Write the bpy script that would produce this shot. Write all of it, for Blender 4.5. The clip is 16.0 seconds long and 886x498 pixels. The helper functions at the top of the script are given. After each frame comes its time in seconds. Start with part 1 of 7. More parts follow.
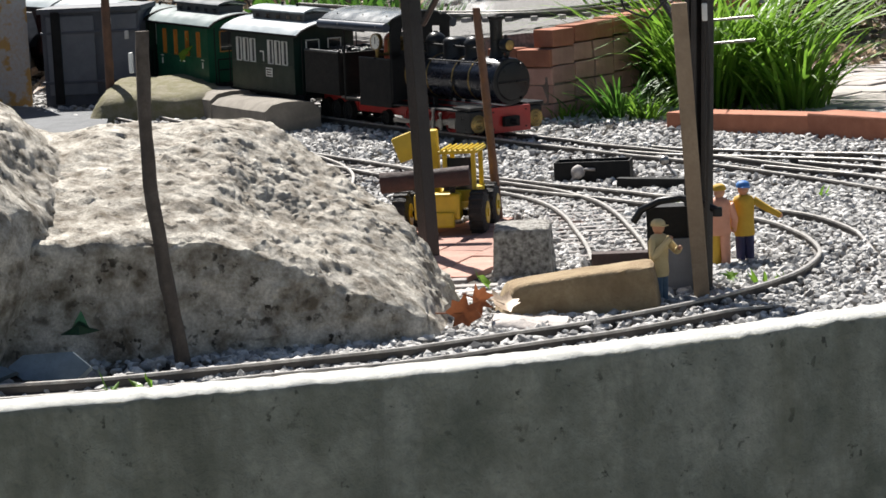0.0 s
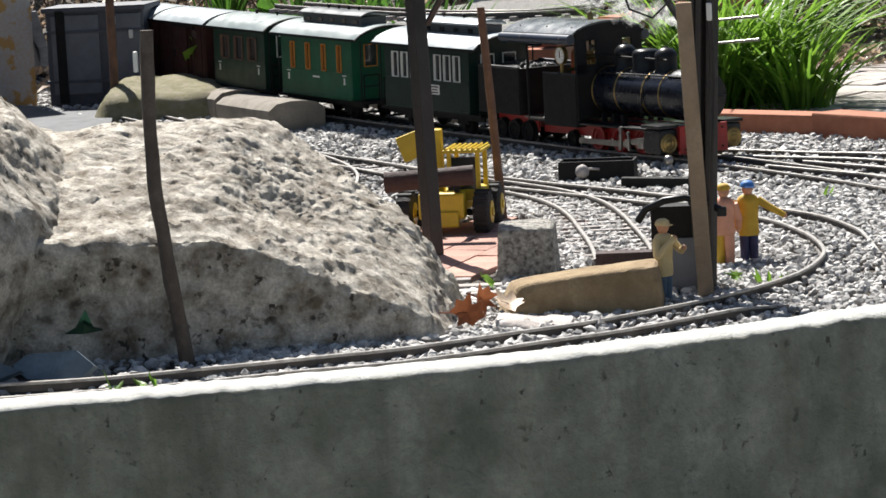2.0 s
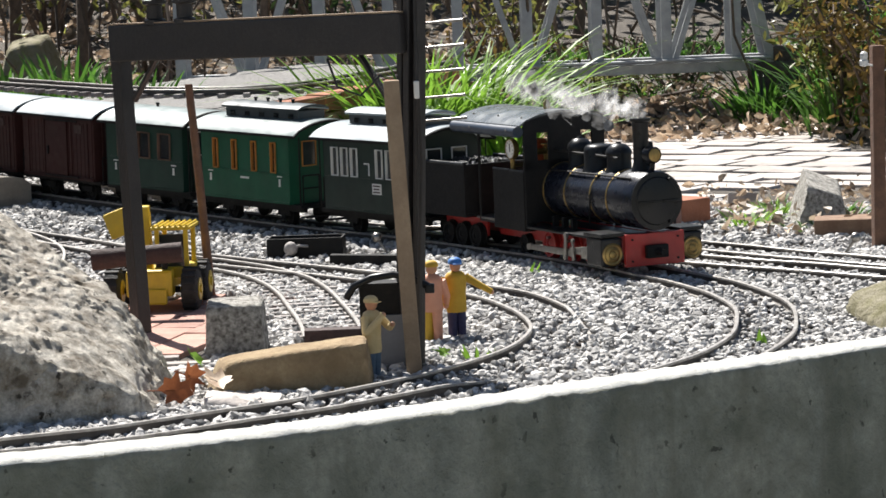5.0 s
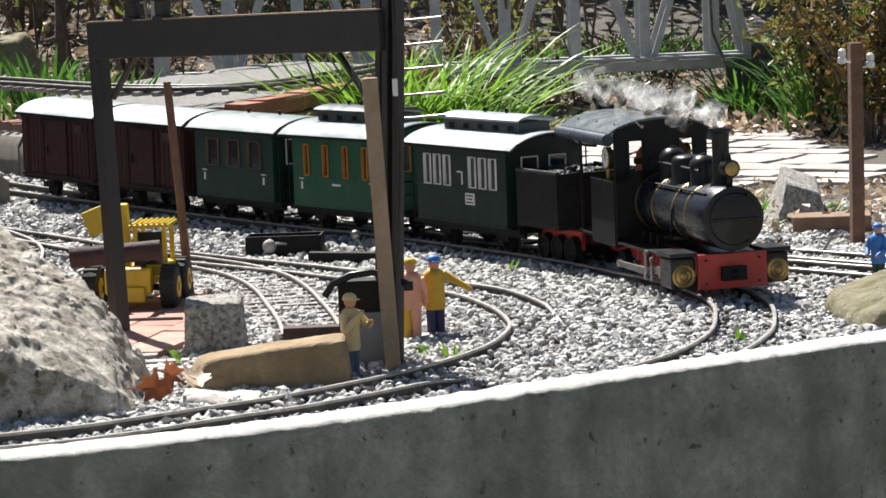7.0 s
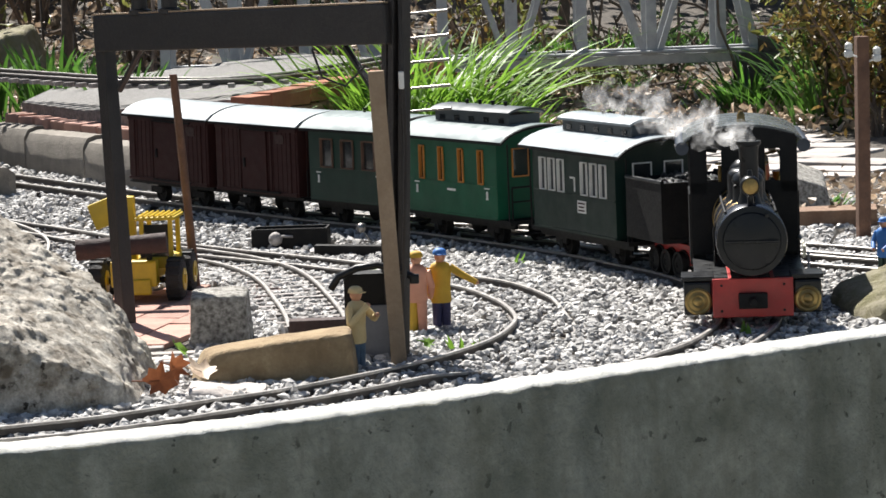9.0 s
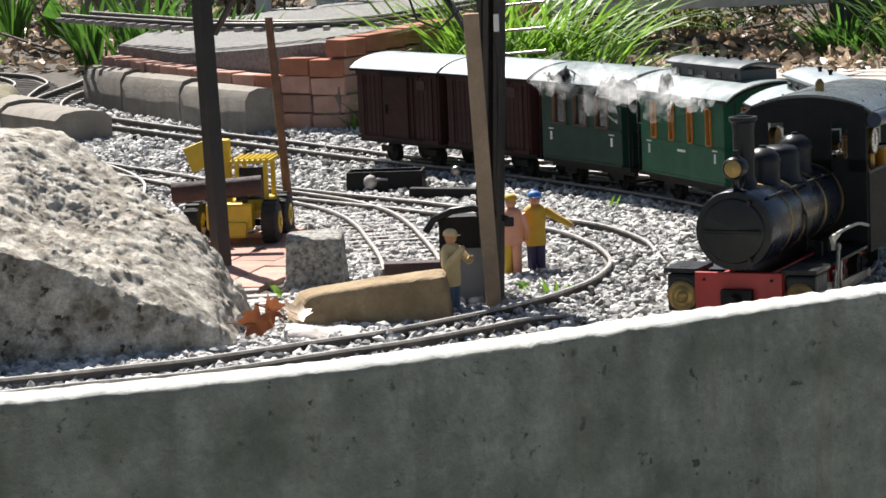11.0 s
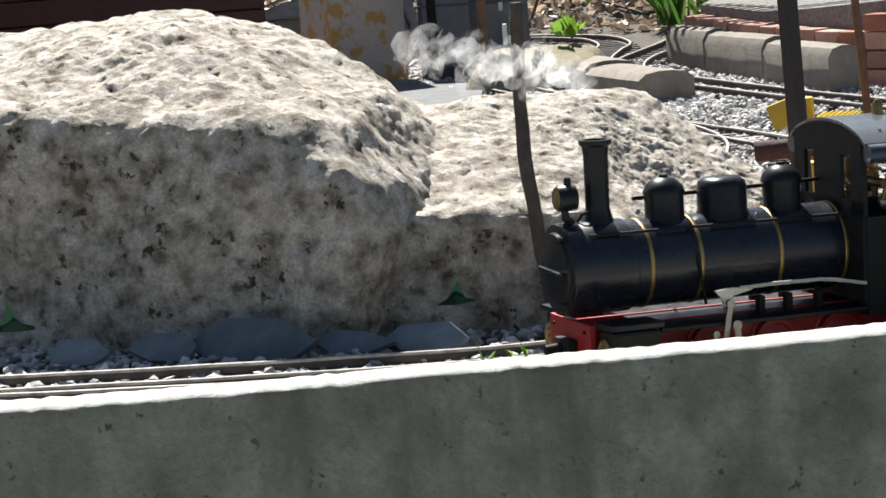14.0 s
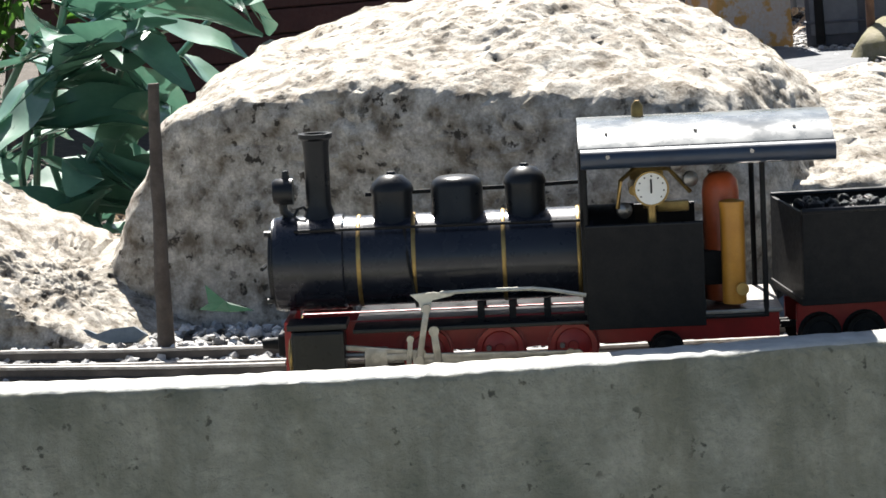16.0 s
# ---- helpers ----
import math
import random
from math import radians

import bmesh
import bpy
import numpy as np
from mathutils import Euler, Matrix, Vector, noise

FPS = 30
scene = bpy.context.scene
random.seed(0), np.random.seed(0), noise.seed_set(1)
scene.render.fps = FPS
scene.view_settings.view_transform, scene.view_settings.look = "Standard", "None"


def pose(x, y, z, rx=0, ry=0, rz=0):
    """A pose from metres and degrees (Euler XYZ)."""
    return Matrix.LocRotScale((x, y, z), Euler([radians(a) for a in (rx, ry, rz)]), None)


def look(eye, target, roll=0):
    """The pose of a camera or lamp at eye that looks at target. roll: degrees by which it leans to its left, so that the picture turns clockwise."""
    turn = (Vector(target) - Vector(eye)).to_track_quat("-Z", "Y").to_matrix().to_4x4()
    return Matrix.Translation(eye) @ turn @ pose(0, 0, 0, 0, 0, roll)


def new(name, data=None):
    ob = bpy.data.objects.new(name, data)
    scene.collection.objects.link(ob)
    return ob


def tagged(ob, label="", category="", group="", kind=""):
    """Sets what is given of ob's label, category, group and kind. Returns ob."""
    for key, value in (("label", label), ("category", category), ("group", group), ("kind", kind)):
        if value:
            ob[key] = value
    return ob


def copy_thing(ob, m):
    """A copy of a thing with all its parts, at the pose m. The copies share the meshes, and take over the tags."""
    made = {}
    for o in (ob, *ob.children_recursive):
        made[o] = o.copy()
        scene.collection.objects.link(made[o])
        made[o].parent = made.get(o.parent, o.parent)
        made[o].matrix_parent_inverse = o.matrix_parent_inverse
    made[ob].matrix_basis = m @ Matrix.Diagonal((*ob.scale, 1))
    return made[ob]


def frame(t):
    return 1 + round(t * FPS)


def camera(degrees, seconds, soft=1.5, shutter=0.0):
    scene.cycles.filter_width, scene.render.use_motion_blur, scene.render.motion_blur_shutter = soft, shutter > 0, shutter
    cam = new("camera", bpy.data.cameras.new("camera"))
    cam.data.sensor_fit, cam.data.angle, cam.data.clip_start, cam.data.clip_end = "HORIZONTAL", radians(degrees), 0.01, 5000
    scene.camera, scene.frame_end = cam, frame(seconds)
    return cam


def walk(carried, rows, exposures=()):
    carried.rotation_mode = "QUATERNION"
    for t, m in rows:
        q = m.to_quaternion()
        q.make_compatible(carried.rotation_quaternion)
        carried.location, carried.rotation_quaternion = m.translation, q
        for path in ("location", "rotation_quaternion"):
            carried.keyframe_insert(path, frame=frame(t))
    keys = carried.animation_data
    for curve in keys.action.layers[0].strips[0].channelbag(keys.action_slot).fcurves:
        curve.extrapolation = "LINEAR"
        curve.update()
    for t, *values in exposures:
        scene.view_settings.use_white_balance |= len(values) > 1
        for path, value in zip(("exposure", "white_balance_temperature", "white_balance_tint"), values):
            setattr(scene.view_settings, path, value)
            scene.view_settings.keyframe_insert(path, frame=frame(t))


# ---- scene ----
cam = camera(17.83, 16.0, soft=1.6)
EYE = (0.0, 0.0, 0.315)
TURNS = [
    (0, 82.344, 2.934, 5.535), (0.5, 82.349, 2.904, 5.562), (1, 82.332, 2.921, 5.566), (1.5, 82.362, 2.948, 5.576),
    (2, 82.337, 2.889, 5.627), (2.5, 82.380, 2.884, 5.497), (3, 82.505, 2.730, 4.500), (3.5, 82.604, 2.584, 2.898),
    (4, 83.195, 2.442, 1.113), (4.5, 83.579, 2.357, 0.256), (5, 83.635, 2.278, -0.254), (5.2, 83.651, 2.300, -0.426),
    (6.2, 83.610, 2.300, -0.680), (7.5, 83.542, 2.270, -0.681), (8, 83.517, 2.222, -0.630), (9.3, 83.400, 2.210, -0.520), (10.1, 83.320, 2.200, -0.340),
    (10.5, 83.152, 2.203, -0.041), (11, 82.350, 2.397, 1.356), (11.5, 82.097, 2.522, 2.404), (12, 82.035, 2.816, 3.539),
    (12.5, 82.100, 3.046, 4.635), (13, 82.318, 3.291, 6.674), (13.5, 82.375, 3.802, 8.900), (14, 82.199, 4.300, 13.021),
    (14.5, 82.145, 4.399, 14.916), (15, 82.193, 4.623, 16.452), (15.5, 82.130, 4.813, 18.123), (16, 82.197, 5.129, 20.758)]
walk(cam, [(t, pose(*EYE, rx, ry, rz)) for t, rx, ry, rz in TURNS],
     exposures=[(0, 1.06), (5, 1.16), (11, 1.22), (13, 1.18), (14.5, 1.42), (15.2, 1.62), (16, 1.72)])

# ---------------------------------------------------------------- light
SUN_WAY = Vector((-0.30, 0.66, 0.92)).normalized()   # from the garden towards the sun
world = bpy.data.worlds.new("sky")
scene.world = world
world.use_nodes = True
_n = world.node_tree.nodes
_sky = _n.new("ShaderNodeTexSky")
_sky.sky_type = "NISHITA"
_sky.sun_disc = False
_sky.sun_elevation = math.asin(SUN_WAY.z)
_sky.sun_rotation = math.atan2(SUN_WAY.x, SUN_WAY.y)
_n["Background"].inputs["Strength"].default_value = 0.038
world.node_tree.links.new(_sky.outputs[0], _n["Background"].inputs["Color"])
_sun = bpy.data.lights.new("sun", "SUN")
_sun.energy, _sun.angle, _sun.color = 5.0, radians(0.5), (1.0, 0.965, 0.91)
sun = new("sun", _sun)
sun.matrix_world = look(SUN_WAY * 10, (0, 0, 0))


# ---------------------------------------------------------------- materials
def material(name, color, rough=0.7, metal=0.0, color2=None, scale=40.0, bump=0.0, bump_scale=None, fine=0.0,
             spots=None, spot_scale=60.0, spot_size=0.18, vary=0.0, island=0.0, ramp=(0.35, 0.65), spec=0.5, coat=0.0, streak=None):
    """Two-scale noise between color and color2, optional dark spots, relief, and variation from piece to piece."""
    m = bpy.data.materials.new(name)
    m.use_nodes = True
    nt = m.node_tree
    b = nt.nodes["Principled BSDF"]
    b.inputs["Roughness"].default_value = rough
    b.inputs["Metallic"].default_value = metal
    b.inputs["Specular IOR Level"].default_value = spec
    b.inputs["Coat Weight"].default_value = coat
    co = nt.nodes.new("ShaderNodeTexCoord").outputs["Object"]

    def noise_node(s, detail=6.0, r=0.6):
        k = nt.nodes.new("ShaderNodeTexNoise")
        k.inputs["Scale"].default_value, k.inputs["Detail"].default_value, k.inputs["Roughness"].default_value = s, detail, r
        nt.links.new(co, k.inputs["Vector"])
        return k.outputs["Fac"]

    def mix(fac, a, c, mode="MIX"):
        k = nt.nodes.new("ShaderNodeMix")
        k.data_type, k.blend_type = "RGBA", mode
        for sock, v in ((k.inputs["Factor"], fac), (k.inputs["A"], a), (k.inputs["B"], c)):
            if hasattr(v, "is_linked"):
                nt.links.new(v, sock)
            elif isinstance(v, float):
                sock.default_value = v
            else:
                sock.default_value = (*v[:3], 1)
        return k.outputs["Result"]

    def stretch(v, lo, hi, to0=0.0, to1=1.0):
        k = nt.nodes.new("ShaderNodeMapRange")
        for i, q in zip(("From Min", "From Max", "To Min", "To Max"), (lo, hi, to0, to1)):
            k.inputs[i].default_value = q
        nt.links.new(v, k.inputs["Value"])
        return k.outputs["Result"]

    col = color
    if color2:
        col = mix(stretch(noise_node(scale), *ramp), color, color2)
        col = mix(stretch(noise_node(scale * 7.3, 4.0), 0.3, 0.7, 0.0, 0.5), col, color2 if sum(color2) < sum(color) else color)
    if spots:
        fac = nt.nodes.new("ShaderNodeMath")
        fac.operation = "MULTIPLY"
        nt.links.new(stretch(noise_node(spot_scale, 3.0), 1 - spot_size, 1.06 - spot_size), fac.inputs[0])
        nt.links.new(stretch(noise_node(spot_scale * 0.3, 2.0), 0.42, 0.58), fac.inputs[1])
        col = mix(fac.outputs[0], col, spots)
    if streak:
        mp = nt.nodes.new("ShaderNodeMapping")
        mp.inputs["Scale"].default_value = (26.0, 26.0, 3.2)
        nt.links.new(co, mp.inputs["Vector"])
        k = nt.nodes.new("ShaderNodeTexNoise")
        k.inputs["Scale"].default_value, k.inputs["Detail"].default_value, k.inputs["Roughness"].default_value = 1.0, 7.0, 0.68
        nt.links.new(mp.outputs["Vector"], k.inputs["Vector"])
        col = mix(stretch(k.outputs["Fac"], 0.48, 0.70, 0.0, 0.75), col, streak)
    for amount, source in ((vary, "obj"), (island, "isl")):
        if amount:
            if source == "obj":
                r = nt.nodes.new("ShaderNodeObjectInfo").outputs["Random"]
            else:
                r = nt.nodes.new("ShaderNodeNewGeometry").outputs["Random Per Island"]
            h = nt.nodes.new("ShaderNodeHueSaturation")
            nt.links.new(stretch(r, 0, 1, 1 - amount, 1 + amount), h.inputs["Value"])
            if hasattr(col, "is_linked"):
                nt.links.new(col, h.inputs["Color"])
            else:
                h.inputs["Color"].default_value = (*col, 1)
            col = h.outputs["Color"]
    if hasattr(col, "is_linked"):
        nt.links.new(col, b.inputs["Base Color"])
    else:
        b.inputs["Base Color"].default_value = (*col, 1)
    rr = stretch(noise_node((bump_scale or scale) * 1.7), 0.3, 0.7, max(rough - 0.1, 0.03), min(rough + 0.1, 1.0))
    nt.links.new(rr, b.inputs["Roughness"])
    if bump:
        k = nt.nodes.new("ShaderNodeBump")
        k.inputs["Strength"].default_value = min(bump, 1.0)
        k.inputs["Distance"].default_value = 0.004
        nt.links.new(noise_node(bump_scale or scale * 4, 8.0, 0.7), k.inputs["Height"])
        nt.links.new(k.outputs["Normal"], b.inputs["Normal"])
    return m


def leafy(name, color, color2, scale=30.0, island=0.35, glow=0.35):
    """A thin leaf: diffuse, a little gloss, and light that comes through."""
    m = material(name, color, 0.5, color2=color2, scale=scale, island=island)
    nt = m.node_tree
    b = nt.nodes["Principled BSDF"]
    tr = nt.nodes.new("ShaderNodeBsdfTranslucent")
    src = b.inputs["Base Color"].links[0].from_socket
    nt.links.new(src, tr.inputs["Color"])
    mx = nt.nodes.new("ShaderNodeMixShader")
    mx.inputs[0].default_value = glow
    nt.links.new(b.outputs[0], mx.inputs[1])
    nt.links.new(tr.outputs[0], mx.inputs[2])
    nt.links.new(mx.outputs[0], nt.nodes["Material Output"].inputs["Surface"])
    return m


M = {
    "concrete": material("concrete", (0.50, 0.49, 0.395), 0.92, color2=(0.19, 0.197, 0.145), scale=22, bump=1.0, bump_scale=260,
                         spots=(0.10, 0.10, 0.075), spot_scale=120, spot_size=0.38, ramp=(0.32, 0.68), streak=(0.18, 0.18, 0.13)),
    # paler copy of the concrete, with the sun on the wall's top in its colour
    "concrete_lit_top": material("concrete_lit_top", (0.62, 0.61, 0.57), 0.95, color2=(0.42, 0.42, 0.39), scale=60, bump=0.6, bump_scale=420),
    "rock": material("rock", (0.78, 0.73, 0.64), 0.95, color2=(0.145, 0.115, 0.08), scale=62, bump=1.0, bump_scale=150, ramp=(0.35, 0.68),
                     spots=(0.05, 0.04, 0.028), spot_scale=105, spot_size=0.43),
    # grey of the unseen ground before the wall, set by the light it bounces
    "yard": material("yard", (0.26, 0.255, 0.24), 0.9, color2=(0.17, 0.165, 0.155), scale=3, bump=0.4, bump_scale=60),
    "stone": material("stone", (0.68, 0.65, 0.59), 0.95, color2=(0.12, 0.11, 0.095), scale=230, bump=0.9, bump_scale=320),
    "sandstone": material("sandstone", (0.38, 0.29, 0.17), 0.95, color2=(0.22, 0.15, 0.08), scale=45, bump=0.6, bump_scale=300),
    "slate": material("slate", (0.165, 0.21, 0.245), 0.8, color2=(0.11, 0.14, 0.165), scale=50, bump=0.3, vary=0.25),
    "slab": material("slab", (0.15, 0.155, 0.165), 0.85, color2=(0.095, 0.10, 0.105), scale=40, bump=0.4, bump_scale=160),
    "gravel": material("gravel", (0.54, 0.525, 0.50), 0.9, color2=(0.33, 0.32, 0.31), scale=300, island=0.6),
    "soil": material("soil", (0.12, 0.10, 0.08), 0.95, color2=(0.06, 0.05, 0.04), scale=60, bump=0.8, bump_scale=300),
    "ballast": material("ballast", (0.36, 0.345, 0.325), 0.95, color2=(0.16, 0.155, 0.15), scale=220, bump=1.0, bump_scale=420),
    "paving": material("paving", (0.52, 0.485, 0.455), 0.9, color2=(0.33, 0.29, 0.265), scale=14, bump=0.5, bump_scale=90, vary=0.15),
    "rail": material("rail", (0.105, 0.092, 0.082), 0.55, 0.3, color2=(0.06, 0.052, 0.046), scale=80),
    "rail_head": material("rail_head", (0.50, 0.48, 0.455), 0.40, 0.4, color2=(0.26, 0.24, 0.22), scale=120),
    "sleeper": material("sleeper", (0.085, 0.065, 0.055), 0.75, color2=(0.05, 0.04, 0.035), scale=120, bump=0.3, bump_scale=500, vary=0.3),
    # the brown sleeper made pale: bright sunlight put into its base colour
    "sleeper_sunlit": material("sleeper_sunlit", (0.40, 0.37, 0.35), 0.85, color2=(0.2, 0.18, 0.17), scale=120, bump=0.3, bump_scale=500, vary=0.3),
    "black_paint": material("black_paint", (0.009, 0.010, 0.012), 0.34, color2=(0.016, 0.016, 0.016), scale=60, coat=0.1, spec=0.2),
    "black_matt": material("black_matt", (0.009, 0.009, 0.0095), 0.62, color2=(0.017, 0.016, 0.015), scale=90, bump=0.15, bump_scale=300, spec=0.18),
    "boiler": material("boiler", (0.008, 0.010, 0.017), 0.27, color2=(0.014, 0.016, 0.023), scale=40, coat=0.12, spec=0.35),
    "red_paint": material("red_paint", (0.42, 0.018, 0.016), 0.42, color2=(0.28, 0.014, 0.012), scale=50),
    "brass": material("brass", (0.40, 0.28, 0.10), 0.42, 0.8, color2=(0.24, 0.16, 0.06), scale=120),
    "steel": material("steel", (0.36, 0.345, 0.325), 0.38, 0.9, color2=(0.22, 0.205, 0.19), scale=140),
    "reach_rod": material("reach_rod", (0.60, 0.58, 0.50), 0.45, 0.3, color2=(0.45, 0.43, 0.36), scale=120),
    "dial": material("dial", (0.82, 0.81, 0.76), 0.4, color2=(0.74, 0.73, 0.68), scale=90),
    "gas_red": material("gas_red", (0.50, 0.10, 0.03), 0.4, color2=(0.36, 0.07, 0.02), scale=90),
    "gas_yellow": material("gas_yellow", (0.56, 0.27, 0.04), 0.4, color2=(0.45, 0.2, 0.03), scale=90),
    "coal": material("coal", (0.012, 0.012, 0.013), 0.35, color2=(0.03, 0.03, 0.03), scale=400, bump=1.0, bump_scale=500),
    "green_dark": material("green_dark", (0.0052, 0.0225, 0.0165), 0.42, color2=(0.004, 0.017, 0.013), scale=40, spec=0.3),
    "green_bright": material("green_bright", (0.0055, 0.088, 0.044), 0.42, color2=(0.004, 0.066, 0.033), scale=40, spec=0.3),
    "green_mid": material("green_mid", (0.005, 0.033, 0.022), 0.42, color2=(0.004, 0.025, 0.017), scale=40, spec=0.3),
    "maroon": material("maroon", (0.036, 0.0105, 0.009), 0.6, color2=(0.029, 0.009, 0.008), scale=50, spec=0.25),
    "roof_grey": material("roof_grey", (0.30, 0.34, 0.36), 0.36, color2=(0.22, 0.255, 0.27), scale=30, spec=0.7),
    "roof_teal": material("roof_teal", (0.17, 0.215, 0.215), 0.38, color2=(0.12, 0.155, 0.155), scale=30),
    "roof_dark": material("roof_dark", (0.055, 0.07, 0.075), 0.35, color2=(0.04, 0.05, 0.055), scale=30),
    "roof_cab": material("roof_cab", (0.10, 0.115, 0.12), 0.28, color2=(0.07, 0.08, 0.085), scale=30, coat=0.3),
    "canvas": material("canvas", (0.022, 0.036, 0.062), 0.42, color2=(0.015, 0.024, 0.042), scale=60, coat=0.2),
    "white_paint": material("white_paint", (0.75, 0.74, 0.70), 0.5, color2=(0.6, 0.6, 0.57), scale=120),
    "orange_trim": material("orange_trim", (0.52, 0.20, 0.03), 0.5, color2=(0.40, 0.15, 0.02), scale=120),
    "pane": material("pane", (0.02, 0.025, 0.025), 0.08, color2=(0.03, 0.03, 0.03), scale=60, coat=0.4),
    "gantry": material("gantry", (0.015, 0.0125, 0.012), 0.48, color2=(0.026, 0.022, 0.02), scale=70, bump=0.25, bump_scale=300, spec=0.45),
    "wood_pale": material("wood_pale", (0.34, 0.25, 0.165), 0.85, color2=(0.24, 0.17, 0.11), scale=60, bump=0.4, bump_scale=260),
    "wood_grey": material("wood_grey", (0.13, 0.105, 0.085), 0.9, color2=(0.07, 0.055, 0.045), scale=70, bump=0.6, bump_scale=240),
    "wood_brown": material("wood_brown", (0.19, 0.10, 0.06), 0.85, color2=(0.11, 0.06, 0.04), scale=70, bump=0.5, bump_scale=240),
    "wood_dark": material("wood_dark", (0.06, 0.03, 0.025), 0.8, color2=(0.035, 0.02, 0.018), scale=60, bump=0.4, bump_scale=200),
    "yellow": material("yellow", (0.62, 0.44, 0.02), 0.4, color2=(0.50, 0.35, 0.02), scale=80),
    "tyre": material("tyre", (0.015, 0.015, 0.015), 0.75, color2=(0.03, 0.028, 0.026), scale=150, bump=0.4, bump_scale=500),
    "terracotta": material("terracotta", (0.42, 0.17, 0.10), 0.9, color2=(0.30, 0.115, 0.065), scale=40, bump=0.4, bump_scale=260, vary=0.15),
    "brick": material("brick", (0.52, 0.31, 0.245), 0.92, color2=(0.38, 0.215, 0.17), scale=40, bump=0.5, bump_scale=260, vary=0.2),
    "mortar_brick": material("mortar_brick", (0.30, 0.20, 0.13), 0.92, color2=(0.17, 0.10, 0.065), scale=60, bump=0.5, bump_scale=260),
    "mortar": material("mortar", (0.24, 0.19, 0.16), 0.95, color2=(0.16, 0.12, 0.10), scale=80, bump=0.5),
    "kerb": material("kerb", (0.26, 0.235, 0.20), 0.92, color2=(0.17, 0.15, 0.125), scale=40, bump=0.5, bump_scale=240, vary=0.12),
    "crate": material("crate", (0.085, 0.092, 0.115), 0.55, color2=(0.055, 0.06, 0.075), scale=50),
    "crate_grey": material("crate_grey", (0.155, 0.165, 0.19), 0.5, color2=(0.11, 0.12, 0.14), scale=50),
    "flaky": material("flaky", (0.46, 0.46, 0.47), 0.85, color2=(0.46, 0.27, 0.09), scale=32, bump=0.6, bump_scale=120, ramp=(0.52, 0.58)),
    "flaky_grey": material("flaky_grey", (0.42, 0.42, 0.44), 0.85, color2=(0.28, 0.22, 0.18), scale=26, bump=0.6, bump_scale=120, ramp=(0.5, 0.7)),
    "aluminium": material("aluminium", (0.42, 0.43, 0.44), 0.45, 0.35, color2=(0.30, 0.31, 0.32), scale=50),
    "shed": material("shed", (0.10, 0.035, 0.028), 0.8, color2=(0.065, 0.024, 0.02), scale=20, bump=0.4, bump_scale=120),
    "cream": material("cream", (0.62, 0.50, 0.27), 0.7, color2=(0.52, 0.40, 0.2), scale=120),
    "pink": material("pink", (0.62, 0.30, 0.20), 0.7, color2=(0.52, 0.24, 0.15), scale=120),
    "denim": material("denim", (0.09, 0.15, 0.22), 0.8, color2=(0.05, 0.09, 0.14), scale=200),
    "navy": material("navy", (0.03, 0.03, 0.10), 0.7, color2=(0.02, 0.02, 0.06), scale=200),
    "blue": material("blue", (0.04, 0.18, 0.50), 0.6, color2=(0.03, 0.14, 0.4), scale=200),
    "mustard": material("mustard", (0.55, 0.34, 0.03), 0.7, color2=(0.45, 0.27, 0.02), scale=120),
    "skin": material("skin", (0.50, 0.26, 0.15), 0.6, color2=(0.42, 0.2, 0.12), scale=150),
    "leaf_dry": leafy("leaf_dry", (0.62, 0.52, 0.40), (0.27, 0.18, 0.115), 70, 0.6, 0.25),
    "leaf_orange": leafy("leaf_orange", (0.30, 0.10, 0.035), (0.19, 0.06, 0.02), 140, 0.2, 0.3),
    "leaf_green": leafy("leaf_green", (0.10, 0.22, 0.03), (0.05, 0.13, 0.02), 60, 0.45, 0.45),
    "leaf_lime": leafy("leaf_lime", (0.20, 0.34, 0.04), (0.12, 0.24, 0.03), 60, 0.4, 0.5),
    "leaf_laurel": leafy("leaf_laurel", (0.12, 0.26, 0.18), (0.075, 0.18, 0.125), 30, 0.3, 0.2),
    "leaf_shrub": leafy("leaf_shrub", (0.06, 0.10, 0.03), (0.03, 0.06, 0.02), 60, 0.6, 0.35),
    "twig": material("twig", (0.16, 0.115, 0.085), 0.9, color2=(0.08, 0.06, 0.045), scale=80, island=0.5),
    "moss": material("moss", (0.17, 0.155, 0.075), 0.95, color2=(0.27, 0.24, 0.18), scale=60, bump=0.8, bump_scale=300),
    "ivy": leafy("ivy", (0.022, 0.065, 0.04), (0.012, 0.04, 0.026), 40, 0.3, 0.2),
}


# ---------------------------------------------------------------- mesh helpers
def box(bm, c, size, m=None, bevel=0.0, taper=1.0):
    made = bmesh.ops.create_cube(bm, size=1.0)["verts"]
    for v in made:
        k = taper if v.co.z > 0 else 1.0
        v.co = Vector((v.co.x * size[0] * k, v.co.y * size[1] * k, v.co.z * size[2]))
    if bevel:
        edges = list({e for v in made for e in v.link_edges})
        out = bmesh.ops.bevel(bm, geom=edges, offset=bevel, segments=2, affect="EDGES", profile=0.6)
        made = list({v for f in out["faces"] for v in f.verts} | {v for v in made if v.is_valid})
    for v in made:
        v.co = v.co + Vector(c)
        if m is not None:
            v.co = m @ v.co
    return made


def rod(bm, a, b, r0, r1=None, seg=12, caps=True):
    a, b = Vector(a), Vector(b)
    way = b - a
    made = bmesh.ops.create_cone(bm, cap_ends=caps, segments=seg, radius1=r0, radius2=r0 if r1 is None else r1, depth=way.length)["verts"]
    m = Matrix.Translation((a + b) / 2) @ way.to_track_quat("Z", "Y").to_matrix().to_4x4()
    for v in made:
        v.co = m @ v.co
    return made


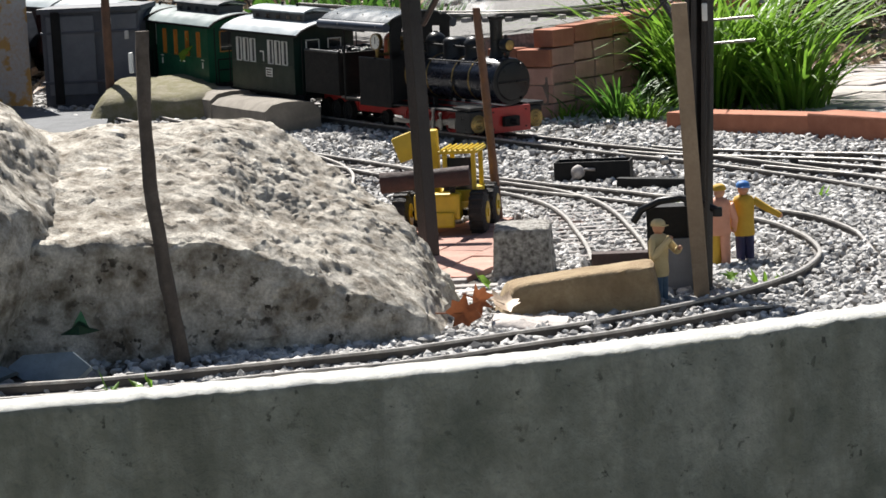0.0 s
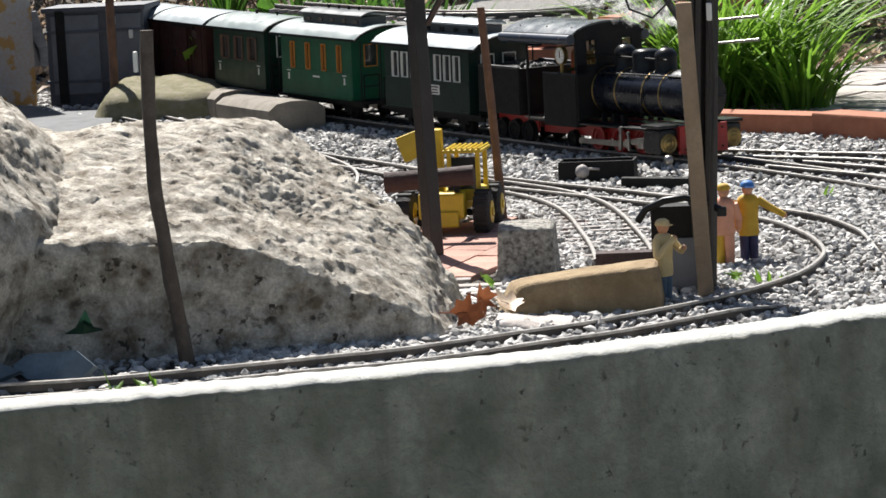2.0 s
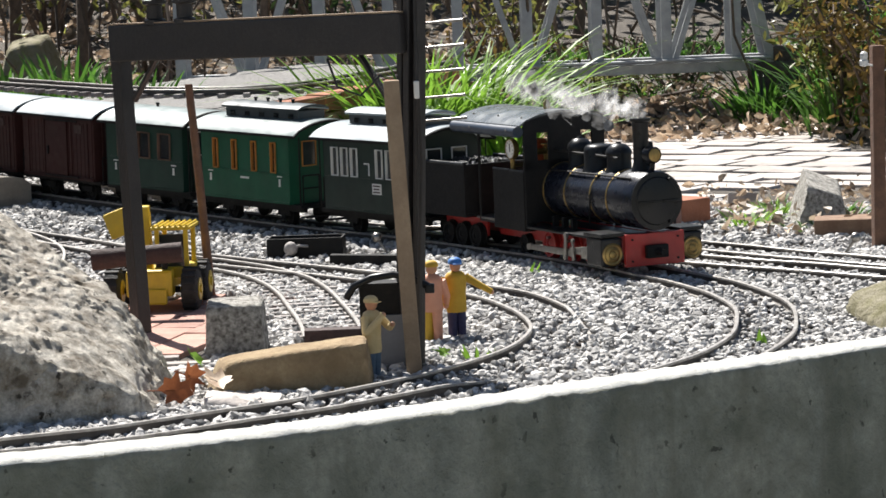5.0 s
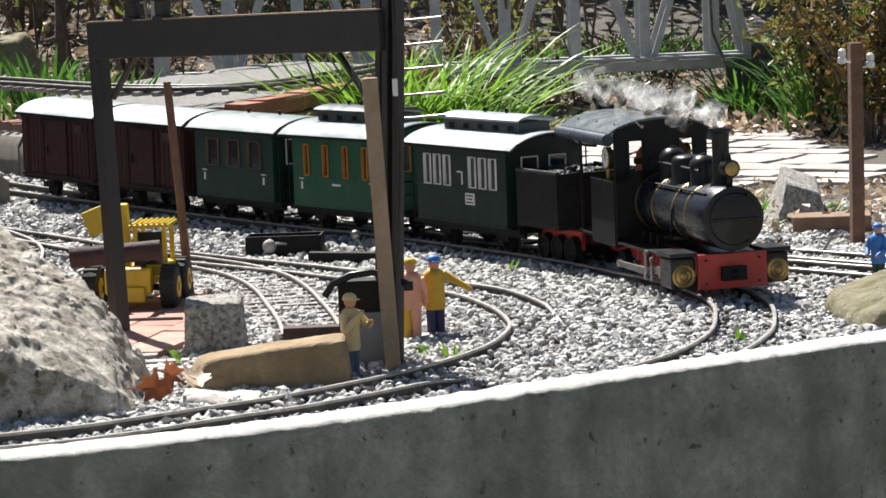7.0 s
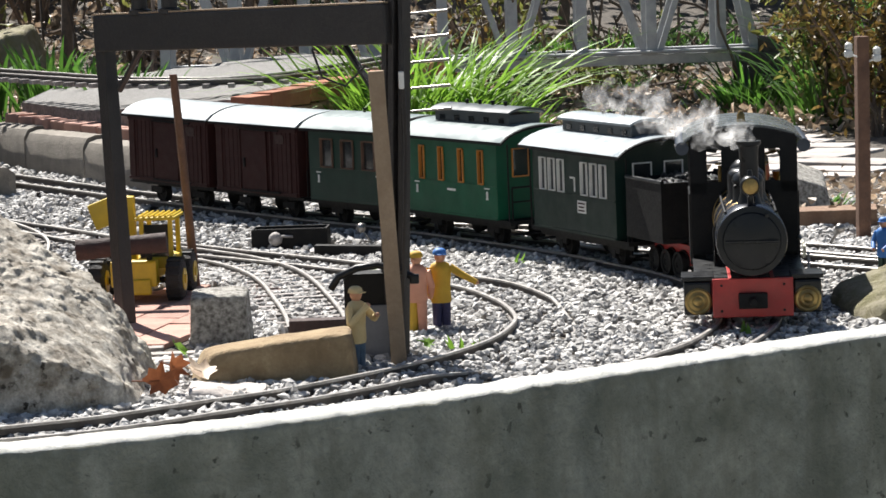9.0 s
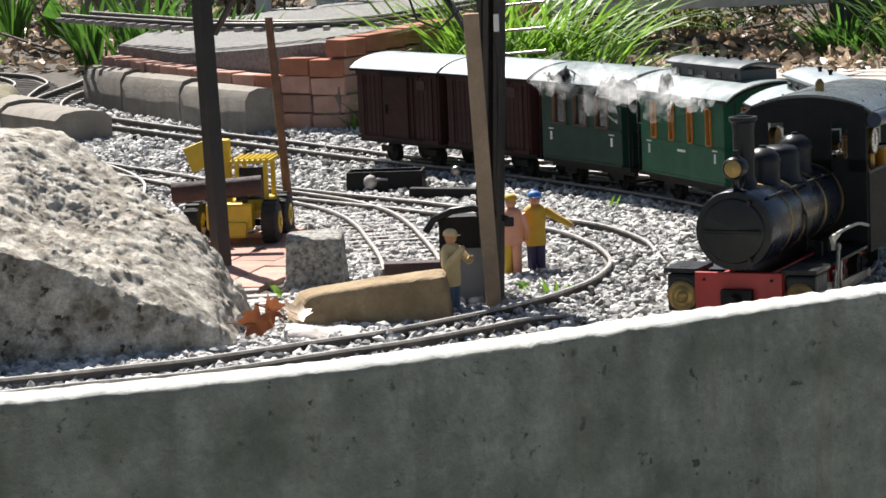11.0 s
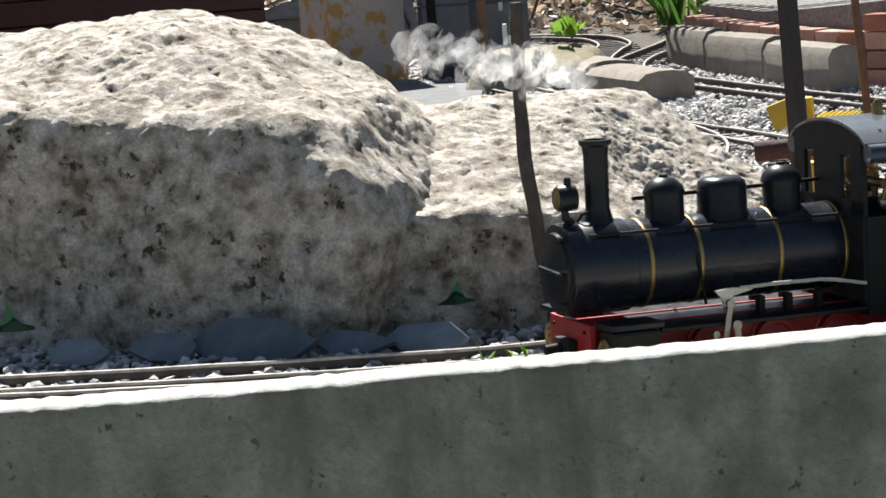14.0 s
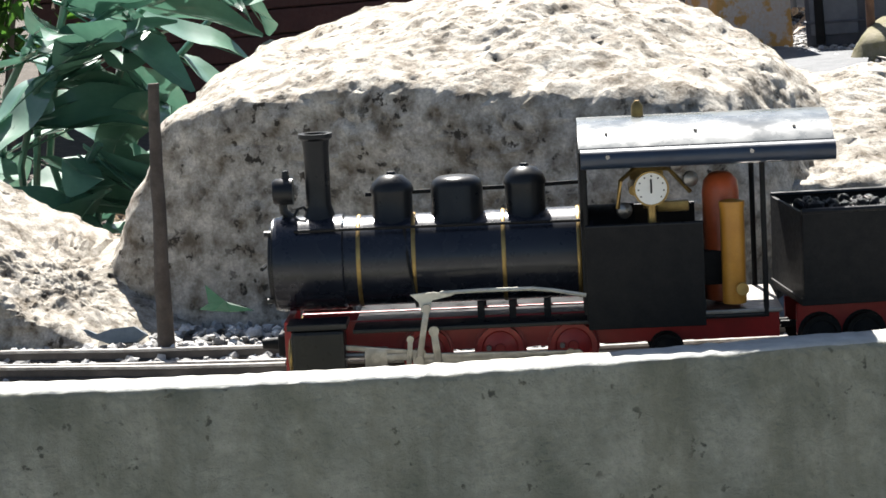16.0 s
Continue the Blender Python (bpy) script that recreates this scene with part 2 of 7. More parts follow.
def lathe(bm, profile, m=None, seg=24):
    """Turn a profile of (radius, height) round z."""
    rings = []
    for r, z in profile:
        ring = []
        for i in range(seg):
            a = 2 * math.pi * i / seg
            p = Vector((r * math.cos(a), r * math.sin(a), z))
            ring.append(bm.verts.new(m @ p if m is not None else p))
        rings.append(ring)
    for p, q in zip(rings, rings[1:]):
        for i in range(seg):
            bm.faces.new((p[i], p[(i + 1) % seg], q[(i + 1) % seg], q[i]))
    bm.faces.new(rings[0][::-1])
    bm.faces.new(rings[-1])


def sweep(bm, points, section, closed_ends=True, up=Vector((0, 0, 1))):
    """Carry a closed section of (side, up) along a line of points."""
    rings = []
    for i, p in enumerate(points):
        way = (points[min(i + 1, len(points) - 1)] - points[max(i - 1, 0)]).normalized()
        side = way.cross(up).normalized()
        lift = side.cross(way)
        rings.append([bm.verts.new(p + side * s + lift * h) for s, h in section])
    k = len(section)
    for a, b in zip(rings, rings[1:]):
        for i in range(k):
            bm.faces.new((a[i], a[(i + 1) % k], b[(i + 1) % k], b[i]))
    if closed_ends:
        bm.faces.new(rings[0][::-1])
        bm.faces.new(rings[-1])


def tube(bm, points, r, seg=8):
    sweep(bm, [Vector(p) for p in points], [(r * math.cos(2 * math.pi * i / seg), r * math.sin(2 * math.pi * i / seg)) for i in range(seg)])


def mesh_of(name, bm, mat, smooth=None):
    bmesh.ops.recalc_face_normals(bm, faces=bm.faces)
    me = bpy.data.meshes.new(name)
    bm.to_mesh(me)
    bm.free()
    me.materials.append(mat)
    if smooth:
        me.shade_smooth()
        if smooth < 180:
            me.set_sharp_from_angle(angle=radians(smooth))
    return me


def part(name, bm, mat, parent=None, label="", smooth=None, at=None):
    ob = new(name, mesh_of(name, bm, M[mat] if isinstance(mat, str) else mat, smooth))
    if parent is not None:
        ob.parent = parent
    if at is not None:
        ob.matrix_basis = at
    if label:
        tagged(ob, label)
    return ob


def settle(m, at=None):
    """A pose of the level plan, carried onto the slope of the near end with the thing's feet on it."""
    x, y = at or m.translation[:2]
    if math.hypot(x, y) < 1.0:
        return m
    k = nearer(x, y)
    eye = Matrix.Translation((0, 0, EYE_Z))
    return eye @ Matrix.Diagonal((k, k, k, 1)) @ eye.inverted() @ m


def thing(name, m, label, category, group="", kind=""):
    ob = new(name)
    ob.empty_display_size = 0.02
    ob.matrix_basis = settle(m)
    return tagged(ob, label, category, group, kind)


def solid(name, bm, mat, m, label, category, group="", kind="", smooth=None):
    return tagged(part(name, bm, mat, None, "", smooth, settle(m)), label, category, group, kind)


# ---------------------------------------------------------------- lines on the plan
# the ground climbs a little behind the crossing, to the left of the garden
EYE_Z, CLIMB = 0.315, 0.020
_old = np.linspace(0, 9, 900)
_up = CLIMB * np.clip(_old - 3.15, 0, 1.6)
_new = _old * (1 - _up / EYE_Z)


def hill(y):
    """Rise of the ground at depth y, in metres."""
    return np.interp(y, _new, _up)


def far(x, y):
    """A place of the level plan carried onto the climbing ground."""
    u = CLIMB * min(max(y - 3.15, 0.0), 1.6)
    k = 1 - u / EYE_Z
    return (x * k, y * k, u)


def nearer(x, y):
    """The near end of the garden climbs to the left: how much closer a place of the level plan lies there."""
    r = math.hypot(x, y)
    u = min(max((math.degrees(math.atan2(-x, max(y, 0.01))) + 4) / 34, 0.0), 1.0)
    v = min(max((2.30 - r) / 0.35, 0.0), 1.0)
    return 1 - 0.108 * (math.sqrt(u * u + 0.01) - 0.1) * v * v * (3 - 2 * v)


def banked(x):
    """The main line rises a little above the loop at its near end."""
    u = min(max((-0.18 - x) / 0.43, 0.0), 1.0)
    return 0.004 * u * u * (3 - 2 * u)


def slope(p):
    """A place of the level plan carried onto the slope at the near end."""
    k = nearer(p[0], p[1])
    return (p[0] * k, p[1] * k, EYE_Z + (p[2] - EYE_Z) * k)


class Line:
    """A smooth line through points of the plan, walked by its length."""
    def __init__(self, pts, step=0.004, climb=False, bank=False):
        p = np.array([(far(*a[:2]) if climb else (*a, 0.0)[:3]) for a in pts], float)
        p = np.vstack([2 * p[0] - p[1], p, 2 * p[-1] - p[-2]])
        out = []
        for i in range(1, len(p) - 2):
            n = max(2, int(np.linalg.norm(p[i + 1] - p[i]) / step))
            t = np.linspace(0, 1, n, endpoint=False)[:, None]
            out.append(0.5 * (2 * p[i] + (p[i + 1] - p[i - 1]) * t + (2 * p[i - 1] - 5 * p[i] + 4 * p[i + 1] - p[i + 2]) * t ** 2
                              + (3 * p[i] - p[i - 1] - 3 * p[i + 1] + p[i + 2]) * t ** 3))
        q = np.vstack(out + [p[-2:-1]])
        if climb:
            q = np.array([slope((a, b, c + (banked(a) if bank else 0.0))) for a, b, c in q])
        for _ in range(10):
            q[1:-1] = (q[:-2] + q[1:-1] + q[2:]) / 3
        self.q = q
        self.s = np.concatenate([[0], np.cumsum(np.linalg.norm(np.diff(q[:, :2], axis=0), axis=1))])
        self.length = float(self.s[-1])

    def at(self, s, off=0.0, z=0.0):
        x, y, h = (float(np.interp(s, self.s, self.q[:, k])) for k in range(3))
        if not off:
            return Vector((x, y, z + h))
        w = self.way(s)
        return Vector((x + w.y * off, y - w.x * off, z + h))

    def way(self, s):
        a, b = self.at(max(s - 0.01, 0)), self.at(min(s + 0.01, self.length))
        w = b - a
        w.z = 0.0
        return w.normalized()

    def near(self, pts):
        """Distance from each of pts to the line."""
        q = self.q[::4, :2]
        out = np.full(len(pts), 9.0)
        for i in range(0, len(q), 50):
            c = q[i:i + 50]
            out = np.minimum(out, np.sqrt(((pts[:, None, :] - c[None]) ** 2).sum(2)).min(1))
        return out


MAIN = Line([(-1.35, 5.10), (-1.10, 4.72), (-0.95, 4.45), (-0.80, 4.17), (-0.59, 3.80), (-0.39, 3.495), (-0.28, 3.34), (-0.135, 3.125), (-0.02, 2.965),
             (0.065, 2.83), (0.146, 2.685), (0.199, 2.565), (0.235, 2.475), (0.255, 2.390), (0.262, 2.31), (0.256, 2.235),
             (0.245, 2.163), (0.224, 2.095), (0.195, 2.033), (0.145, 1.960), (0.07, 1.885), (-0.02, 1.815), (-0.12, 1.765),
             (-0.23, 1.719), (-0.345, 1.678), (-0.46, 1.648), (-0.60, 1.626), (-0.80, 1.614), (-1.0, 1.622), (-1.25, 1.65), (-1.6, 1.71)], climb=True, bank=True)
LOOP = Line([(-0.95, 4.05), (-0.80, 3.80), (-0.66, 3.52), (-0.52, 3.235), (-0.41, 3.06), (-0.30, 2.91), (-0.20, 2.785), (-0.105, 2.675), (-0.02, 2.565), (0.045, 2.468),
             (0.079, 2.36), (0.091, 2.272), (0.090, 2.220), (0.079, 2.160), (0.062, 2.110), (0.02, 2.035), (-0.03, 1.973), (-0.09, 1.915), (-0.16, 1.865),
             (-0.233, 1.818), (-0.29, 1.797), (-0.39, 1.757), (-0.49, 1.734), (-0.58, 1.720), (-0.72, 1.705), (-0.86, 1.700), (-1.0, 1.704), (-1.25, 1.73), (-1.6, 1.79)], climb=True)

# ---------------------------------------------------------------- ground, wall, path
BED = -0.012          # level of the gravel, below the rail heads at 0
WALL_FRONT = Line([(-4.0, 2.05), (-2.0, 1.55), (-1.3, 1.45), (-0.85, 1.428), (-0.576, 1.461), (-0.364, 1.526), (-0.203, 1.578), (-0.076, 1.634), (0.002, 1.682),
                   (0.293, 1.868), (0.62, 2.08), (1.6, 2.72), (3.5, 3.9)])
WALL_THICK = 0.036
_order = np.argsort(WALL_FRONT.q[:, 0])


def wall_y(x):
    return float(np.interp(x, WALL_FRONT.q[_order, 0], WALL_FRONT.q[_order, 1]))


def rise(x, y):
    """Height of the garden: level round the tracks, a bank behind."""
    k = max(0.0, y - 4.35 - 0.10 * x)
    h = BED + 0.16 * k * k / (k + 0.8) + float(hill(y)) * min(1.0, max(0.0, (0.02 - x) / 0.14))
    side = max(0.0, -x - 1.15) * max(0.0, min(1.0, (y - 1.9) * 2))
    h += 0.12 * side
    far = max(0.0, y - 3.9)
    return h + min(far, 1.0) * 0.02 * noise.noise((x * 5, y * 5, 3.0))


def build_ground():
    xs = sorted(set([-60, -30, -15, -8, -5] + [round(-3.5 + 0.06 * i, 3) for i in range(110)] + [4, 6, 10, 20, 40, 60]))
    vs = [0.03] + [0.03 + 0.06 * i for i in range(1, 75)] + [5, 6, 7.5, 10, 14, 20, 35, 60, 120]
    bm = bmesh.new()
    grid = []
    for x in xs:
        y0 = wall_y(max(-3.9, min(3.4, x)))
        grid.append([bm.verts.new(slope((x, y0 + v, rise(x, y0 + v)))) for v in vs])
    for a, b in zip(grid, grid[1:]):
        for i in range(len(vs) - 1):
            bm.faces.new((a[i], b[i], b[i + 1], a[i + 1]))
    solid("ground", bm, "soil", Matrix(), "dark garden soil under the gravel and plants", "ground", kind="structure", smooth=180)
    # unseen ground sheet added below the wall; its tone governs bounce onto shaded fronts
    bm = bmesh.new()
    box(bm, (0, 0, -0.80), (120, 120, 0.1))
    solid("pavement", bm, "yard", Matrix(), "unseen grey ground below the retaining wall, toned for bounced light", "pavement", kind="structure")


def build_wall():
    n = int(WALL_FRONT.length / 0.006)
    section = [(-0.002, -0.95), (0.0, 0.0255), (-0.0015, 0.0285), (-0.004, 0.030), (-WALL_THICK + 0.003, 0.030), (-WALL_THICK, 0.027), (-WALL_THICK, -0.3), (-WALL_THICK, -0.95)]
    bm = bmesh.new()
    rings = []
    for i in range(n + 1):
        s = WALL_FRONT.length * i / n
        w = WALL_FRONT.way(s)
        side = Vector((w.y, -w.x, 0))
        p = WALL_FRONT.at(s)
        ring = []
        for a, h in section:
            j = (0.0008 * noise.noise((p.x * 45, p.y * 45, h * 90)) + 0.0024 * noise.noise((p.x * 330, p.y * 210, h * 200))) if h > 0.02 else 0
            j2 = 0.0010 * noise.noise((p.x * 160 + 9, p.y * 120, h * 60)) if h > 0.02 else 0
            q = p + side * (a + j) + Vector((0, 0, h + j2 + j * 0.4))
            k = nearer(p.x, p.y)
            ring.append(bm.verts.new((q.x * k, q.y * k, EYE_Z + (q.z - EYE_Z) * k)))
        rings.append(ring)
    n = len(section)
    for a, b in zip(rings, rings[1:]):
        for i in range(n):
            bm.faces.new((a[i], a[(i + 1) % n], b[(i + 1) % n], b[i]))
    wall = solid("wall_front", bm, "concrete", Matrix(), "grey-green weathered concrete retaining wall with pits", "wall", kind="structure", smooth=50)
    wall.data.materials.append(M["concrete_lit_top"])
    # top faces take the paler, sunlit tone
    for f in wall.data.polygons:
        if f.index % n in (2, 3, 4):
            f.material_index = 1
    # small dark pits and bumps that catch the light on its face
    rnd = random.Random(4)
    bm = bmesh.new()
    for i in range(260):
        s = rnd.uniform(0.3, 0.88) * WALL_FRONT.length
        p = Vector(slope(WALL_FRONT.at(s, -0.0022, rnd.uniform(-0.16, 0.015))))
        r = rnd.choice([0.0005, 0.0006, 0.0007, 0.0009, 0.0012, 0.0016])
        m = Matrix.Translation(p) @ Matrix.Diagonal((r, r, r * rnd.uniform(0.8, 1.9), 1))
        bmesh.ops.create_icosphere(bm, subdivisions=1, radius=1.0, matrix=m)
    part("pit", bm, "coal", wall, "small dark air holes in the concrete")["kind"] = "stuff"


build_ground()
build_wall()


# ---------------------------------------------------------------- track
RAIL = [(-0.0030, -0.0084), (0.0030, -0.0084), (0.0030, -0.0072), (0.0009, -0.0062), (0.0009, -0.0026), (0.0016, -0.0020),
        (0.0016, -0.0003), (0.0012, 0.0), (-0.0012, 0.0), (-0.0016, -0.0003), (-0.0016, -0.0020), (-0.0009, -0.0026), (-0.0009, -0.0062), (-0.0030, -0.0072)]
RAIL_TOP = [(RAIL[i][1] + RAIL[(i + 1) % len(RAIL)][1]) / 2 for i in range(len(RAIL))]


def track(line, s0, s1, label, sleeper_mat="sleeper", sink=0.0, z=0.0, bury=None):
    tr = thing("railway_track", Matrix(), label, "track", "garden railway tracks", "structure")
    n = int((s1 - s0) / 0.02)
    for off in (-0.0235, 0.0235):
        bm = bmesh.new()
        sweep(bm, [line.at(s0 + (s1 - s0) * i / n, off, z - (bury(line.at(s0 + (s1 - s0) * i / n)) if bury and off < 0 else 0.0) + 0.0006 * noise.noise((s0 + i * 0.3, off * 100, 1))) for i in range(n + 1)], RAIL)
        rl = part("rail", bm, "rail", tr, "dark weathered rail with a bright worn head", smooth=35)
        rl.data.materials.append(M["rail_head"])
        for f in rl.data.polygons:
            if RAIL_TOP[f.index % len(RAIL)] > -0.0012:
                f.material_index = 1
    bm = bmesh.new()
    box(bm, (0, 0, 0), (0.009, 0.078, 0.006), bevel=0.0008)
    me = mesh_of("sleeper", bm, M[sleeper_mat])
    for i in range(int((s1 - s0) / 0.0262)):
        s = s0 + 0.012 + i * 0.0262
        w = line.way(s)
        ob = new("sleeper", me)
        ob.parent = tr
        ob.matrix_basis = Matrix.Translation(line.at(s, 0, z - 0.0108 - sink)) @ Matrix.Rotation(math.atan2(w.y, w.x) + 0.03 * math.sin(i * 7.1), 4, "Z")
    return tr


SPUR = Line([(-0.46, 3.145), (-0.30, 2.885), (-0.235, 2.80), (-0.188, 2.725), (-0.155, 2.65), (-0.130, 2.55), (-0.112, 2.43), (-0.098, 2.33), (-0.090, 2.24)])
BACK = Line([(-0.18, 3.215), (-0.07, 3.085), (0.0, 3.035), (0.08, 2.98), (0.16, 2.925), (0.29, 2.74), (0.40, 2.60), (0.62, 2.34)])
OUTER = Line([(-0.05, 3.02), (0.05, 2.90), (0.14, 2.795), (0.25, 2.655), (0.34, 2.56), (0.44, 2.45), (0.62, 2.26)])
YARD = Line([(-0.55, 3.31), (-0.50, 3.19), (-0.455, 3.08), (-0.425, 2.97), (-0.41, 2.84), (-0.405, 2.70)], climb=True)
FAR_A = Line([(-0.62, 3.85), (-0.68, 4.02), (-0.70, 4.2), (-0.69, 4.4), (-0.68, 4.62), (-0.70, 4.9)], climb=True)
FAR_B = Line([(-0.70, 4.02), (-0.76, 4.2), (-0.78, 4.4), (-0.79, 4.56), (-0.86, 4.75), (-1.0, 4.87), (-1.2, 4.95)], climb=True)
track(MAIN, 0.15, MAIN.length, "main line rails on brown sleepers in grey ballast")
track(LOOP, 0.12, LOOP.length, "inner loop rails half buried in grey gravel", sink=0.003,
      bury=lambda p: 0.009 * min(1.0, max(0.0, (p.x + 0.02) / 0.05)) * min(1.0, max(0.0, (2.36 - p.y) / 0.06)))
track(SPUR, 0.06, SPUR.length, "short siding with sleepers coloured pale for sunlight, ending at a buffer", "sleeper_sunlit", -0.003)
track(BACK, 0.12, BACK.length, "straight back track beside the terracotta kerb", z=-0.001)
track(OUTER, 0.16, OUTER.length, "turnout track leaving the main line")
track(YARD, 0.05, YARD.length, "curved yard track going behind the boulder")
track(FAR_A, 0.05, FAR_A.length, "distant track curving away between the kerbs", z=0.002)
track(FAR_B, 0.05, FAR_B.length, "distant branch track in pale gravel", z=0.002)
TRACKS = (MAIN, LOOP, SPUR, BACK, OUTER, YARD, FAR_A, FAR_B)


# ---------------------------------------------------------------- boulders
def boulder(name, centre, planes, mat, label, detail=6, rough=0.012, grain=0.004, soft=7.0, seed=0.0, category="boulder", pits=0.0):
    """A block cut by planes (point on it, outward way), its corners rounded, its skin broken up at three sizes."""
    bm = bmesh.new()
    bmesh.ops.create_icosphere(bm, subdivisions=detail, radius=1.0)
    c = Vector(centre)
    cuts = []
    for p, n in planes:
        n = Vector(n).normalized()
        cuts.append((n, max(0.004, (Vector(p) - c).dot(n))))
    for v in bm.verts:
        d = v.co.normalized()
        share = [(max(0.0, d.dot(n)) / h) ** (soft - 1) for n, h in cuts]
        k = sum(w * max(0.0, d.dot(n)) / h for w, (n, h) in zip(share, cuts)) ** (-1.0 / soft)
        p = d * k
        out = sum((n * (w / h) for w, (n, h) in zip(share, cuts)), Vector()).normalized()
        q = p + Vector((seed, seed * 1.7, -seed))
        big = noise.fractal(q * 8, 1.0, 2.1, 3) * rough * 0.7
        crack = -abs(noise.noise(q * 15 + Vector((3, 3, 3)))) * rough * 0.8
        chips = (noise.turbulence(Vector((q.x * 40, q.y * 52, q.z * 80)), 4, True, amplitude_scale=0.60, frequency_scale=2.2) - 0.75) * grain
        hole = -max(0.0, noise.noise(q * 120) - 0.30) * pits
        v.co = p + out * (big + crack + chips + hole)
    ob = solid(name, bm, mat, Matrix(), label, category, smooth=35)
    ob.matrix_basis = settle(Matrix.Translation(c), (c.x * 0.92, c.y * 0.92))
    return ob


boulder("boulder", (-0.36, 2.05, 0.03),
        [((-0.43, 1.86, 0.080), (0.12, -0.25, 1.0)), ((-0.288, 1.916, 0.044), (0.62, -0.21, 1.0)), ((-0.222, 2.03, 0.026), (1.0, -0.05, 0.52)), ((-0.36, 1.885, 0.0), (0.385, -0.92, 0.02)),
         ((-0.345, 2.165, 0.08), (0.50, 0.82, 0.25)), ((-0.4, 2.26, 0.1), (0.0, 0.95, 0.25)), ((-0.64, 2.0, 0.05), (-1, -0.25, 0.05)), ((-0.4, 2.05, 0.140), (0, 0.1, 1)),
         ((-0.192, 2.0, 0.0), (1, 0.1, 0.1)), ((-0.4, 2.05, -0.04), (0, 0, -1))],
        "rock", "pale pitted limestone boulder sloping down to the gravel", 7, 0.009, 0.0042, 26.0, 1.3, pits=0.005)
boulder("boulder", (-0.72, 2.02, 0.06),
        [((-0.68, 1.850, 0.02), (-0.06, -0.99, 0.10)), ((-0.66, 1.885, 0.160), (0.03, -0.30, 0.95)), ((-0.504, 1.95, 0.116), (0.80, -0.12, 0.55)), ((-0.60, 2.12, 0.188), (0.30, -0.10, 0.95)),
         ((-1.0, 1.875, 0.067), (-0.90, -0.25, 0.43)), ((-0.856, 2.10, 0.194), (-0.19, -0.12, 0.98)), ((-0.7, 2.35, 0.1), (0, 0.95, 0.3)), ((-0.588, 2.14, 0.174), (0.66, 0.50, 0.55)), ((-0.474, 1.9, 0.07), (1, -0.2, -0.35)), ((-0.7, 2.0, -0.05), (0, 0, -1)),
         ((-0.72, 2.2, 0.211), (0.0, 0.02, 1))],
        "rock", "massive pale limestone boulder with a lit flat top", 7, 0.013, 0.0044, 24.0, 5.1, pits=0.006)


# ---------------------------------------------------------------- red tiles under the loader
def tiles():
    P = thing("tile_paving", pose(-0.250, 2.385, -0.012, 0, 0, -14), "worn pinkish clay tiles laid under the loader", "paving", kind="structure")
    rnd = random.Random(8)
    bm = bmesh.new()
    box(bm, (0, 0, 0), (0.0385, 0.0585, 0.008), bevel=0.0012)
    me = mesh_of("tile", bm, M["brick"])
    for i in range(4):
        for j in range(7):
            ob = new("tile", me)
            ob.parent = P
            ob.matrix_basis = pose(-0.06 + i * 0.040, -0.215 + j * 0.060 + 0.03 * (i % 2), 0.0005 + rnd.uniform(-0.001, 0.001), rnd.uniform(-1, 1), rnd.uniform(-1, 1), rnd.uniform(-1.5, 1.5))


tiles()


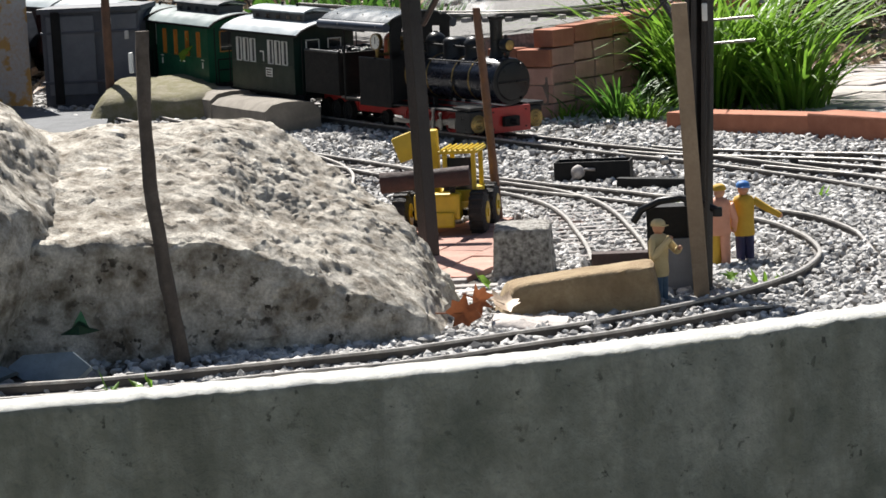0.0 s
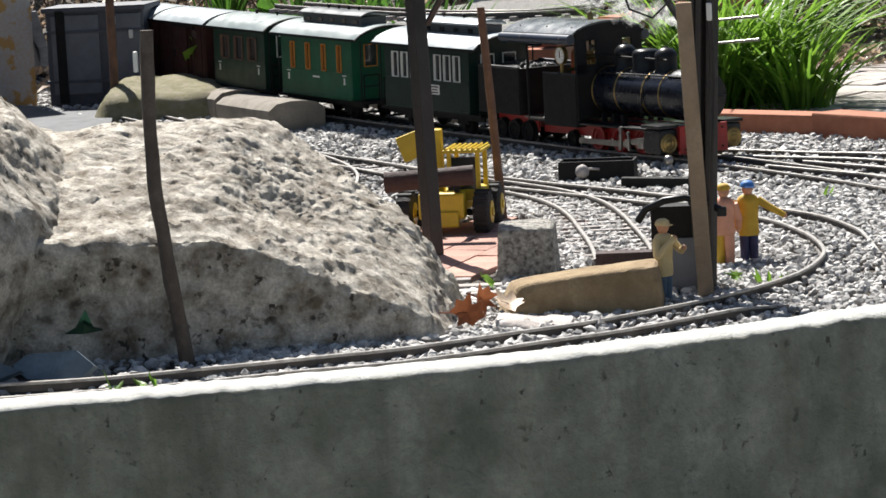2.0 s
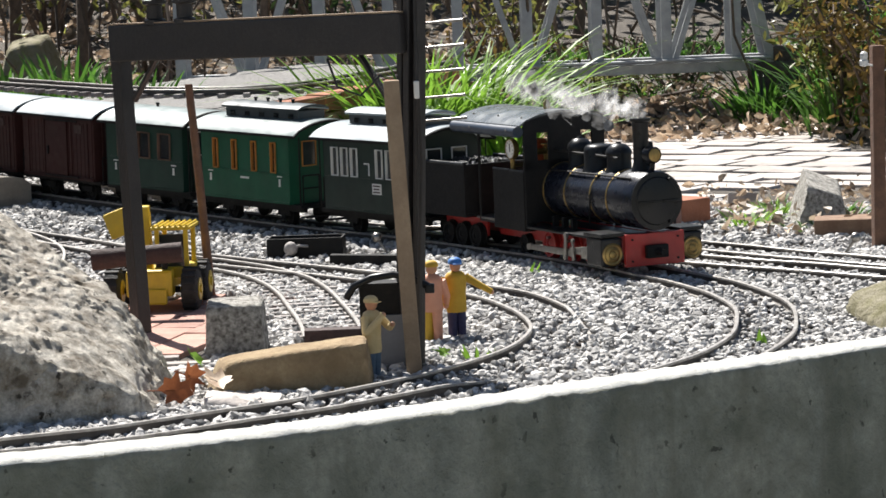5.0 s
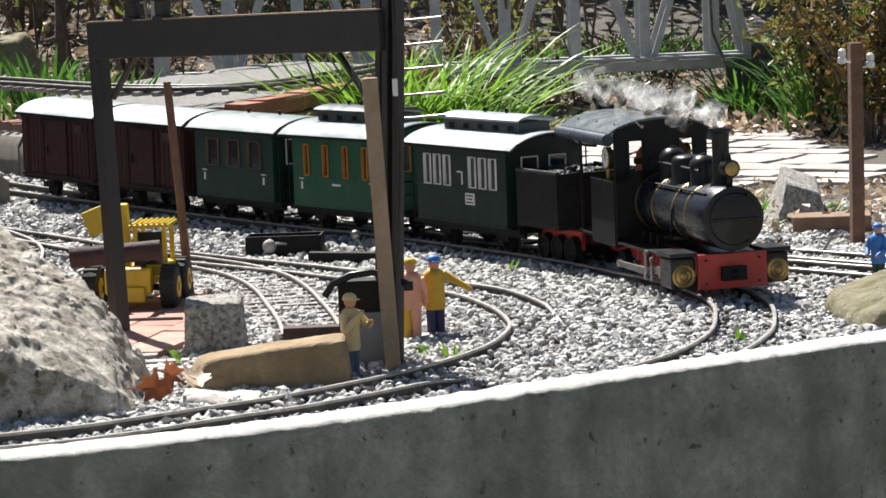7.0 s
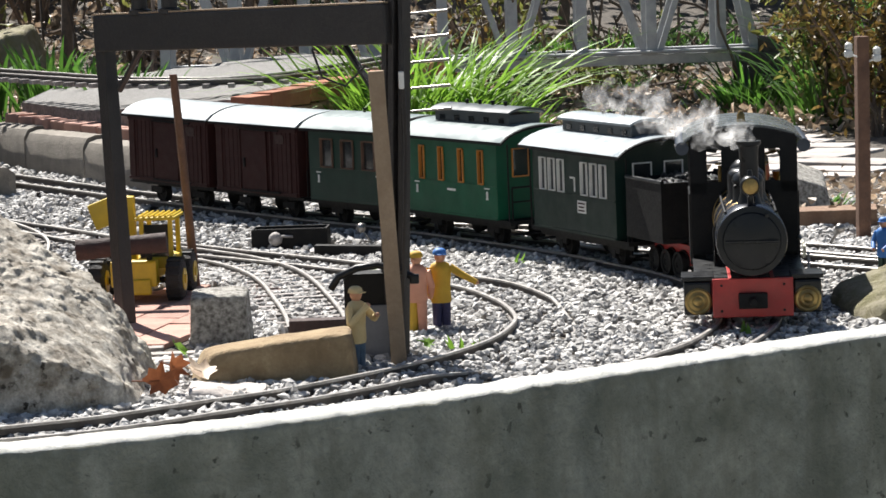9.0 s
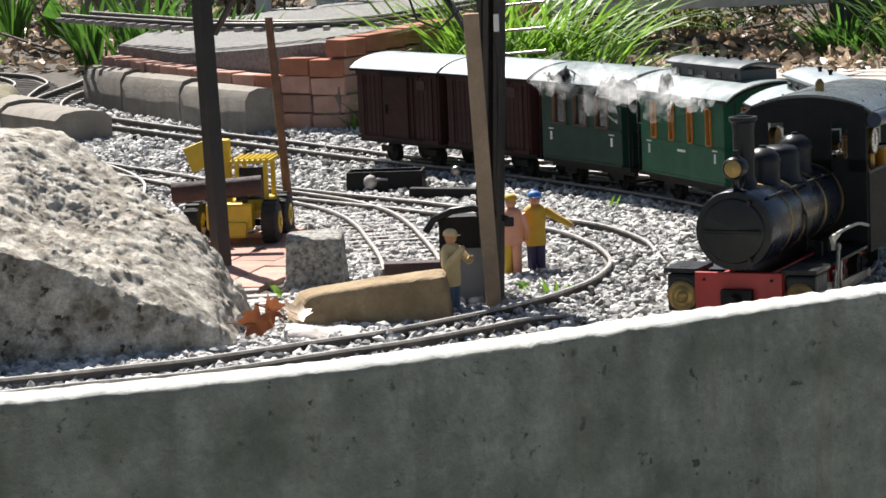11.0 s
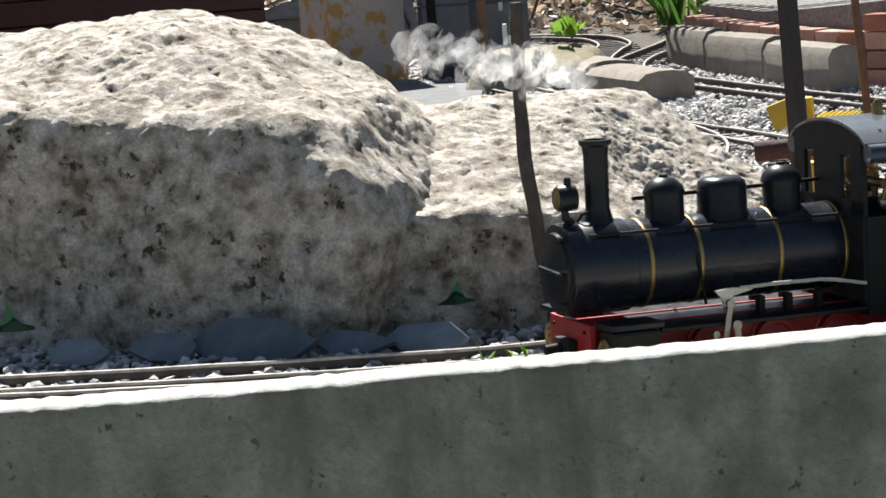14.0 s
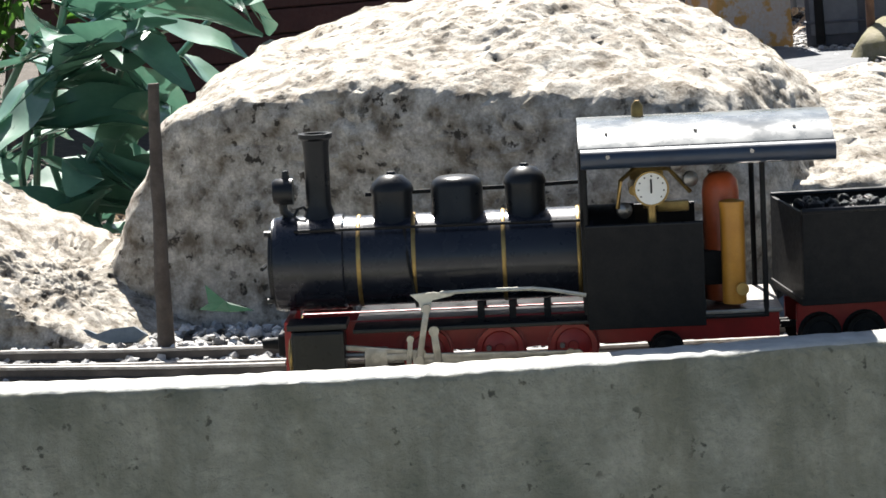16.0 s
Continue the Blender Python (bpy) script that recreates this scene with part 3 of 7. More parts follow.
# ---------------------------------------------------------------- gravel
def build_gravel():
    rs = np.random.RandomState(7)
    bm = bmesh.new()
    bmesh.ops.create_icosphere(bm, subdivisions=1, radius=1.0)
    base = np.array([v.co for v in bm.verts])
    faces = np.array([[v.index for v in f.verts] for f in bm.faces])
    bm.free()

    def field(n, x0, x1, y0, y1, r0, r1):
        p = np.column_stack([rs.uniform(x0, x1, n), rs.uniform(y0, y1, n)])
        wy = np.array([wall_y(x) for x in p[:, 0]])
        ok = p[:, 1] > wy + WALL_THICK + 0.004
        ok &= p[:, 1] < 3.62 - 0.75 * np.maximum(p[:, 0] + 0.1, 0) + 0.9 * np.maximum(-p[:, 0] - 0.25, 0)
        ok &= ~((p[:, 0] > -0.62) & (p[:, 0] < -0.22) & (p[:, 1] > 1.97) & (p[:, 1] < 2.2))
        ok &= ~((p[:, 0] > -0.88) & (p[:, 0] < -0.5) & (p[:, 1] > 1.9) & (p[:, 1] < 2.3))
        ok &= ~((p[:, 0] > -0.33) & (p[:, 0] < -0.19) & (p[:, 1] > 2.17) & (p[:, 1] < 2.60))
        p = p[ok]
        near = np.full(len(p), 9.0)
        for ln in TRACKS:
            near = np.minimum(near, ln.near(p))
        keep = ~((near > 0.0210) & (near < 0.0258))
        p, near = p[keep], near[keep]
        r = rs.uniform(r0, r1, len(p)) * np.where(near < 0.035, 0.8, 1.0)
        z = BED + hill(p[:, 1]) * np.clip((0.02 - p[:, 0]) / 0.14, 0, 1) + rs.uniform(0.0005, 0.0035, len(p)) + np.where(near < 0.045, 0.0035, 0.0015)
        return np.column_stack([p, z]), r

    sets = [field(36000, -0.35, 0.62, 1.70, 2.75, 0.0022, 0.0046), field(27000, -0.8, 0.62, 2.6, 3.7, 0.0024, 0.0048),
            field(9000, -1.25, -0.25, 1.46, 2.0, 0.0022, 0.0046), field(6500, -1.1, -0.4, 3.3, 4.4, 0.003, 0.0058)]
    c, r = np.vstack([a for a, _ in sets]), np.concatenate([b for _, b in sets])
    n, k = len(c), len(base)
    sh = base[None] * (1 + rs.uniform(-0.38, 0.38, (n, k, 1))) * (r[:, None] * rs.uniform(0.65, 1.25, (n, 3)))[:, None, :]
    a, b = rs.uniform(0, 6.28, n), rs.uniform(-0.7, 0.7, n)
    x, y, z = sh[..., 0], sh[..., 1], sh[..., 2]
    x, z = x * np.cos(b)[:, None] - z * np.sin(b)[:, None], x * np.sin(b)[:, None] + z * np.cos(b)[:, None]
    x, y = x * np.cos(a)[:, None] - y * np.sin(a)[:, None], x * np.sin(a)[:, None] + y * np.cos(a)[:, None]
    c = np.array([slope(p) for p in c])
    co = np.stack([x, y, z * 0.8], -1) + c[:, None]
    fa = (faces[None] + (np.arange(n) * k)[:, None, None]).reshape(-1, 3)
    me = bpy.data.meshes.new("gravel")
    me.from_pydata(co.reshape(-1, 3).tolist(), [], fa.tolist())
    me.materials.append(M["gravel"])
    tagged(new("gravel", me), "loose pale grey crushed stone ballast between the tracks", "gravel", kind="stuff")


build_gravel()

# ---------------------------------------------------------------- train
def wheel(name, parent, x, y, r, mat="black_matt", spokes=0):
    out = 1 if y > 0 else -1
    bm = bmesh.new()
    m = Matrix.Rotation(radians(90) * -out, 4, "X")
    lathe(bm, [(r * 0.2, 0.0035), (r * 0.24, 0.0045), (r * 0.72, 0.0028), (r * 0.78, 0.0042), (r, 0.0042), (r, -0.001), (r * 1.12, -0.0014), (r * 1.12, -0.003), (r * 0.2, -0.003)], m, 20)
    return part(name, bm, mat, parent, smooth=40, at=pose(x, y, r))


def roof_bm(length, half, z, height, thick=0.0022, over=0.0, n=14, end=0.0):
    """An arched roof along x."""
    bm = bmesh.new()
    top, low = [], []
    for i in range(n + 1):
        y = -half + 2 * half * i / n
        h = height * (1 - (y / half) ** 2) ** 0.75 if abs(y) < half else 0.0
        top.append((y, z + h + thick))
        low.append((y, z + h))
    sec = top + low[::-1]
    rings = [[bm.verts.new((x, y, h)) for y, h in sec] for x in (-length / 2, length / 2)]
    k = len(sec)
    for i in range(k):
        bm.faces.new((rings[0][i], rings[0][(i + 1) % k], rings[1][(i + 1) % k], rings[1][i]))
    bm.faces.new(rings[0][::-1])
    bm.faces.new(rings[1])
    return bm


def coupler(parent, x, out):
    bm = bmesh.new()
    box(bm, (x + out * 0.009, 0, 0.017), (0.018, 0.004, 0.004), bevel=0.0006)
    rod(bm, (x + out * 0.018, -0.0045, 0.017), (x + out * 0.018, 0.0045, 0.017), 0.003)
    part("coupler", bm, "black_matt", parent)


DRIVERS = []


def locomotive():
    L = thing("locomotive", Matrix(), "black live-steam narrow gauge model locomotive with red frames", "locomotive")
    F = 0.1425                                      # front beam
    bm = bmesh.new()
    for y in (-0.0165, 0.0165):
        box(bm, (-0.002, y, 0.0225), (0.276, 0.003, 0.019), bevel=0.0005)
    part("frame", bm, "red_paint", L, "red painted side frames")
    bm = bmesh.new()
    box(bm, (-0.015, 0, 0.0300), (0.235, 0.088, 0.0024), bevel=0.0006)
    part("footplate", bm, "black_paint", L, "glossy black running plate", smooth=40)
    bm = bmesh.new()
    box(bm, (F - 0.002, 0, 0.0200), (0.004, 0.062, 0.030), bevel=0.0006)
    beam = part("buffer_beam", bm, "red_paint", L, "bright red front buffer beam")
    bm = bmesh.new()
    box(bm, (F + 0.003, 0, 0.018), (0.006, 0.022, 0.012), bevel=0.0008)
    rod(bm, (F + 0.004, 0, 0.018), (F + 0.016, 0, 0.018), 0.004, 0.0028)
    part("coupling", bm, "black_matt", beam, smooth=40)
    for y in (-0.024, 0.024):
        for z in (0.010, 0.030):
            bm = bmesh.new()
            rod(bm, (F, y, z), (F + 0.0012, y, z), 0.0011, seg=6)
            part("bolt", bm, "black_matt", beam)
    for sg in (-1, 1):
        bm = bmesh.new()
        box(bm, (0.122, sg * 0.042, 0.0195), (0.030, 0.022, 0.026), bevel=0.002)
        box(bm, (0.122, sg * 0.042, 0.0352), (0.034, 0.025, 0.0035), bevel=0.0006)
        cyl = part("cylinder", bm, "black_paint", L, "black steam cylinder block")
        bm = bmesh.new()
        lathe(bm, [(0.0105, 0.0), (0.0105, 0.0012), (0.009, 0.002), (0.0075, 0.0014), (0.005, 0.0026), (0.0035, 0.0018), (0.0015, 0.003)], pose(0.137, sg * 0.042, 0.0175, 0, 90, 0), 24)
        part("cylinder_cover", bm, "brass", cyl, "round brass cylinder cover", smooth=40)
        y = sg * 0.044
        for nm, a, b, w in (("coupling_rod", (0.066, 0.0118), (-0.024, 0.0118), 0.0046), ("main_rod", (0.090, 0.0150), (-0.020, 0.0128), 0.0040), ("radius_rod", (0.116, 0.0225), (0.064, 0.0165), 0.0032),
                            ("combination_lever", (0.0700, 0.0250), (0.0715, 0.0085), 0.0030), ("lifting_link", (0.0600, 0.0420), (0.0655, 0.0130), 0.0036), ("expansion_link", (0.0565, 0.0290), (0.0545, 0.0090), 0.0042)):
            if nm == "lifting_link" and sg < 0:
                continue
            d = Vector((b[0] - a[0], 0, b[1] - a[1]))
            bm = bmesh.new()
            box(bm, (0, 0, 0), (d.length, 0.0018, w), Matrix.Rotation(-math.atan2(d.z, d.x), 4, "Y"), bevel=0.0005)
            for e in (-0.5, 0.5):
                q = d * e
                rod(bm, q + Vector((0, -0.0012, 0)), q + Vector((0, 0.0012, 0)), w * 0.72, seg=12)
            part(nm, bm, "steel", L, "bright steel rod of the valve gear", smooth=40, at=Matrix.Translation(((a[0] + b[0]) / 2, y + sg * (0.0010 if "rod" in nm else 0.0032), (a[1] + b[1]) / 2)))
        bm = bmesh.new()
        rod(bm, (0.108, sg * 0.042, 0.0165), (0.088, sg * 0.042, 0.0160), 0.0016, seg=8)
        box(bm, (0.090, sg * 0.043, 0.0150), (0.013, 0.006, 0.011), bevel=0.0008)
        part("crosshead", bm, "steel", L, "steel crosshead and piston rod", smooth=40)
        bm = bmesh.new()
        v = [bm.verts.new((x, y + dy, z)) for dy in (-0.001, 0.001) for x, z in ((0.0690, 0.0500), (0.0560, 0.0510), (0.0440, 0.0490), (0.0570, 0.0462), (0.0580, 0.0400), (0.0630, 0.0400), (0.0640, 0.0450))]
        bm.faces.new(v[:7])
        bm.faces.new(v[7:][::-1])
        for i in range(7):
            bm.faces.new((v[i], v[(i + 1) % 7], v[7 + (i + 1) % 7], v[7 + i]))
        tube(bm, [(0.052, y, 0.0502), (0.030, y, 0.0508), (0.000, y, 0.0506), (-0.012, y, 0.0490), (-0.030, y, 0.0455)], 0.0012, 6)
        if sg > 0:
            part("reach_rod", bm, "reach_rod", L, "pale reversing rod with a cranked plate", smooth=40)
        else:
            bm.free()
        for x in (0.030, 0.012, -0.008):
            bm = bmesh.new()
            box(bm, (x, sg * 0.024, 0.0355), (0.004, 0.006, 0.012), bevel=0.0006)
            part("boiler_bracket", bm, "black_matt", L)
        for x in (0.062, 0.020, -0.022, -0.075):
            wh = wheel("wheel", L, x, sg * 0.0205, 0.0135 if x > -0.05 else 0.009, "red_paint" if x > -0.05 else "black_matt")
            if x > -0.05:
                bm = bmesh.new()
                rod(bm, (0.0065, sg * 0.003, 0), (0.0065, sg * 0.0075, 0), 0.0015, seg=8)
                part("crank_pin", bm, "steel", wh)
                DRIVERS.append((wh, x, sg * 0.0205))
    bm = bmesh.new()
    m = pose(-0.036, 0, 0.0645, 0, 90, 0)
    lathe(bm, [(0.0262, 0.0), (0.0262, 0.143), (0.0275, 0.144), (0.0275, 0.182), (0.0268, 0.1835)], m, 40)
    boiler = part("boiler", bm, "boiler", L, "glossy blue-black boiler", smooth=40)
    bm = bmesh.new()
    lathe(bm, [(0.0268, 0.1835), (0.0268, 0.1845), (0.0225, 0.1850), (0.0215, 0.1868), (0.010, 0.1885), (0.002, 0.1890)], m, 40)
    rod(bm, (0.152, -0.020, 0.0645), (0.1545, 0.020, 0.0645), 0.0012, seg=6)
    for z in (0.045, 0.084):
        rod(bm, (0.149, 0.012, z), (0.153, 0.012, z), 0.0017, seg=6)
    part("smokebox_door", bm, "black_paint", boiler, "domed black smokebox door", smooth=40)
    for x in (0.0986, 0.0670, 0.0155, -0.0275):
        bm = bmesh.new()
        lathe(bm, [(0.0264, -0.0012), (0.0267, -0.0008), (0.0267, 0.0008), (0.0264, 0.0012)], pose(x, 0, 0.0645, 0, 90, 0), 40)
        part("boiler_band", bm, "brass", boiler, "thin brass boiler band", smooth=40)
    bm = bmesh.new()
    lathe(bm, [(0.0110, 0.086), (0.0085, 0.094), (0.0072, 0.099), (0.0074, 0.130), (0.0080, 0.1355), (0.0098, 0.1370), (0.0098, 0.1395), (0.0070, 0.1395), (0.0062, 0.120)], pose(0.1215, 0, 0), 28)
    part("chimney", bm, "black_paint", L, "tall black chimney with a flared cap", smooth=40)
    for x, r, h, kind in ((0.079, 0.0118, 0.1140, 0), (0.0415, 0.0150, 0.1118, 1), (0.0022, 0.0116, 0.1155, 0)):
        bm = bmesh.new()
        if kind:
            lathe(bm, [(r * 1.15, 0.086), (r, 0.092), (r, h - 0.006), (r * 0.94, h - 0.003), (r * 0.75, h - 0.0008), (r * 0.4, h)], pose(x, 0, 0), 28)
        else:
            lathe(bm, [(r * 1.2, 0.086), (r, 0.091), (r, h - 0.010), (r * 1.07, h - 0.010), (r * 1.07, h - 0.0085), (r * 0.95, h - 0.005), (r * 0.6, h - 0.001), (r * 0.25, h), (r * 0.2, h + 0.0015)], pose(x, 0, 0), 28)
        part("dome", bm, "black_paint", L, "polished black steam dome" if kind else "black sand dome with a rim", smooth=40)
    bm = bmesh.new()
    tube(bm, [(0.137, 0, 0.090), (0.142, 0, 0.095), (0.1425, 0, 0.101)], 0.0026, 8)
    lathe(bm, [(0.0078, -0.006), (0.0078, 0.004), (0.0066, 0.0055), (0.0062, 0.004)], pose(0.1420, 0, 0.1065, 0, 90, 0), 24)
    rod(bm, (0.1400, 0, 0.113), (0.1400, 0, 0.1185), 0.0026, 0.0018, 8)
    tube(bm, [(0.1360, 0.003, 0.092), (0.1335, 0.004, 0.0965), (0.1300, 0.004, 0.0975), (0.1275, 0.003, 0.0940)], 0.0009, 6)
    lamp = part("headlamp", bm, "black_paint", L, "small round headlamp before the chimney", smooth=40)
    bm = bmesh.new()
    lathe(bm, [(0.0064, 0.0040), (0.0060, 0.0052), (0.003, 0.0058), (0.001, 0.006)], pose(0.1420, 0, 0.1065, 0, 90, 0), 24)
    part("lens", bm, "brass", lamp, "brass-rimmed lens", smooth=40)
    bm = bmesh.new()
    tube(bm, [(-0.034, -0.012, 0.1035), (0.005, -0.011, 0.1025), (0.06, -0.0105, 0.1020), (0.095, -0.010, 0.1015)], 0.0013, 6)
    tube(bm, [(-0.034, 0.020, 0.0850), (0.07, 0.020, 0.0855), (0.135, 0.0195, 0.0855)], 0.0010, 6)
    tube(bm, [(-0.034, -0.020, 0.0850), (0.07, -0.020, 0.0855), (0.135, -0.0195, 0.0855)], 0.0010, 6)
    for sg in (-1, 1):
        tube(bm, [(0.072, sg * 0.018, 0.085), (0.070, sg * 0.0275, 0.066), (0.066, sg * 0.026, 0.040)], 0.0010, 6)
    part("pipe", bm, "black_matt", L, smooth=60)
    # cab: front sheet, side sheets, posts, roof
    bm = bmesh.new()
    box(bm, (-0.0300, 0, 0.0640), (0.0025, 0.088, 0.060), bevel=0.0004)
    for y in (-0.0370, 0.0370):
        box(bm, (-0.0300, y, 0.107), (0.0025, 0.014, 0.046), bevel=0.0004)
    box(bm, (-0.0300, 0, 0.1265), (0.0024, 0.086, 0.012), bevel=0.0004)
    box(bm, (-0.0300, 0, 0.107), (0.0025, 0.036, 0.046), bevel=0.0004)
    v = [bm.verts.new((-0.0300 + e, y, 0.1285 + (0.0110 * (1 - (y / 0.047) ** 2) ** 0.75 if abs(y) < 0.047 else 0))) for e in (-0.001, 0.001) for y in [0.047 * (-1 + i / 6) for i in range(13)]]
    bm.faces.new(v[:13])
    bm.faces.new(v[13:][::-1])
    part("cab_front", bm, "black_matt", L)
    for sg in (-1, 1):
        bm = bmesh.new()
        box(bm, (-0.0640, sg * 0.0445, 0.0545), (0.0660, 0.0020, 0.0580), bevel=0.0004)
        box(bm, (-0.0320, sg * 0.0385, 0.0545), (0.0020, 0.0120, 0.0580), bevel=0.0004)
        side = part("cab_side", bm, "black_matt", L, "plain black cab side sheet")
        bm = bmesh.new()
        rod(bm, (-0.031, sg * 0.0445, 0.0838), (-0.097, sg * 0.0445, 0.0838), 0.0012, seg=8)
        part("beading", bm, "black_paint", side, smooth=60)
        for x in (-0.0315, -0.1310):
            bm = bmesh.new()
            rod(bm, (x, sg * 0.043, 0.030), (x, sg * 0.043, 0.128), 0.0016, seg=8)
            part("cab_post", bm, "black_matt", L, smooth=60)
        bm = bmesh.new()
        rod(bm, (-0.030, sg * 0.0500, 0.1225), (-0.1715, sg * 0.0500, 0.1225), 0.0056, seg=16)
        roll = part("roof_canvas", bm, "canvas", L, "rolled dark blue side canvas under the roof edge", smooth=60)
        for x in (-0.045, -0.125):
            bm = bmesh.new()
            rod(bm, (x, sg * 0.0554, 0.1240), (x, sg * 0.0564, 0.1240), 0.0012, seg=8)
            part("stud", bm, "steel", roll)
    roof = part("cab_roof", roof_bm(0.1420, 0.0490, 0.1265, 0.0125), "roof_cab", L, "curved dark grey cab roof", smooth=50, at=pose(-0.1000, 0, 0))
    for x in (-0.045, -0.095, -0.150):
        for y in (-0.038, 0.038):
            bm = bmesh.new()
            rod(bm, (x + 0.1000, y, 0.1335), (x + 0.1000, y, 0.1360), 0.0010, seg=6)
            part("rivet", bm, "steel", roof)
    bm = bmesh.new()                                # backhead with its fittings
    lathe(bm, [(0.0255, 0.0), (0.0255, 0.030)], pose(-0.060, 0, 0.0655, 0, 90, 0), 28)
    box(bm, (-0.085, 0, 0.055), (0.05, 0.05, 0.02), bevel=0.002)
    part("firebox", bm, "black_matt", L, smooth=40)
    for sg in (1, -1):
        bm = bmesh.new()
        lathe(bm, [(0.0096, -0.004), (0.0100, -0.0035), (0.0100, 0.0015), (0.0090, 0.0015), (0.0090, 0.0010)], pose(-0.0690, sg * 0.0385, 0.1035, -90 * sg, 0, 0), 28)
        rod(bm, (-0.0690, sg * 0.037, 0.083), (-0.0690, sg * 0.037, 0.094), 0.0024, seg=8)
        rod(bm, (-0.0690, sg * 0.037, 0.0875), (-0.0690, sg * 0.018, 0.0875), 0.0018, seg=8)
        gauge = part("pressure_gauge", bm, "brass", L, "round brass pressure gauge with a white dial", smooth=40)
        bm = bmesh.new()
        lathe(bm, [(0.0089, 0.0), (0.0089, 0.0012)], pose(-0.0690, sg * 0.0385, 0.1035, -90 * sg, 0, 0), 28)
        part("dial", bm, "dial", gauge, "white dial")
        bm = bmesh.new()
        box(bm, (-0.0690, sg * 0.0400, 0.1050), (0.0010, 0.0004, 0.008))
        for i in range(9):
            a = radians(-130 + i * 32)
            box(bm, (-0.0690 + 0.0072 * math.sin(a), sg * 0.0400, 0.1035 + 0.0072 * math.cos(a)), (0.0008, 0.0004, 0.0008))
        part("needle", bm, "black_matt", gauge)
    bm = bmesh.new()
    rod(bm, (-0.060, -0.015, 0.100), (-0.060, 0.015, 0.100), 0.003, seg=10)
    for y in (-0.018, 0.0, 0.018):
        rod(bm, (-0.070, y, 0.085), (-0.070, y, 0.104), 0.0022, seg=8)
        lathe(bm, [(0.0045, 0), (0.0045, 0.0015)], pose(-0.070, y, 0.105), 12)
    box(bm, (-0.082, 0.012, 0.090), (0.018, 0.006, 0.006), bevel=0.001)
    tube(bm, [(-0.050, 0.030, 0.092), (-0.052, 0.034, 0.108), (-0.062, 0.030, 0.116), (-0.080, 0.020, 0.112), (-0.092, 0.016, 0.098)], 0.0013, 6)
    part("fitting", bm, "brass", L, "brass valves and bent pipe on the boiler backhead", smooth=40)
    for x, y, z in ((-0.084, 0.026, 0.1160), (-0.092, 0.020, 0.1060), (-0.054, 0.024, 0.0900)):
        bm = bmesh.new()
        lathe(bm, [(0.0015, -0.003), (0.0045, -0.0012), (0.0048, 0.0), (0.0045, 0.0012), (0.0015, 0.003)], pose(x, y, z, 90, 0, 20), 14)
        part("hand_wheel", bm, "steel", L, "small bright valve wheel", smooth=40)
    bm = bmesh.new()
    lathe(bm, [(0.0045, 0.034), (0.0105, 0.036), (0.0105, 0.098), (0.0095, 0.104), (0.0060, 0.108), (0.0030, 0.109)], pose(-0.1090, 0.014, 0), 24)
    part("gas_tank", bm, "gas_red", L, "upright orange-red gas tank", smooth=40)
    bm = bmesh.new()
    lathe(bm, [(0.0065, 0.036), (0.0068, 0.037), (0.0068, 0.090), (0.0072, 0.091), (0.0072, 0.094), (0.003, 0.095)], pose(-0.1140, 0.034, 0), 20)
    part("oil_tank", bm, "gas_yellow", L, "slim amber yellow cylinder", smooth=40)
    bm = bmesh.new()
    lathe(bm, [(0.0036, 0.0), (0.0036, 0.002)], pose(-0.118, 0.042, 0.045, -90, 0, 0), 14)
    part("drain_cock", bm, "brass", L, "round brass valve knob", smooth=40)
    bm = bmesh.new()
    box(bm, (-0.118, 0, 0.0325), (0.044, 0.088, 0.0024), bevel=0.0005)
    part("cab_step", bm, "steel", L, "worn steel step plate")
    bm = bmesh.new()                                # safety valve and whistle
    lathe(bm, [(0.002, 0.134), (0.002, 0.139), (0.0034, 0.1395), (0.0034, 0.147), (0.0014, 0.150)], pose(-0.064, 0, 0), 12)
    part("whistle", bm, "brass", L, smooth=40)
    coupler(L, -0.142, -1)
    return L


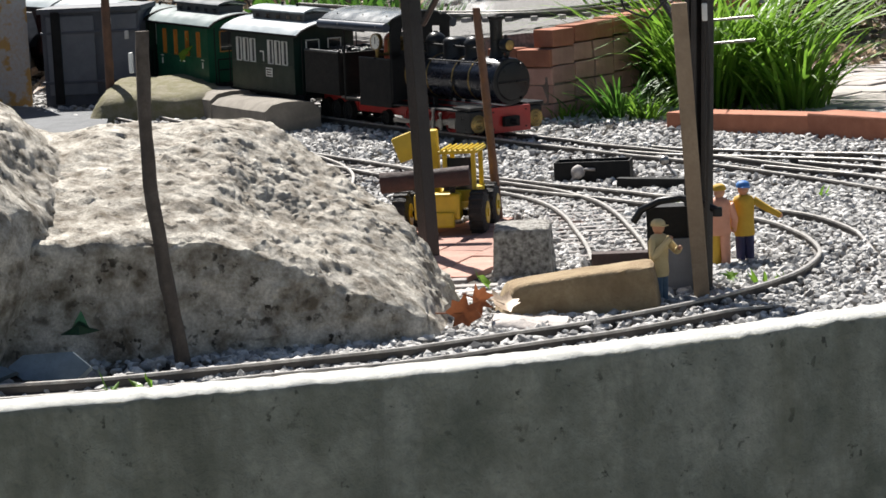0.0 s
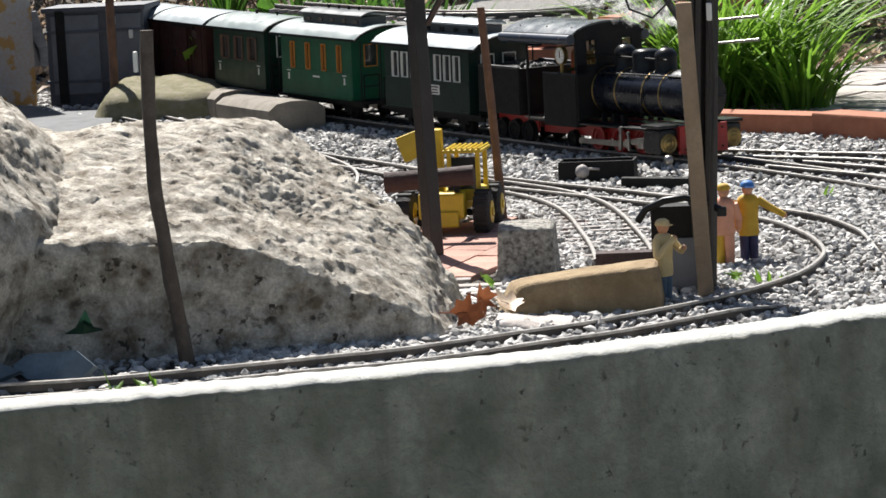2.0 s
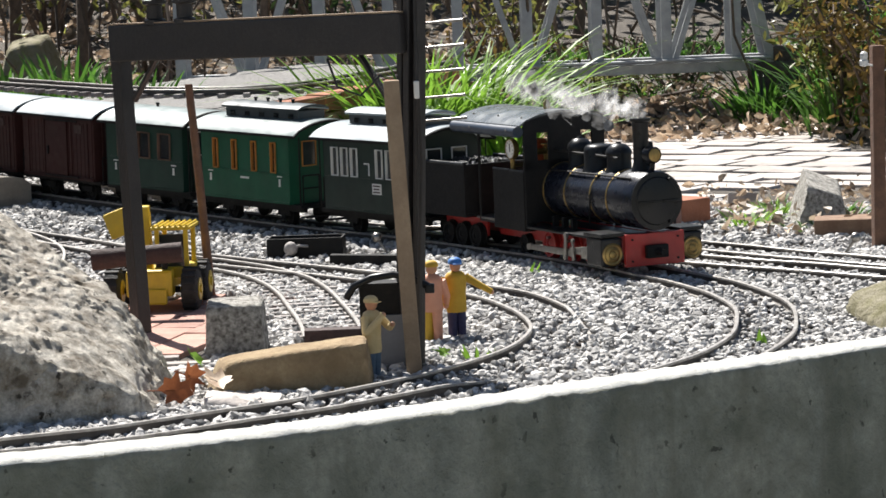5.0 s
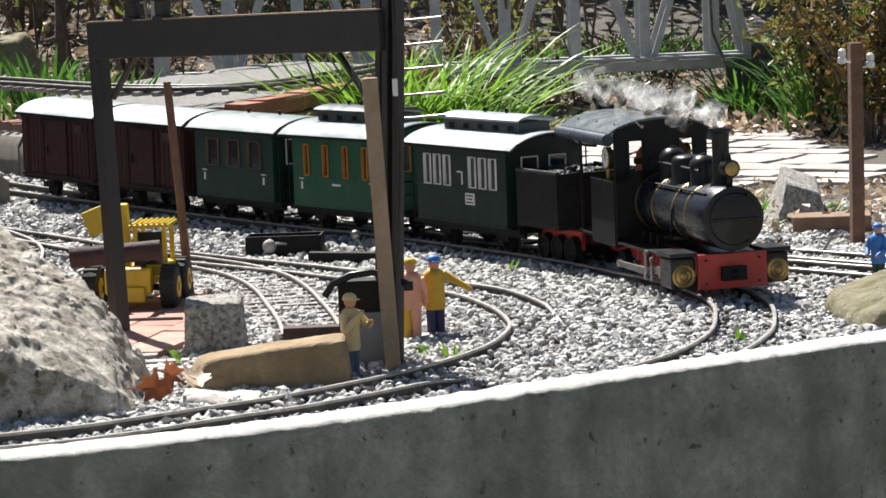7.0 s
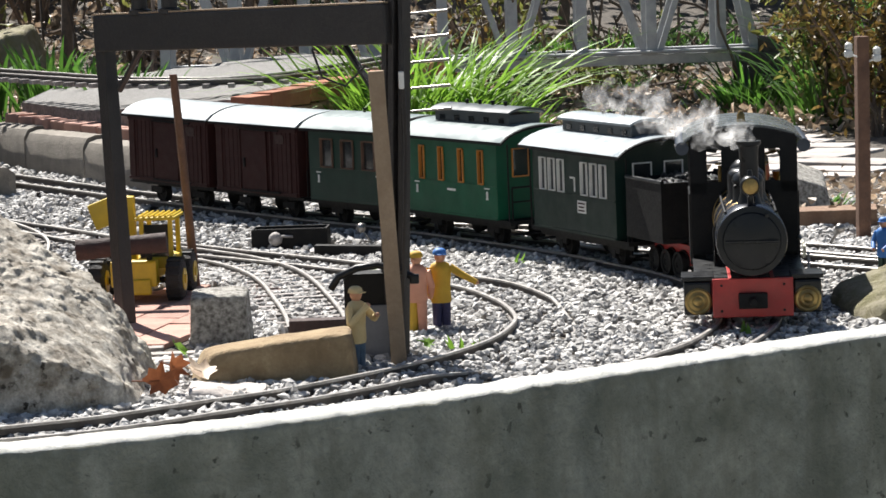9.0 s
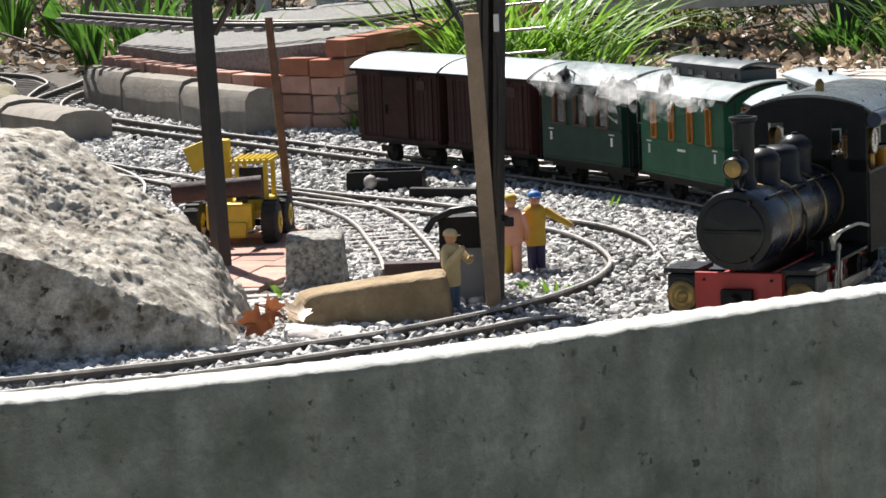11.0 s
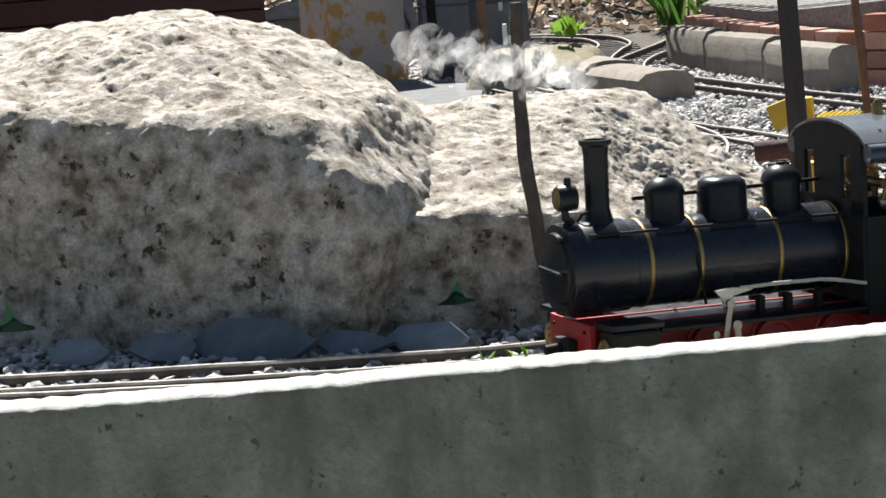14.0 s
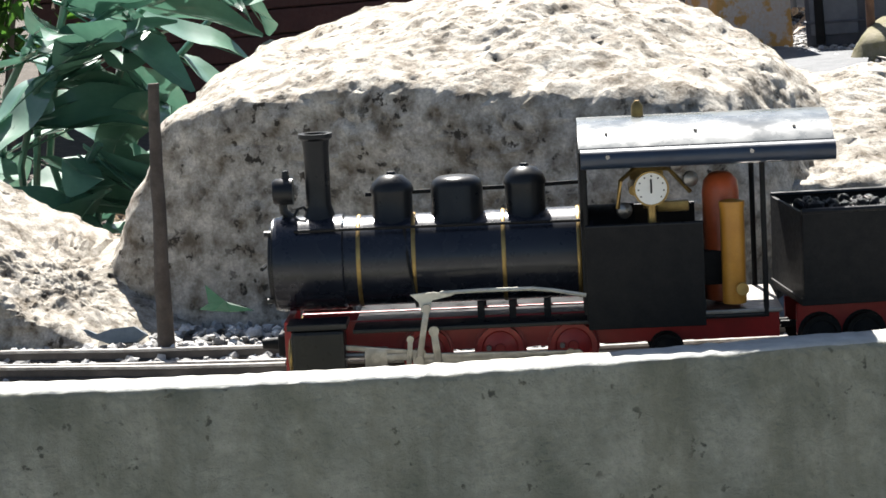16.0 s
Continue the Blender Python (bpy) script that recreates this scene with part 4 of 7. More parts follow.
def tender():
    T = thing("tender", Matrix(), "black coal tender with red frame behind the locomotive", "tender")
    bm = bmesh.new()
    for y in (-0.0165, 0.0165):
        box(bm, (0, y, 0.020), (0.078, 0.003, 0.018), bevel=0.0005)
    part("frame", bm, "red_paint", T, "red tender frame")
    bm = bmesh.new()
    t = 0.0022
    box(bm, (0, 0, 0.034), (0.082, 0.088, 0.004), bevel=0.0005)
    part("floor_plate", bm, "black_matt", T)
    for y in (-0.043, 0.043):
        bm = bmesh.new()
        box(bm, (0, y, 0.0600), (0.080, t, 0.050), bevel=0.0005)
        side = part("side_panel", bm, "black_matt", T)
        bm = bmesh.new()
        rod(bm, (-0.040, y, 0.0855), (0.040, y, 0.0855), 0.0018, seg=8)
        part("beading", bm, "black_paint", side)
    for x in (-0.039, 0.039):
        bm = bmesh.new()
        box(bm, (x, 0, 0.0600), (t, 0.0838, 0.050), bevel=0.0005)
        part("end_panel", bm, "black_matt", T)
    rnd = random.Random(5)
    bm = bmesh.new()
    for i in range(170):
        x, y = rnd.uniform(-0.034, 0.034), rnd.uniform(-0.037, 0.037)
        r = rnd.uniform(0.003, 0.0058)
        q = Matrix.Translation((x, y, 0.076 + 0.010 * (1 - (y / 0.04) ** 2) * rnd.random())) @ Euler((rnd.random() * 6, rnd.random() * 6, 0)).to_matrix().to_4x4() @ Matrix.Diagonal((r, r * 0.8, r * 0.7, 1))
        bmesh.ops.create_icosphere(bm, subdivisions=1, radius=1.0, matrix=q)
    box(bm, (0, 0, 0.064), (0.074, 0.082, 0.022))
    part("coal", bm, "coal", T, "heap of shiny black coal")["kind"] = "stuff"
    for x in (-0.026, 0.0, 0.026):
        for y in (-0.0205, 0.0205):
            wheel("wheel", T, x, y, 0.0115, "black_matt")
    coupler(T, -0.044, -1)
    coupler(T, 0.040, 1)
    return T


def carriage(kind, label):
    length = {"dark": 0.200, "bright": 0.200, "mid": 0.164}[kind]
    paint = {"dark": "green_dark", "bright": "green_bright", "mid": "green_mid"}[kind]
    trim = {"dark": "white_paint", "bright": "orange_trim", "mid": "wood_brown"}[kind]
    C = thing("carriage", Matrix(), label, "carriage", "train carriages")
    half, z0, z1 = 0.043, 0.026, 0.101
    plat = 0.016 if kind != "mid" else 0.008
    body = length - 2 * plat
    bm = bmesh.new()
    t = 0.002
    if kind == "dark":
        wins = [(x, 0.0120, 0.063, 0.093) for x in (-0.0620, -0.0430, -0.0240, 0.0240, 0.0430, 0.0620)]
    elif kind == "bright":
        wins = [(x, 0.0085, 0.060, 0.093) for x in (-0.056, -0.019, 0.019, 0.056)]
    else:
        wins = [(x, 0.0230, 0.062, 0.092) for x in (-0.040, 0.0, 0.040)]
    for sg in (-1, 1):
        y = sg * half
        box(bm, (0, y, (z0 + wins[0][2]) / 2), (body, t, wins[0][2] - z0))
        box(bm, (0, y, (wins[0][3] + z1) / 2), (body, t, z1 - wins[0][3]))
        xs = [-body / 2] + [q for w in sorted(wins) for q in (w[0] - w[1] / 2, w[0] + w[1] / 2)] + [body / 2]
        for a, b in zip(xs[::2], xs[1::2]):
            box(bm, ((a + b) / 2, y, (wins[0][2] + wins[0][3]) / 2), (b - a, t, wins[0][3] - wins[0][2]))
        box(bm, (0, y + sg * 0.0012, wins[0][2] - 0.002), (body, 0.0012, 0.0016))
        box(bm, (0, y + sg * 0.0012, z0 + 0.001), (body, 0.0012, 0.002))
    for x in (-body / 2, body / 2):
        box(bm, (x, 0, (z0 + z1) / 2), (t, 2 * half + t, z1 - z0))
        # gable under the arched roof
        v = [bm.verts.new((x + s, y, z1 + (0.0135 * (1 - (y / half) ** 2) ** 0.75 if abs(y) < half else 0))) for s in (-t / 2, t / 2) for y in [half * (-1 + i / 5) for i in range(11)]]
        bm.faces.new(v[:11])
        bm.faces.new(v[11:][::-1])
    part("body", bm, paint, C)
    bm = bmesh.new()
    box(bm, (0, 0, 0.0235), (length, 0.080, 0.004))
    for y in (-0.030, 0.030):
        box(bm, (0, y, 0.0195), (length - 0.01, 0.004, 0.006))
    part("underframe", bm, "black_matt", C)
    for sg in (-1, 1):
        for x, w, a, b in wins:
            bm = bmesh.new()
            f = 0.0009 if kind == "dark" else 0.0013
            y = sg * (half + 0.0006)
            for dx in (-w / 2, w / 2):
                box(bm, (x + dx, y, (a + b) / 2), (f, 0.0042, b - a + f))
            for h in (a, b):
                box(bm, (x, y, h), (w + f, 0.0042, f))
            win = part("window", bm, trim, C)
            bm = bmesh.new()
            box(bm, (x, sg * (half - 0.0006), (a + b) / 2), (w, 0.0006, b - a))
            part("pane", bm, "pane", win)
        # lettering bars: class numbers and name boards
        bm = bmesh.new()
        y = sg * (half + 0.0016)
        if kind == "dark":
            box(bm, (0.018, y, 0.0515), (0.017, 0.0006, 0.0115))
        else:
            for x in (-body / 2 + 0.017, body / 2 - 0.017):
                box(bm, (x, y, 0.056), (0.009, 0.0006, 0.0012))
                box(bm, (x, y, 0.0495), (0.0030, 0.0006, 0.0072))
                box(bm, (x, y + sg * 0.0002, 0.0455), (0.0042, 0.0004, 0.0012))
            if kind == "bright":
                box(bm, (0, y, 0.0515), (0.016, 0.0006, 0.0022))
        board = part("lettering", bm, "white_paint", C, "small white painted board" if kind == "dark" else "small white painted marks")
        if kind == "dark":
            bm = bmesh.new()
            for i, w in enumerate((0.013, 0.010, 0.012)):
                box(bm, (0.018, y + sg * 0.0005, 0.0548 - i * 0.0033), (w, 0.0005, 0.0014))
            part("writing", bm, "wood_dark", board)
        if kind == "dark":                           # pale seat in the wide middle opening
            bm = bmesh.new()
            box(bm, (0.004, sg * (half + 0.0012), 0.0715), (0.0016, 0.0014, 0.013))
            box(bm, (-0.0005, sg * (half + 0.0012), 0.0775), (0.009, 0.0014, 0.0016))
            part("door_handle", bm, "white_paint", C)
    part("roof", roof_bm(length + 0.006, half + 0.007, z1, 0.0150), "roof_grey" if kind == "dark" else "roof_teal", C, "arched pale grey roof with a dark rim", smooth=50)
    bm = bmesh.new()
    for sg in (-1, 1):
        box(bm, (0, sg * (half + 0.0065), z1 + 0.0005), (length + 0.0064, 0.0016, 0.0030))
    part("gutter", bm, "black_matt", C)
    bm = bmesh.new()
    n = 12
    for x in (-(length + 0.006) / 2, (length + 0.006) / 2):      # dark roof ends
        bm = bmesh.new()
        for i in range(n):
            y0, y1 = [(half + 0.007) * (-1 + 2 * j / n) for j in (i, i + 1)]
            h0, h1 = [0.0150 * max(0.0, 1 - (y / (half + 0.007)) ** 2) ** 0.75 + z1 + 0.0005 for y in (y0, y1)]
            rod(bm, (x, y0, h0), (x, y1, h1), 0.0016, seg=6)
        part("roof_rim", bm, "black_matt", C)
    if kind != "mid":
        bm = bmesh.new()
        box(bm, (0, 0, z1 + 0.0190), (length * 0.70, 0.036, 0.013))
        cl = part("clerestory", bm, "roof_dark", C, "dark clerestory along the roof")
        bm = bmesh.new()
        for sg in (-1, 1):
            for i in range(5):
                box(bm, (-length * 0.28 + i * length * 0.14, sg * 0.0184, z1 + 0.0195), (0.009, 0.0008, 0.005))
        part("vent_pane", bm, "pane", cl)
        part("clerestory_roof", roof_bm(length * 0.74, 0.0215, z1 + 0.0255, 0.0048), "roof_grey" if kind == "dark" else "roof_dark", C, smooth=50)
        for i in range(4 if kind == "bright" else 2):
            bm = bmesh.new()
            lathe(bm, [(0.0016, 0), (0.0016, 0.003), (0.0026, 0.0035), (0.002, 0.005)], pose((-0.036 + i * 0.024) if kind == "bright" else (-0.02 + 0.04 * i), 0, z1 + 0.0318), 10)
            part("roof_vent", bm, "black_matt", C)
    else:
        for i in range(2):
            bm = bmesh.new()
            lathe(bm, [(0.0016, 0), (0.0016, 0.004), (0.0026, 0.0045), (0.002, 0.006)], pose(-0.03 + i * 0.06, 0, z1 + 0.0158), 10)
            part("roof_vent", bm, "black_matt", C)
    for sg in (-1, 1):                               # end platforms with railings and end windows
        bm = bmesh.new()
        x = sg * (length / 2 - 0.001)
        for y in (-0.036, -0.014, 0.014, 0.036):
            rod(bm, (x, y, 0.025), (x, y, 0.058), 0.0009, seg=6)
        for a, b in ((-0.036, -0.014), (0.014, 0.036)):
            rod(bm, (x, a, 0.058), (x, b, 0.058), 0.0010, seg=6)
            rod(bm, (x, a, 0.044), (x, b, 0.044), 0.0008, seg=6)
        for y in (-0.040, 0.040):
            rod(bm, (x, y, 0.025), (x, y, z1), 0.0009, seg=6)
        box(bm, (sg * (length / 2 - 0.004), 0, 0.012), (0.010, 0.070, 0.0015))
        part("railing", bm, "black_matt", C)
        x = sg * (body / 2 + 0.0016)
        for y in (-0.026, 0.006):
            bm = bmesh.new()
            for dy in (0, 0.0185):
                box(bm, (x, y + dy, 0.081), (0.0012, 0.0013, 0.027))
            for h in (0.0675, 0.0945):
                box(bm, (x, y + 0.00925, h), (0.0012, 0.0198, 0.0013))
            ew = part("end_window", bm, trim if kind != "mid" else "white_paint", C)
            bm = bmesh.new()
            box(bm, (x - sg * 0.0003, y + 0.00925, 0.081), (0.0006, 0.017, 0.026))
            part("pane", bm, "pane", ew)
    for x in (-length * 0.27, length * 0.27):
        for y in (-0.0205, 0.0205):
            wheel("wheel", C, x, y, 0.0105)
        for y in (-0.030, 0.030):
            bm = bmesh.new()
            box(bm, (x, y, 0.0145), (0.022, 0.003, 0.007), bevel=0.0006)
            box(bm, (x, y, 0.0105), (0.007, 0.004, 0.008), bevel=0.0006)
            part("axle_guard", bm, "black_matt", C)
    coupler(C, -length / 2, -1)
    coupler(C, length / 2, 1)
    return C


def van(label):
    length, half, z0, z1 = 0.164, 0.043, 0.026, 0.101
    V = thing("goods_van", Matrix(), label, "wagon", "goods vans")
    bm = bmesh.new()
    box(bm, (0, 0, (z0 + z1) / 2), (length - 0.006, 2 * half, z1 - z0), bevel=0.0006)
    pale = bmesh.new()
    box(pale, (0, 0, 0), (0.0076, 0.0012, z1 - z0 - 0.008), bevel=0.0003)
    plank = mesh_of("board", pale, M["maroon"])
    for sg in (-1, 1):
        for i in range(18):
            ob = new("board", plank)
            ob.parent = V
            ob.matrix_basis = Matrix.Translation((-length / 2 + 0.0095 + i * 0.0085, sg * (half + 0.0003), (z0 + z1) / 2))
        for h in (z0 + 0.002, z1 - 0.003):
            edge = bmesh.new()
            box(edge, (0, sg * (half + 0.001), h), (length - 0.008, 0.0022, 0.004), bevel=0.0004)
            part("side_rail", edge, "maroon", V)
    for x in (-length / 2 + 0.003, length / 2 - 0.003):
        v = [bm.verts.new((x + s, y, z1 - 0.0005 + (0.0130 * (1 - (y / half) ** 2) ** 0.75 if abs(y) < half else 0))) for s in (-0.001, 0.001) for y in [half * (-1 + i / 5) for i in range(11)]]
        bm.faces.new(v[:11])
        bm.faces.new(v[11:][::-1])
        for y in (-0.030, 0.0, 0.030):
            box(bm, (x + math.copysign(0.001, x), y, (z0 + z1) / 2), (0.002, 0.0035, z1 - z0 - 0.004))
    part("body", bm, "maroon", V)
    for sg in (-1, 1):
        for x in (-0.066, -0.030, 0.030, 0.066):
            bm = bmesh.new()
            box(bm, (x, sg * (half + 0.001), (z0 + z1) / 2), (0.0035, 0.0022, z1 - z0 - 0.002), bevel=0.0004)
            part("batten", bm, "maroon", V)
        bm = bmesh.new()
        box(bm, (0.0, sg * (half + 0.0020), 0.062), (0.046, 0.0024, 0.068), bevel=0.0005)
        door = part("sliding_door", bm, "maroon", V)
        bm = bmesh.new()
        box(bm, (-0.018, sg * (half + 0.004), 0.060), (0.003, 0.0016, 0.010))
        part("handle", bm, "black_matt", door)
        for h in (0.029, 0.0975):
            bm = bmesh.new()
            box(bm, (0.012, sg * (half + 0.004), h), (0.074, 0.0015, 0.002))
            part("door_rail", bm, "black_matt", door)
        bm = bmesh.new()
        box(bm, (0.047, sg * (half + 0.0013), 0.088), (0.016, 0.0012, 0.010))
        part("vent", bm, "wood_dark", V)
    part("roof", roof_bm(length + 0.004, half + 0.006, z1, 0.0145), "roof_grey", V, "arched pale grey roof", smooth=50)
    bm = bmesh.new()
    for sg in (-1, 1):
        box(bm, (0, sg * (half + 0.0055), z1 + 0.0005), (length + 0.0044, 0.0014, 0.0026))
    part("gutter", bm, "black_matt", V)
    bm = bmesh.new()
    box(bm, (0, 0, 0.0235), (length, 0.076, 0.004))
    for sg in (-1, 1):
        x = sg * (length / 2 + 0.004)
        for y in (-0.036, 0.036):
            rod(bm, (x, y, 0.024), (x, y, 0.055), 0.0009, seg=6)
        rod(bm, (x, -0.036, 0.055), (x, 0.036, 0.055), 0.0009, seg=6)
        box(bm, (sg * length / 2, 0, 0.0225), (0.012, 0.074, 0.002))
    part("underframe", bm, "black_matt", V)
    for x in (-0.042, 0.042):
        for y in (-0.0205, 0.0205):
            wheel("wheel", V, x, y, 0.0105)
        for y in (-0.030, 0.030):
            bm = bmesh.new()
            box(bm, (x, y, 0.0145), (0.022, 0.003, 0.007), bevel=0.0006)
            part("axle_guard", bm, "black_matt", V)
    coupler(V, -length / 2, -1)
    coupler(V, length / 2, 1)
    return V


TRAIN = [(locomotive(), 0.151, 0.09), (tender(), 0.338, 0.06),
         (carriage("dark", "dark green passenger carriage with white window frames and clerestory"), 0.486, 0.11),
         (carriage("bright", "bright green passenger carriage with orange window frames and clerestory"), 0.728, 0.11),
         (carriage("mid", "plain green passenger carriage with brown windows and pale roof"), 0.930, 0.09),
         (van("maroon boarded goods van with a pale arched roof"), 1.112, 0.085)]
TRAIN.append((copy_thing(TRAIN[-1][0], Matrix()), 1.288, 0.085))
FRONT = [(0.0, 1.630), (0.5, 1.714), (1.0, 1.810), (1.5, 1.9), (2.5, 2.093), (3.5, 2.276), (4.25, 2.376), (5.0, 2.462), (6.2, 2.598), (7.5, 2.738), (8.0, 2.787), (9.3, 2.933), (10.5, 3.086), (11.0, 3.166), (11.5, 3.253), (12.0, 3.338), (12.5, 3.429), (13.0, 3.525), (13.5, 3.616), (14.0, 3.701), (14.5, 3.791), (15.0, 3.890), (15.5, 3.987), (16.0, 4.088)]


def front_at(t):
    ts, ss = np.array([a for a, _ in FRONT]), np.array([b for _, b in FRONT])
    i = int(np.clip(np.searchsorted(ts, t) - 1, 0, len(ts) - 2))
    def slope(k):
        if k == 0 or k == len(ts) - 1:
            j = 0 if k == 0 else k - 1
            return (ss[j + 1] - ss[j]) / (ts[j + 1] - ts[j])
        return (ss[k + 1] - ss[k - 1]) / (ts[k + 1] - ts[k - 1])
    h = ts[i + 1] - ts[i]
    u = (t - ts[i]) / h
    return float((2 * u ** 3 - 3 * u ** 2 + 1) * ss[i] + (u ** 3 - 2 * u ** 2 + u) * h * slope(i) + (3 * u ** 2 - 2 * u ** 3) * ss[i + 1] + (u ** 3 - u ** 2) * h * slope(i + 1))


def loco_lead(s):
    """How far the locomotive's guiding wheelbase lies ahead of its middle, tightening with the curve."""
    return float(np.interp(s, [2.0, 2.3, 2.79, 3.09, 3.35, 3.71, 4.09], [0.02, 0.05, 0.065, -0.03, -0.10, -0.10, -0.03]))


def on_line(s, base, lead=0.0):
    """Pose of a vehicle whose wheelbase lies lead ahead of its middle."""
    s += lead
    a, b = MAIN.at(s + base / 2), MAIN.at(s - base / 2)
    w = a - b
    mid = (a + b) / 2
    za, zb = a.z, b.z
    w.z = 0.0
    mid -= w.normalized() * lead
    return pose(mid.x, mid.y, (za + zb) / 2, 0, -math.degrees(math.atan2(za - zb, base)), math.degrees(math.atan2(w.y, w.x)))

# ---------------------------------------------------------------- gantry, poles and sticks
def build_gantry():
    a, b = Vector((-0.256, 2.353, 0)), Vector((-0.0275, 2.100, 0))
    g = thing("gantry", Matrix(), "black-stained timber gantry with a beam on two posts", "gantry")
    way = (b - a).normalized()
    turn = Matrix.Rotation(math.atan2(way.y, way.x), 4, "Z")
    bm = bmesh.new()
    box(bm, (0, 0, 0.112), (0.0125, 0.0125, 0.260), bevel=0.001)
    part("post", bm, "gantry", g, at=Matrix.Translation(a) @ turn @ pose(0, 0, 0, 0, -2.4, 0))
    bm = bmesh.new()
    box(bm, (0, 0.004, 0.16), (0.018, 0.004, 0.35))
    post = part("post", bm, "gantry", g, "built-up black post of three strips", at=Matrix.Translation(b) @ turn @ pose(0, 0, 0, 0, 3.6, 0))
    for d, w in ((-0.0075, 0.0055), (0.0, 0.0062), (0.0072, 0.0045)):
        bm = bmesh.new()
        box(bm, (d, 0.003 * (d > 0.005) - 0.001, 0.165), (w, 0.009, 0.36), bevel=0.0008)
        part("strip", bm, "gantry", post)
    b = b + way * 0.013
    length = (b - a).length
    bm = bmesh.new()
    box(bm, (0, 0, 0), (length + 0.012, 0.0135, 0.030), bevel=0.0015)
    beam = part("beam", bm, "gantry", g, "heavy black cross beam", at=Matrix.Translation(Vector(((a.x + b.x) / 2 - 0.006, (a.y + b.y) / 2, 0.2395))) @ turn @ pose(0, 0, 0, 0, -1.3, 0))
    # added pale strip that draws the bright sunlit line along the beam's worn top
    bm = bmesh.new()
    box(bm, (0, 0, 0.0158), (length + 0.010, 0.0125, 0.0014), bevel=0.0004)
    part("cap_strip", bm, "wood_pale", beam, "thin pale strip added for the worn, sunlit top of the beam")
    for x in (-0.125, -0.085):
        bm = bmesh.new()
        lathe(bm, [(0.009, 0.014), (0.009, 0.018), (0.0065, 0.019), (0.0065, 0.030), (0.010, 0.031), (0.010, 0.034), (0.004, 0.036)], pose(x, 0, 0), 16)
        part("insulator", bm, "gantry", beam, smooth=40)
    bm = bmesh.new()
    box(bm, (-0.105, 0, 0.040), (0.085, 0.010, 0.009), bevel=0.001)
    part("cross_arm", bm, "gantry", beam)
    bm = bmesh.new()
    lathe(bm, [(0.003, 0), (0.003, 0.004), (0.0045, 0.005), (0.002, 0.008)], pose(-0.170, 0, 0.0145), 12)
    part("knob", bm, "gantry", beam)
    for q, sx in ((a + way * 0.008, 1), (b - way * 0.020, -1)):
        bm = bmesh.new()
        p0, p1 = q + Vector((0, 0, 0.188)), q + way * sx * 0.036 + Vector((0, 0, 0.226))
        rod(bm, p0, p1, 0.0028, seg=6)
        part("brace", bm, "gantry", g)
    for i, z in enumerate((0.250, 0.232, 0.214, 0.195, 0.178)):
        bm = bmesh.new()
        rod(bm, b + Vector((0.010, 0.0, z)), b + Vector((0.040, -0.012, z + 0.002)), 0.0009, 0.0012, 8)
        part("bracket_arm", bm, "steel", g, "thin pale bracket arm with a tip", smooth=60)
    bm = bmesh.new()
    tube(bm, [b + Vector((-0.062, 0.02, 0.226)), b + Vector((-0.055, 0.015, 0.205)), b + Vector((-0.038, 0.01, 0.198)), b + Vector((-0.022, 0.004, 0.213))], 0.0009, 6)
    tube(bm, [b + Vector((0.006, -0.008, 0.30)), b + Vector((0.005, -0.009, 0.21)), b + Vector((0.006, -0.010, 0.15)), b + Vector((0.0, -0.010, 0.05)), b + Vector((-0.002, -0.01, -0.01))], 0.0022, 6)
    part("cable", bm, "gantry", g, "loose black cable")
    bm = bmesh.new()
    box(bm, (b.x + 0.004, b.y - 0.012, 0.202), (0.004, 0.006, 0.013), bevel=0.001)
    part("clip", bm, "white_paint", g, "small white cable clip")


build_gantry()


def pole(name, pts, r0, r1, mat, label, category="pole", seg=10, wob=0.0):
    line = [Vector(p) for p in pts]
    bm = bmesh.new()
    n, rings = 14, []
    lens = [0.0]
    for p, q in zip(line, line[1:]):
        lens.append(lens[-1] + (q - p).length)
    for i in range(n + 1):
        s = lens[-1] * i / n
        k = max(j for j in range(len(lens) - 1) if lens[j] <= s + 1e-9)
        u = (s - lens[k]) / (lens[k + 1] - lens[k])
        c = line[k].lerp(line[k + 1], u)
        r = r0 + (r1 - r0) * i / n
        rings.append([bm.verts.new(c + Vector((math.cos(a), math.sin(a), 0)) * r * (1 + wob * noise.noise((c.z * 60, a * 2, r * 900)))) for a in [2 * math.pi * j / seg for j in range(seg)]])
    for a, b in zip(rings, rings[1:]):
        for i in range(seg):
            bm.faces.new((a[i], a[(i + 1) % seg], b[(i + 1) % seg], b[i]))
    bm.faces.new(rings[0][::-1])
    bm.faces.new(rings[-1])
    return solid(name, bm, mat, settle(Matrix(), pts[0][:2]), label, category, smooth=50)


st = pole("stake", [(-0.371, 1.855, -0.02), (-0.381, 1.856, 0.05), (-0.388, 1.857, 0.11), (-0.389, 1.857, 0.16), (-0.387, 1.857, 0.2185)], 0.0052, 0.0046, "wood_grey", "weathered grey-brown wooden stake leaning by the boulder", "stake", wob=0.25)
bm = bmesh.new()
box(bm, (-0.3945, 1.852, 0.198), (0.003, 0.004, 0.014), bevel=0.001)
part("clip", bm, "white_paint", st, "small white plastic clip")
pole("stake", [(-0.914, 1.771, -0.02), (-0.909, 1.771, 0.08), (-0.903, 1.771, 0.172), (-0.902, 1.771, 0.180)], 0.0062, 0.0040, "wood_grey", "grey wooden stake with a pointed cut top", "stake", wob=0.2)
pole("pole", [(-0.214, 2.58, -0.02), (-0.220, 2.58, 0.09), (-0.226, 2.58, 0.188)], 0.0042, 0.0036, "wood_brown", "thin reddish-brown bamboo pole", "pole", wob=0.1)
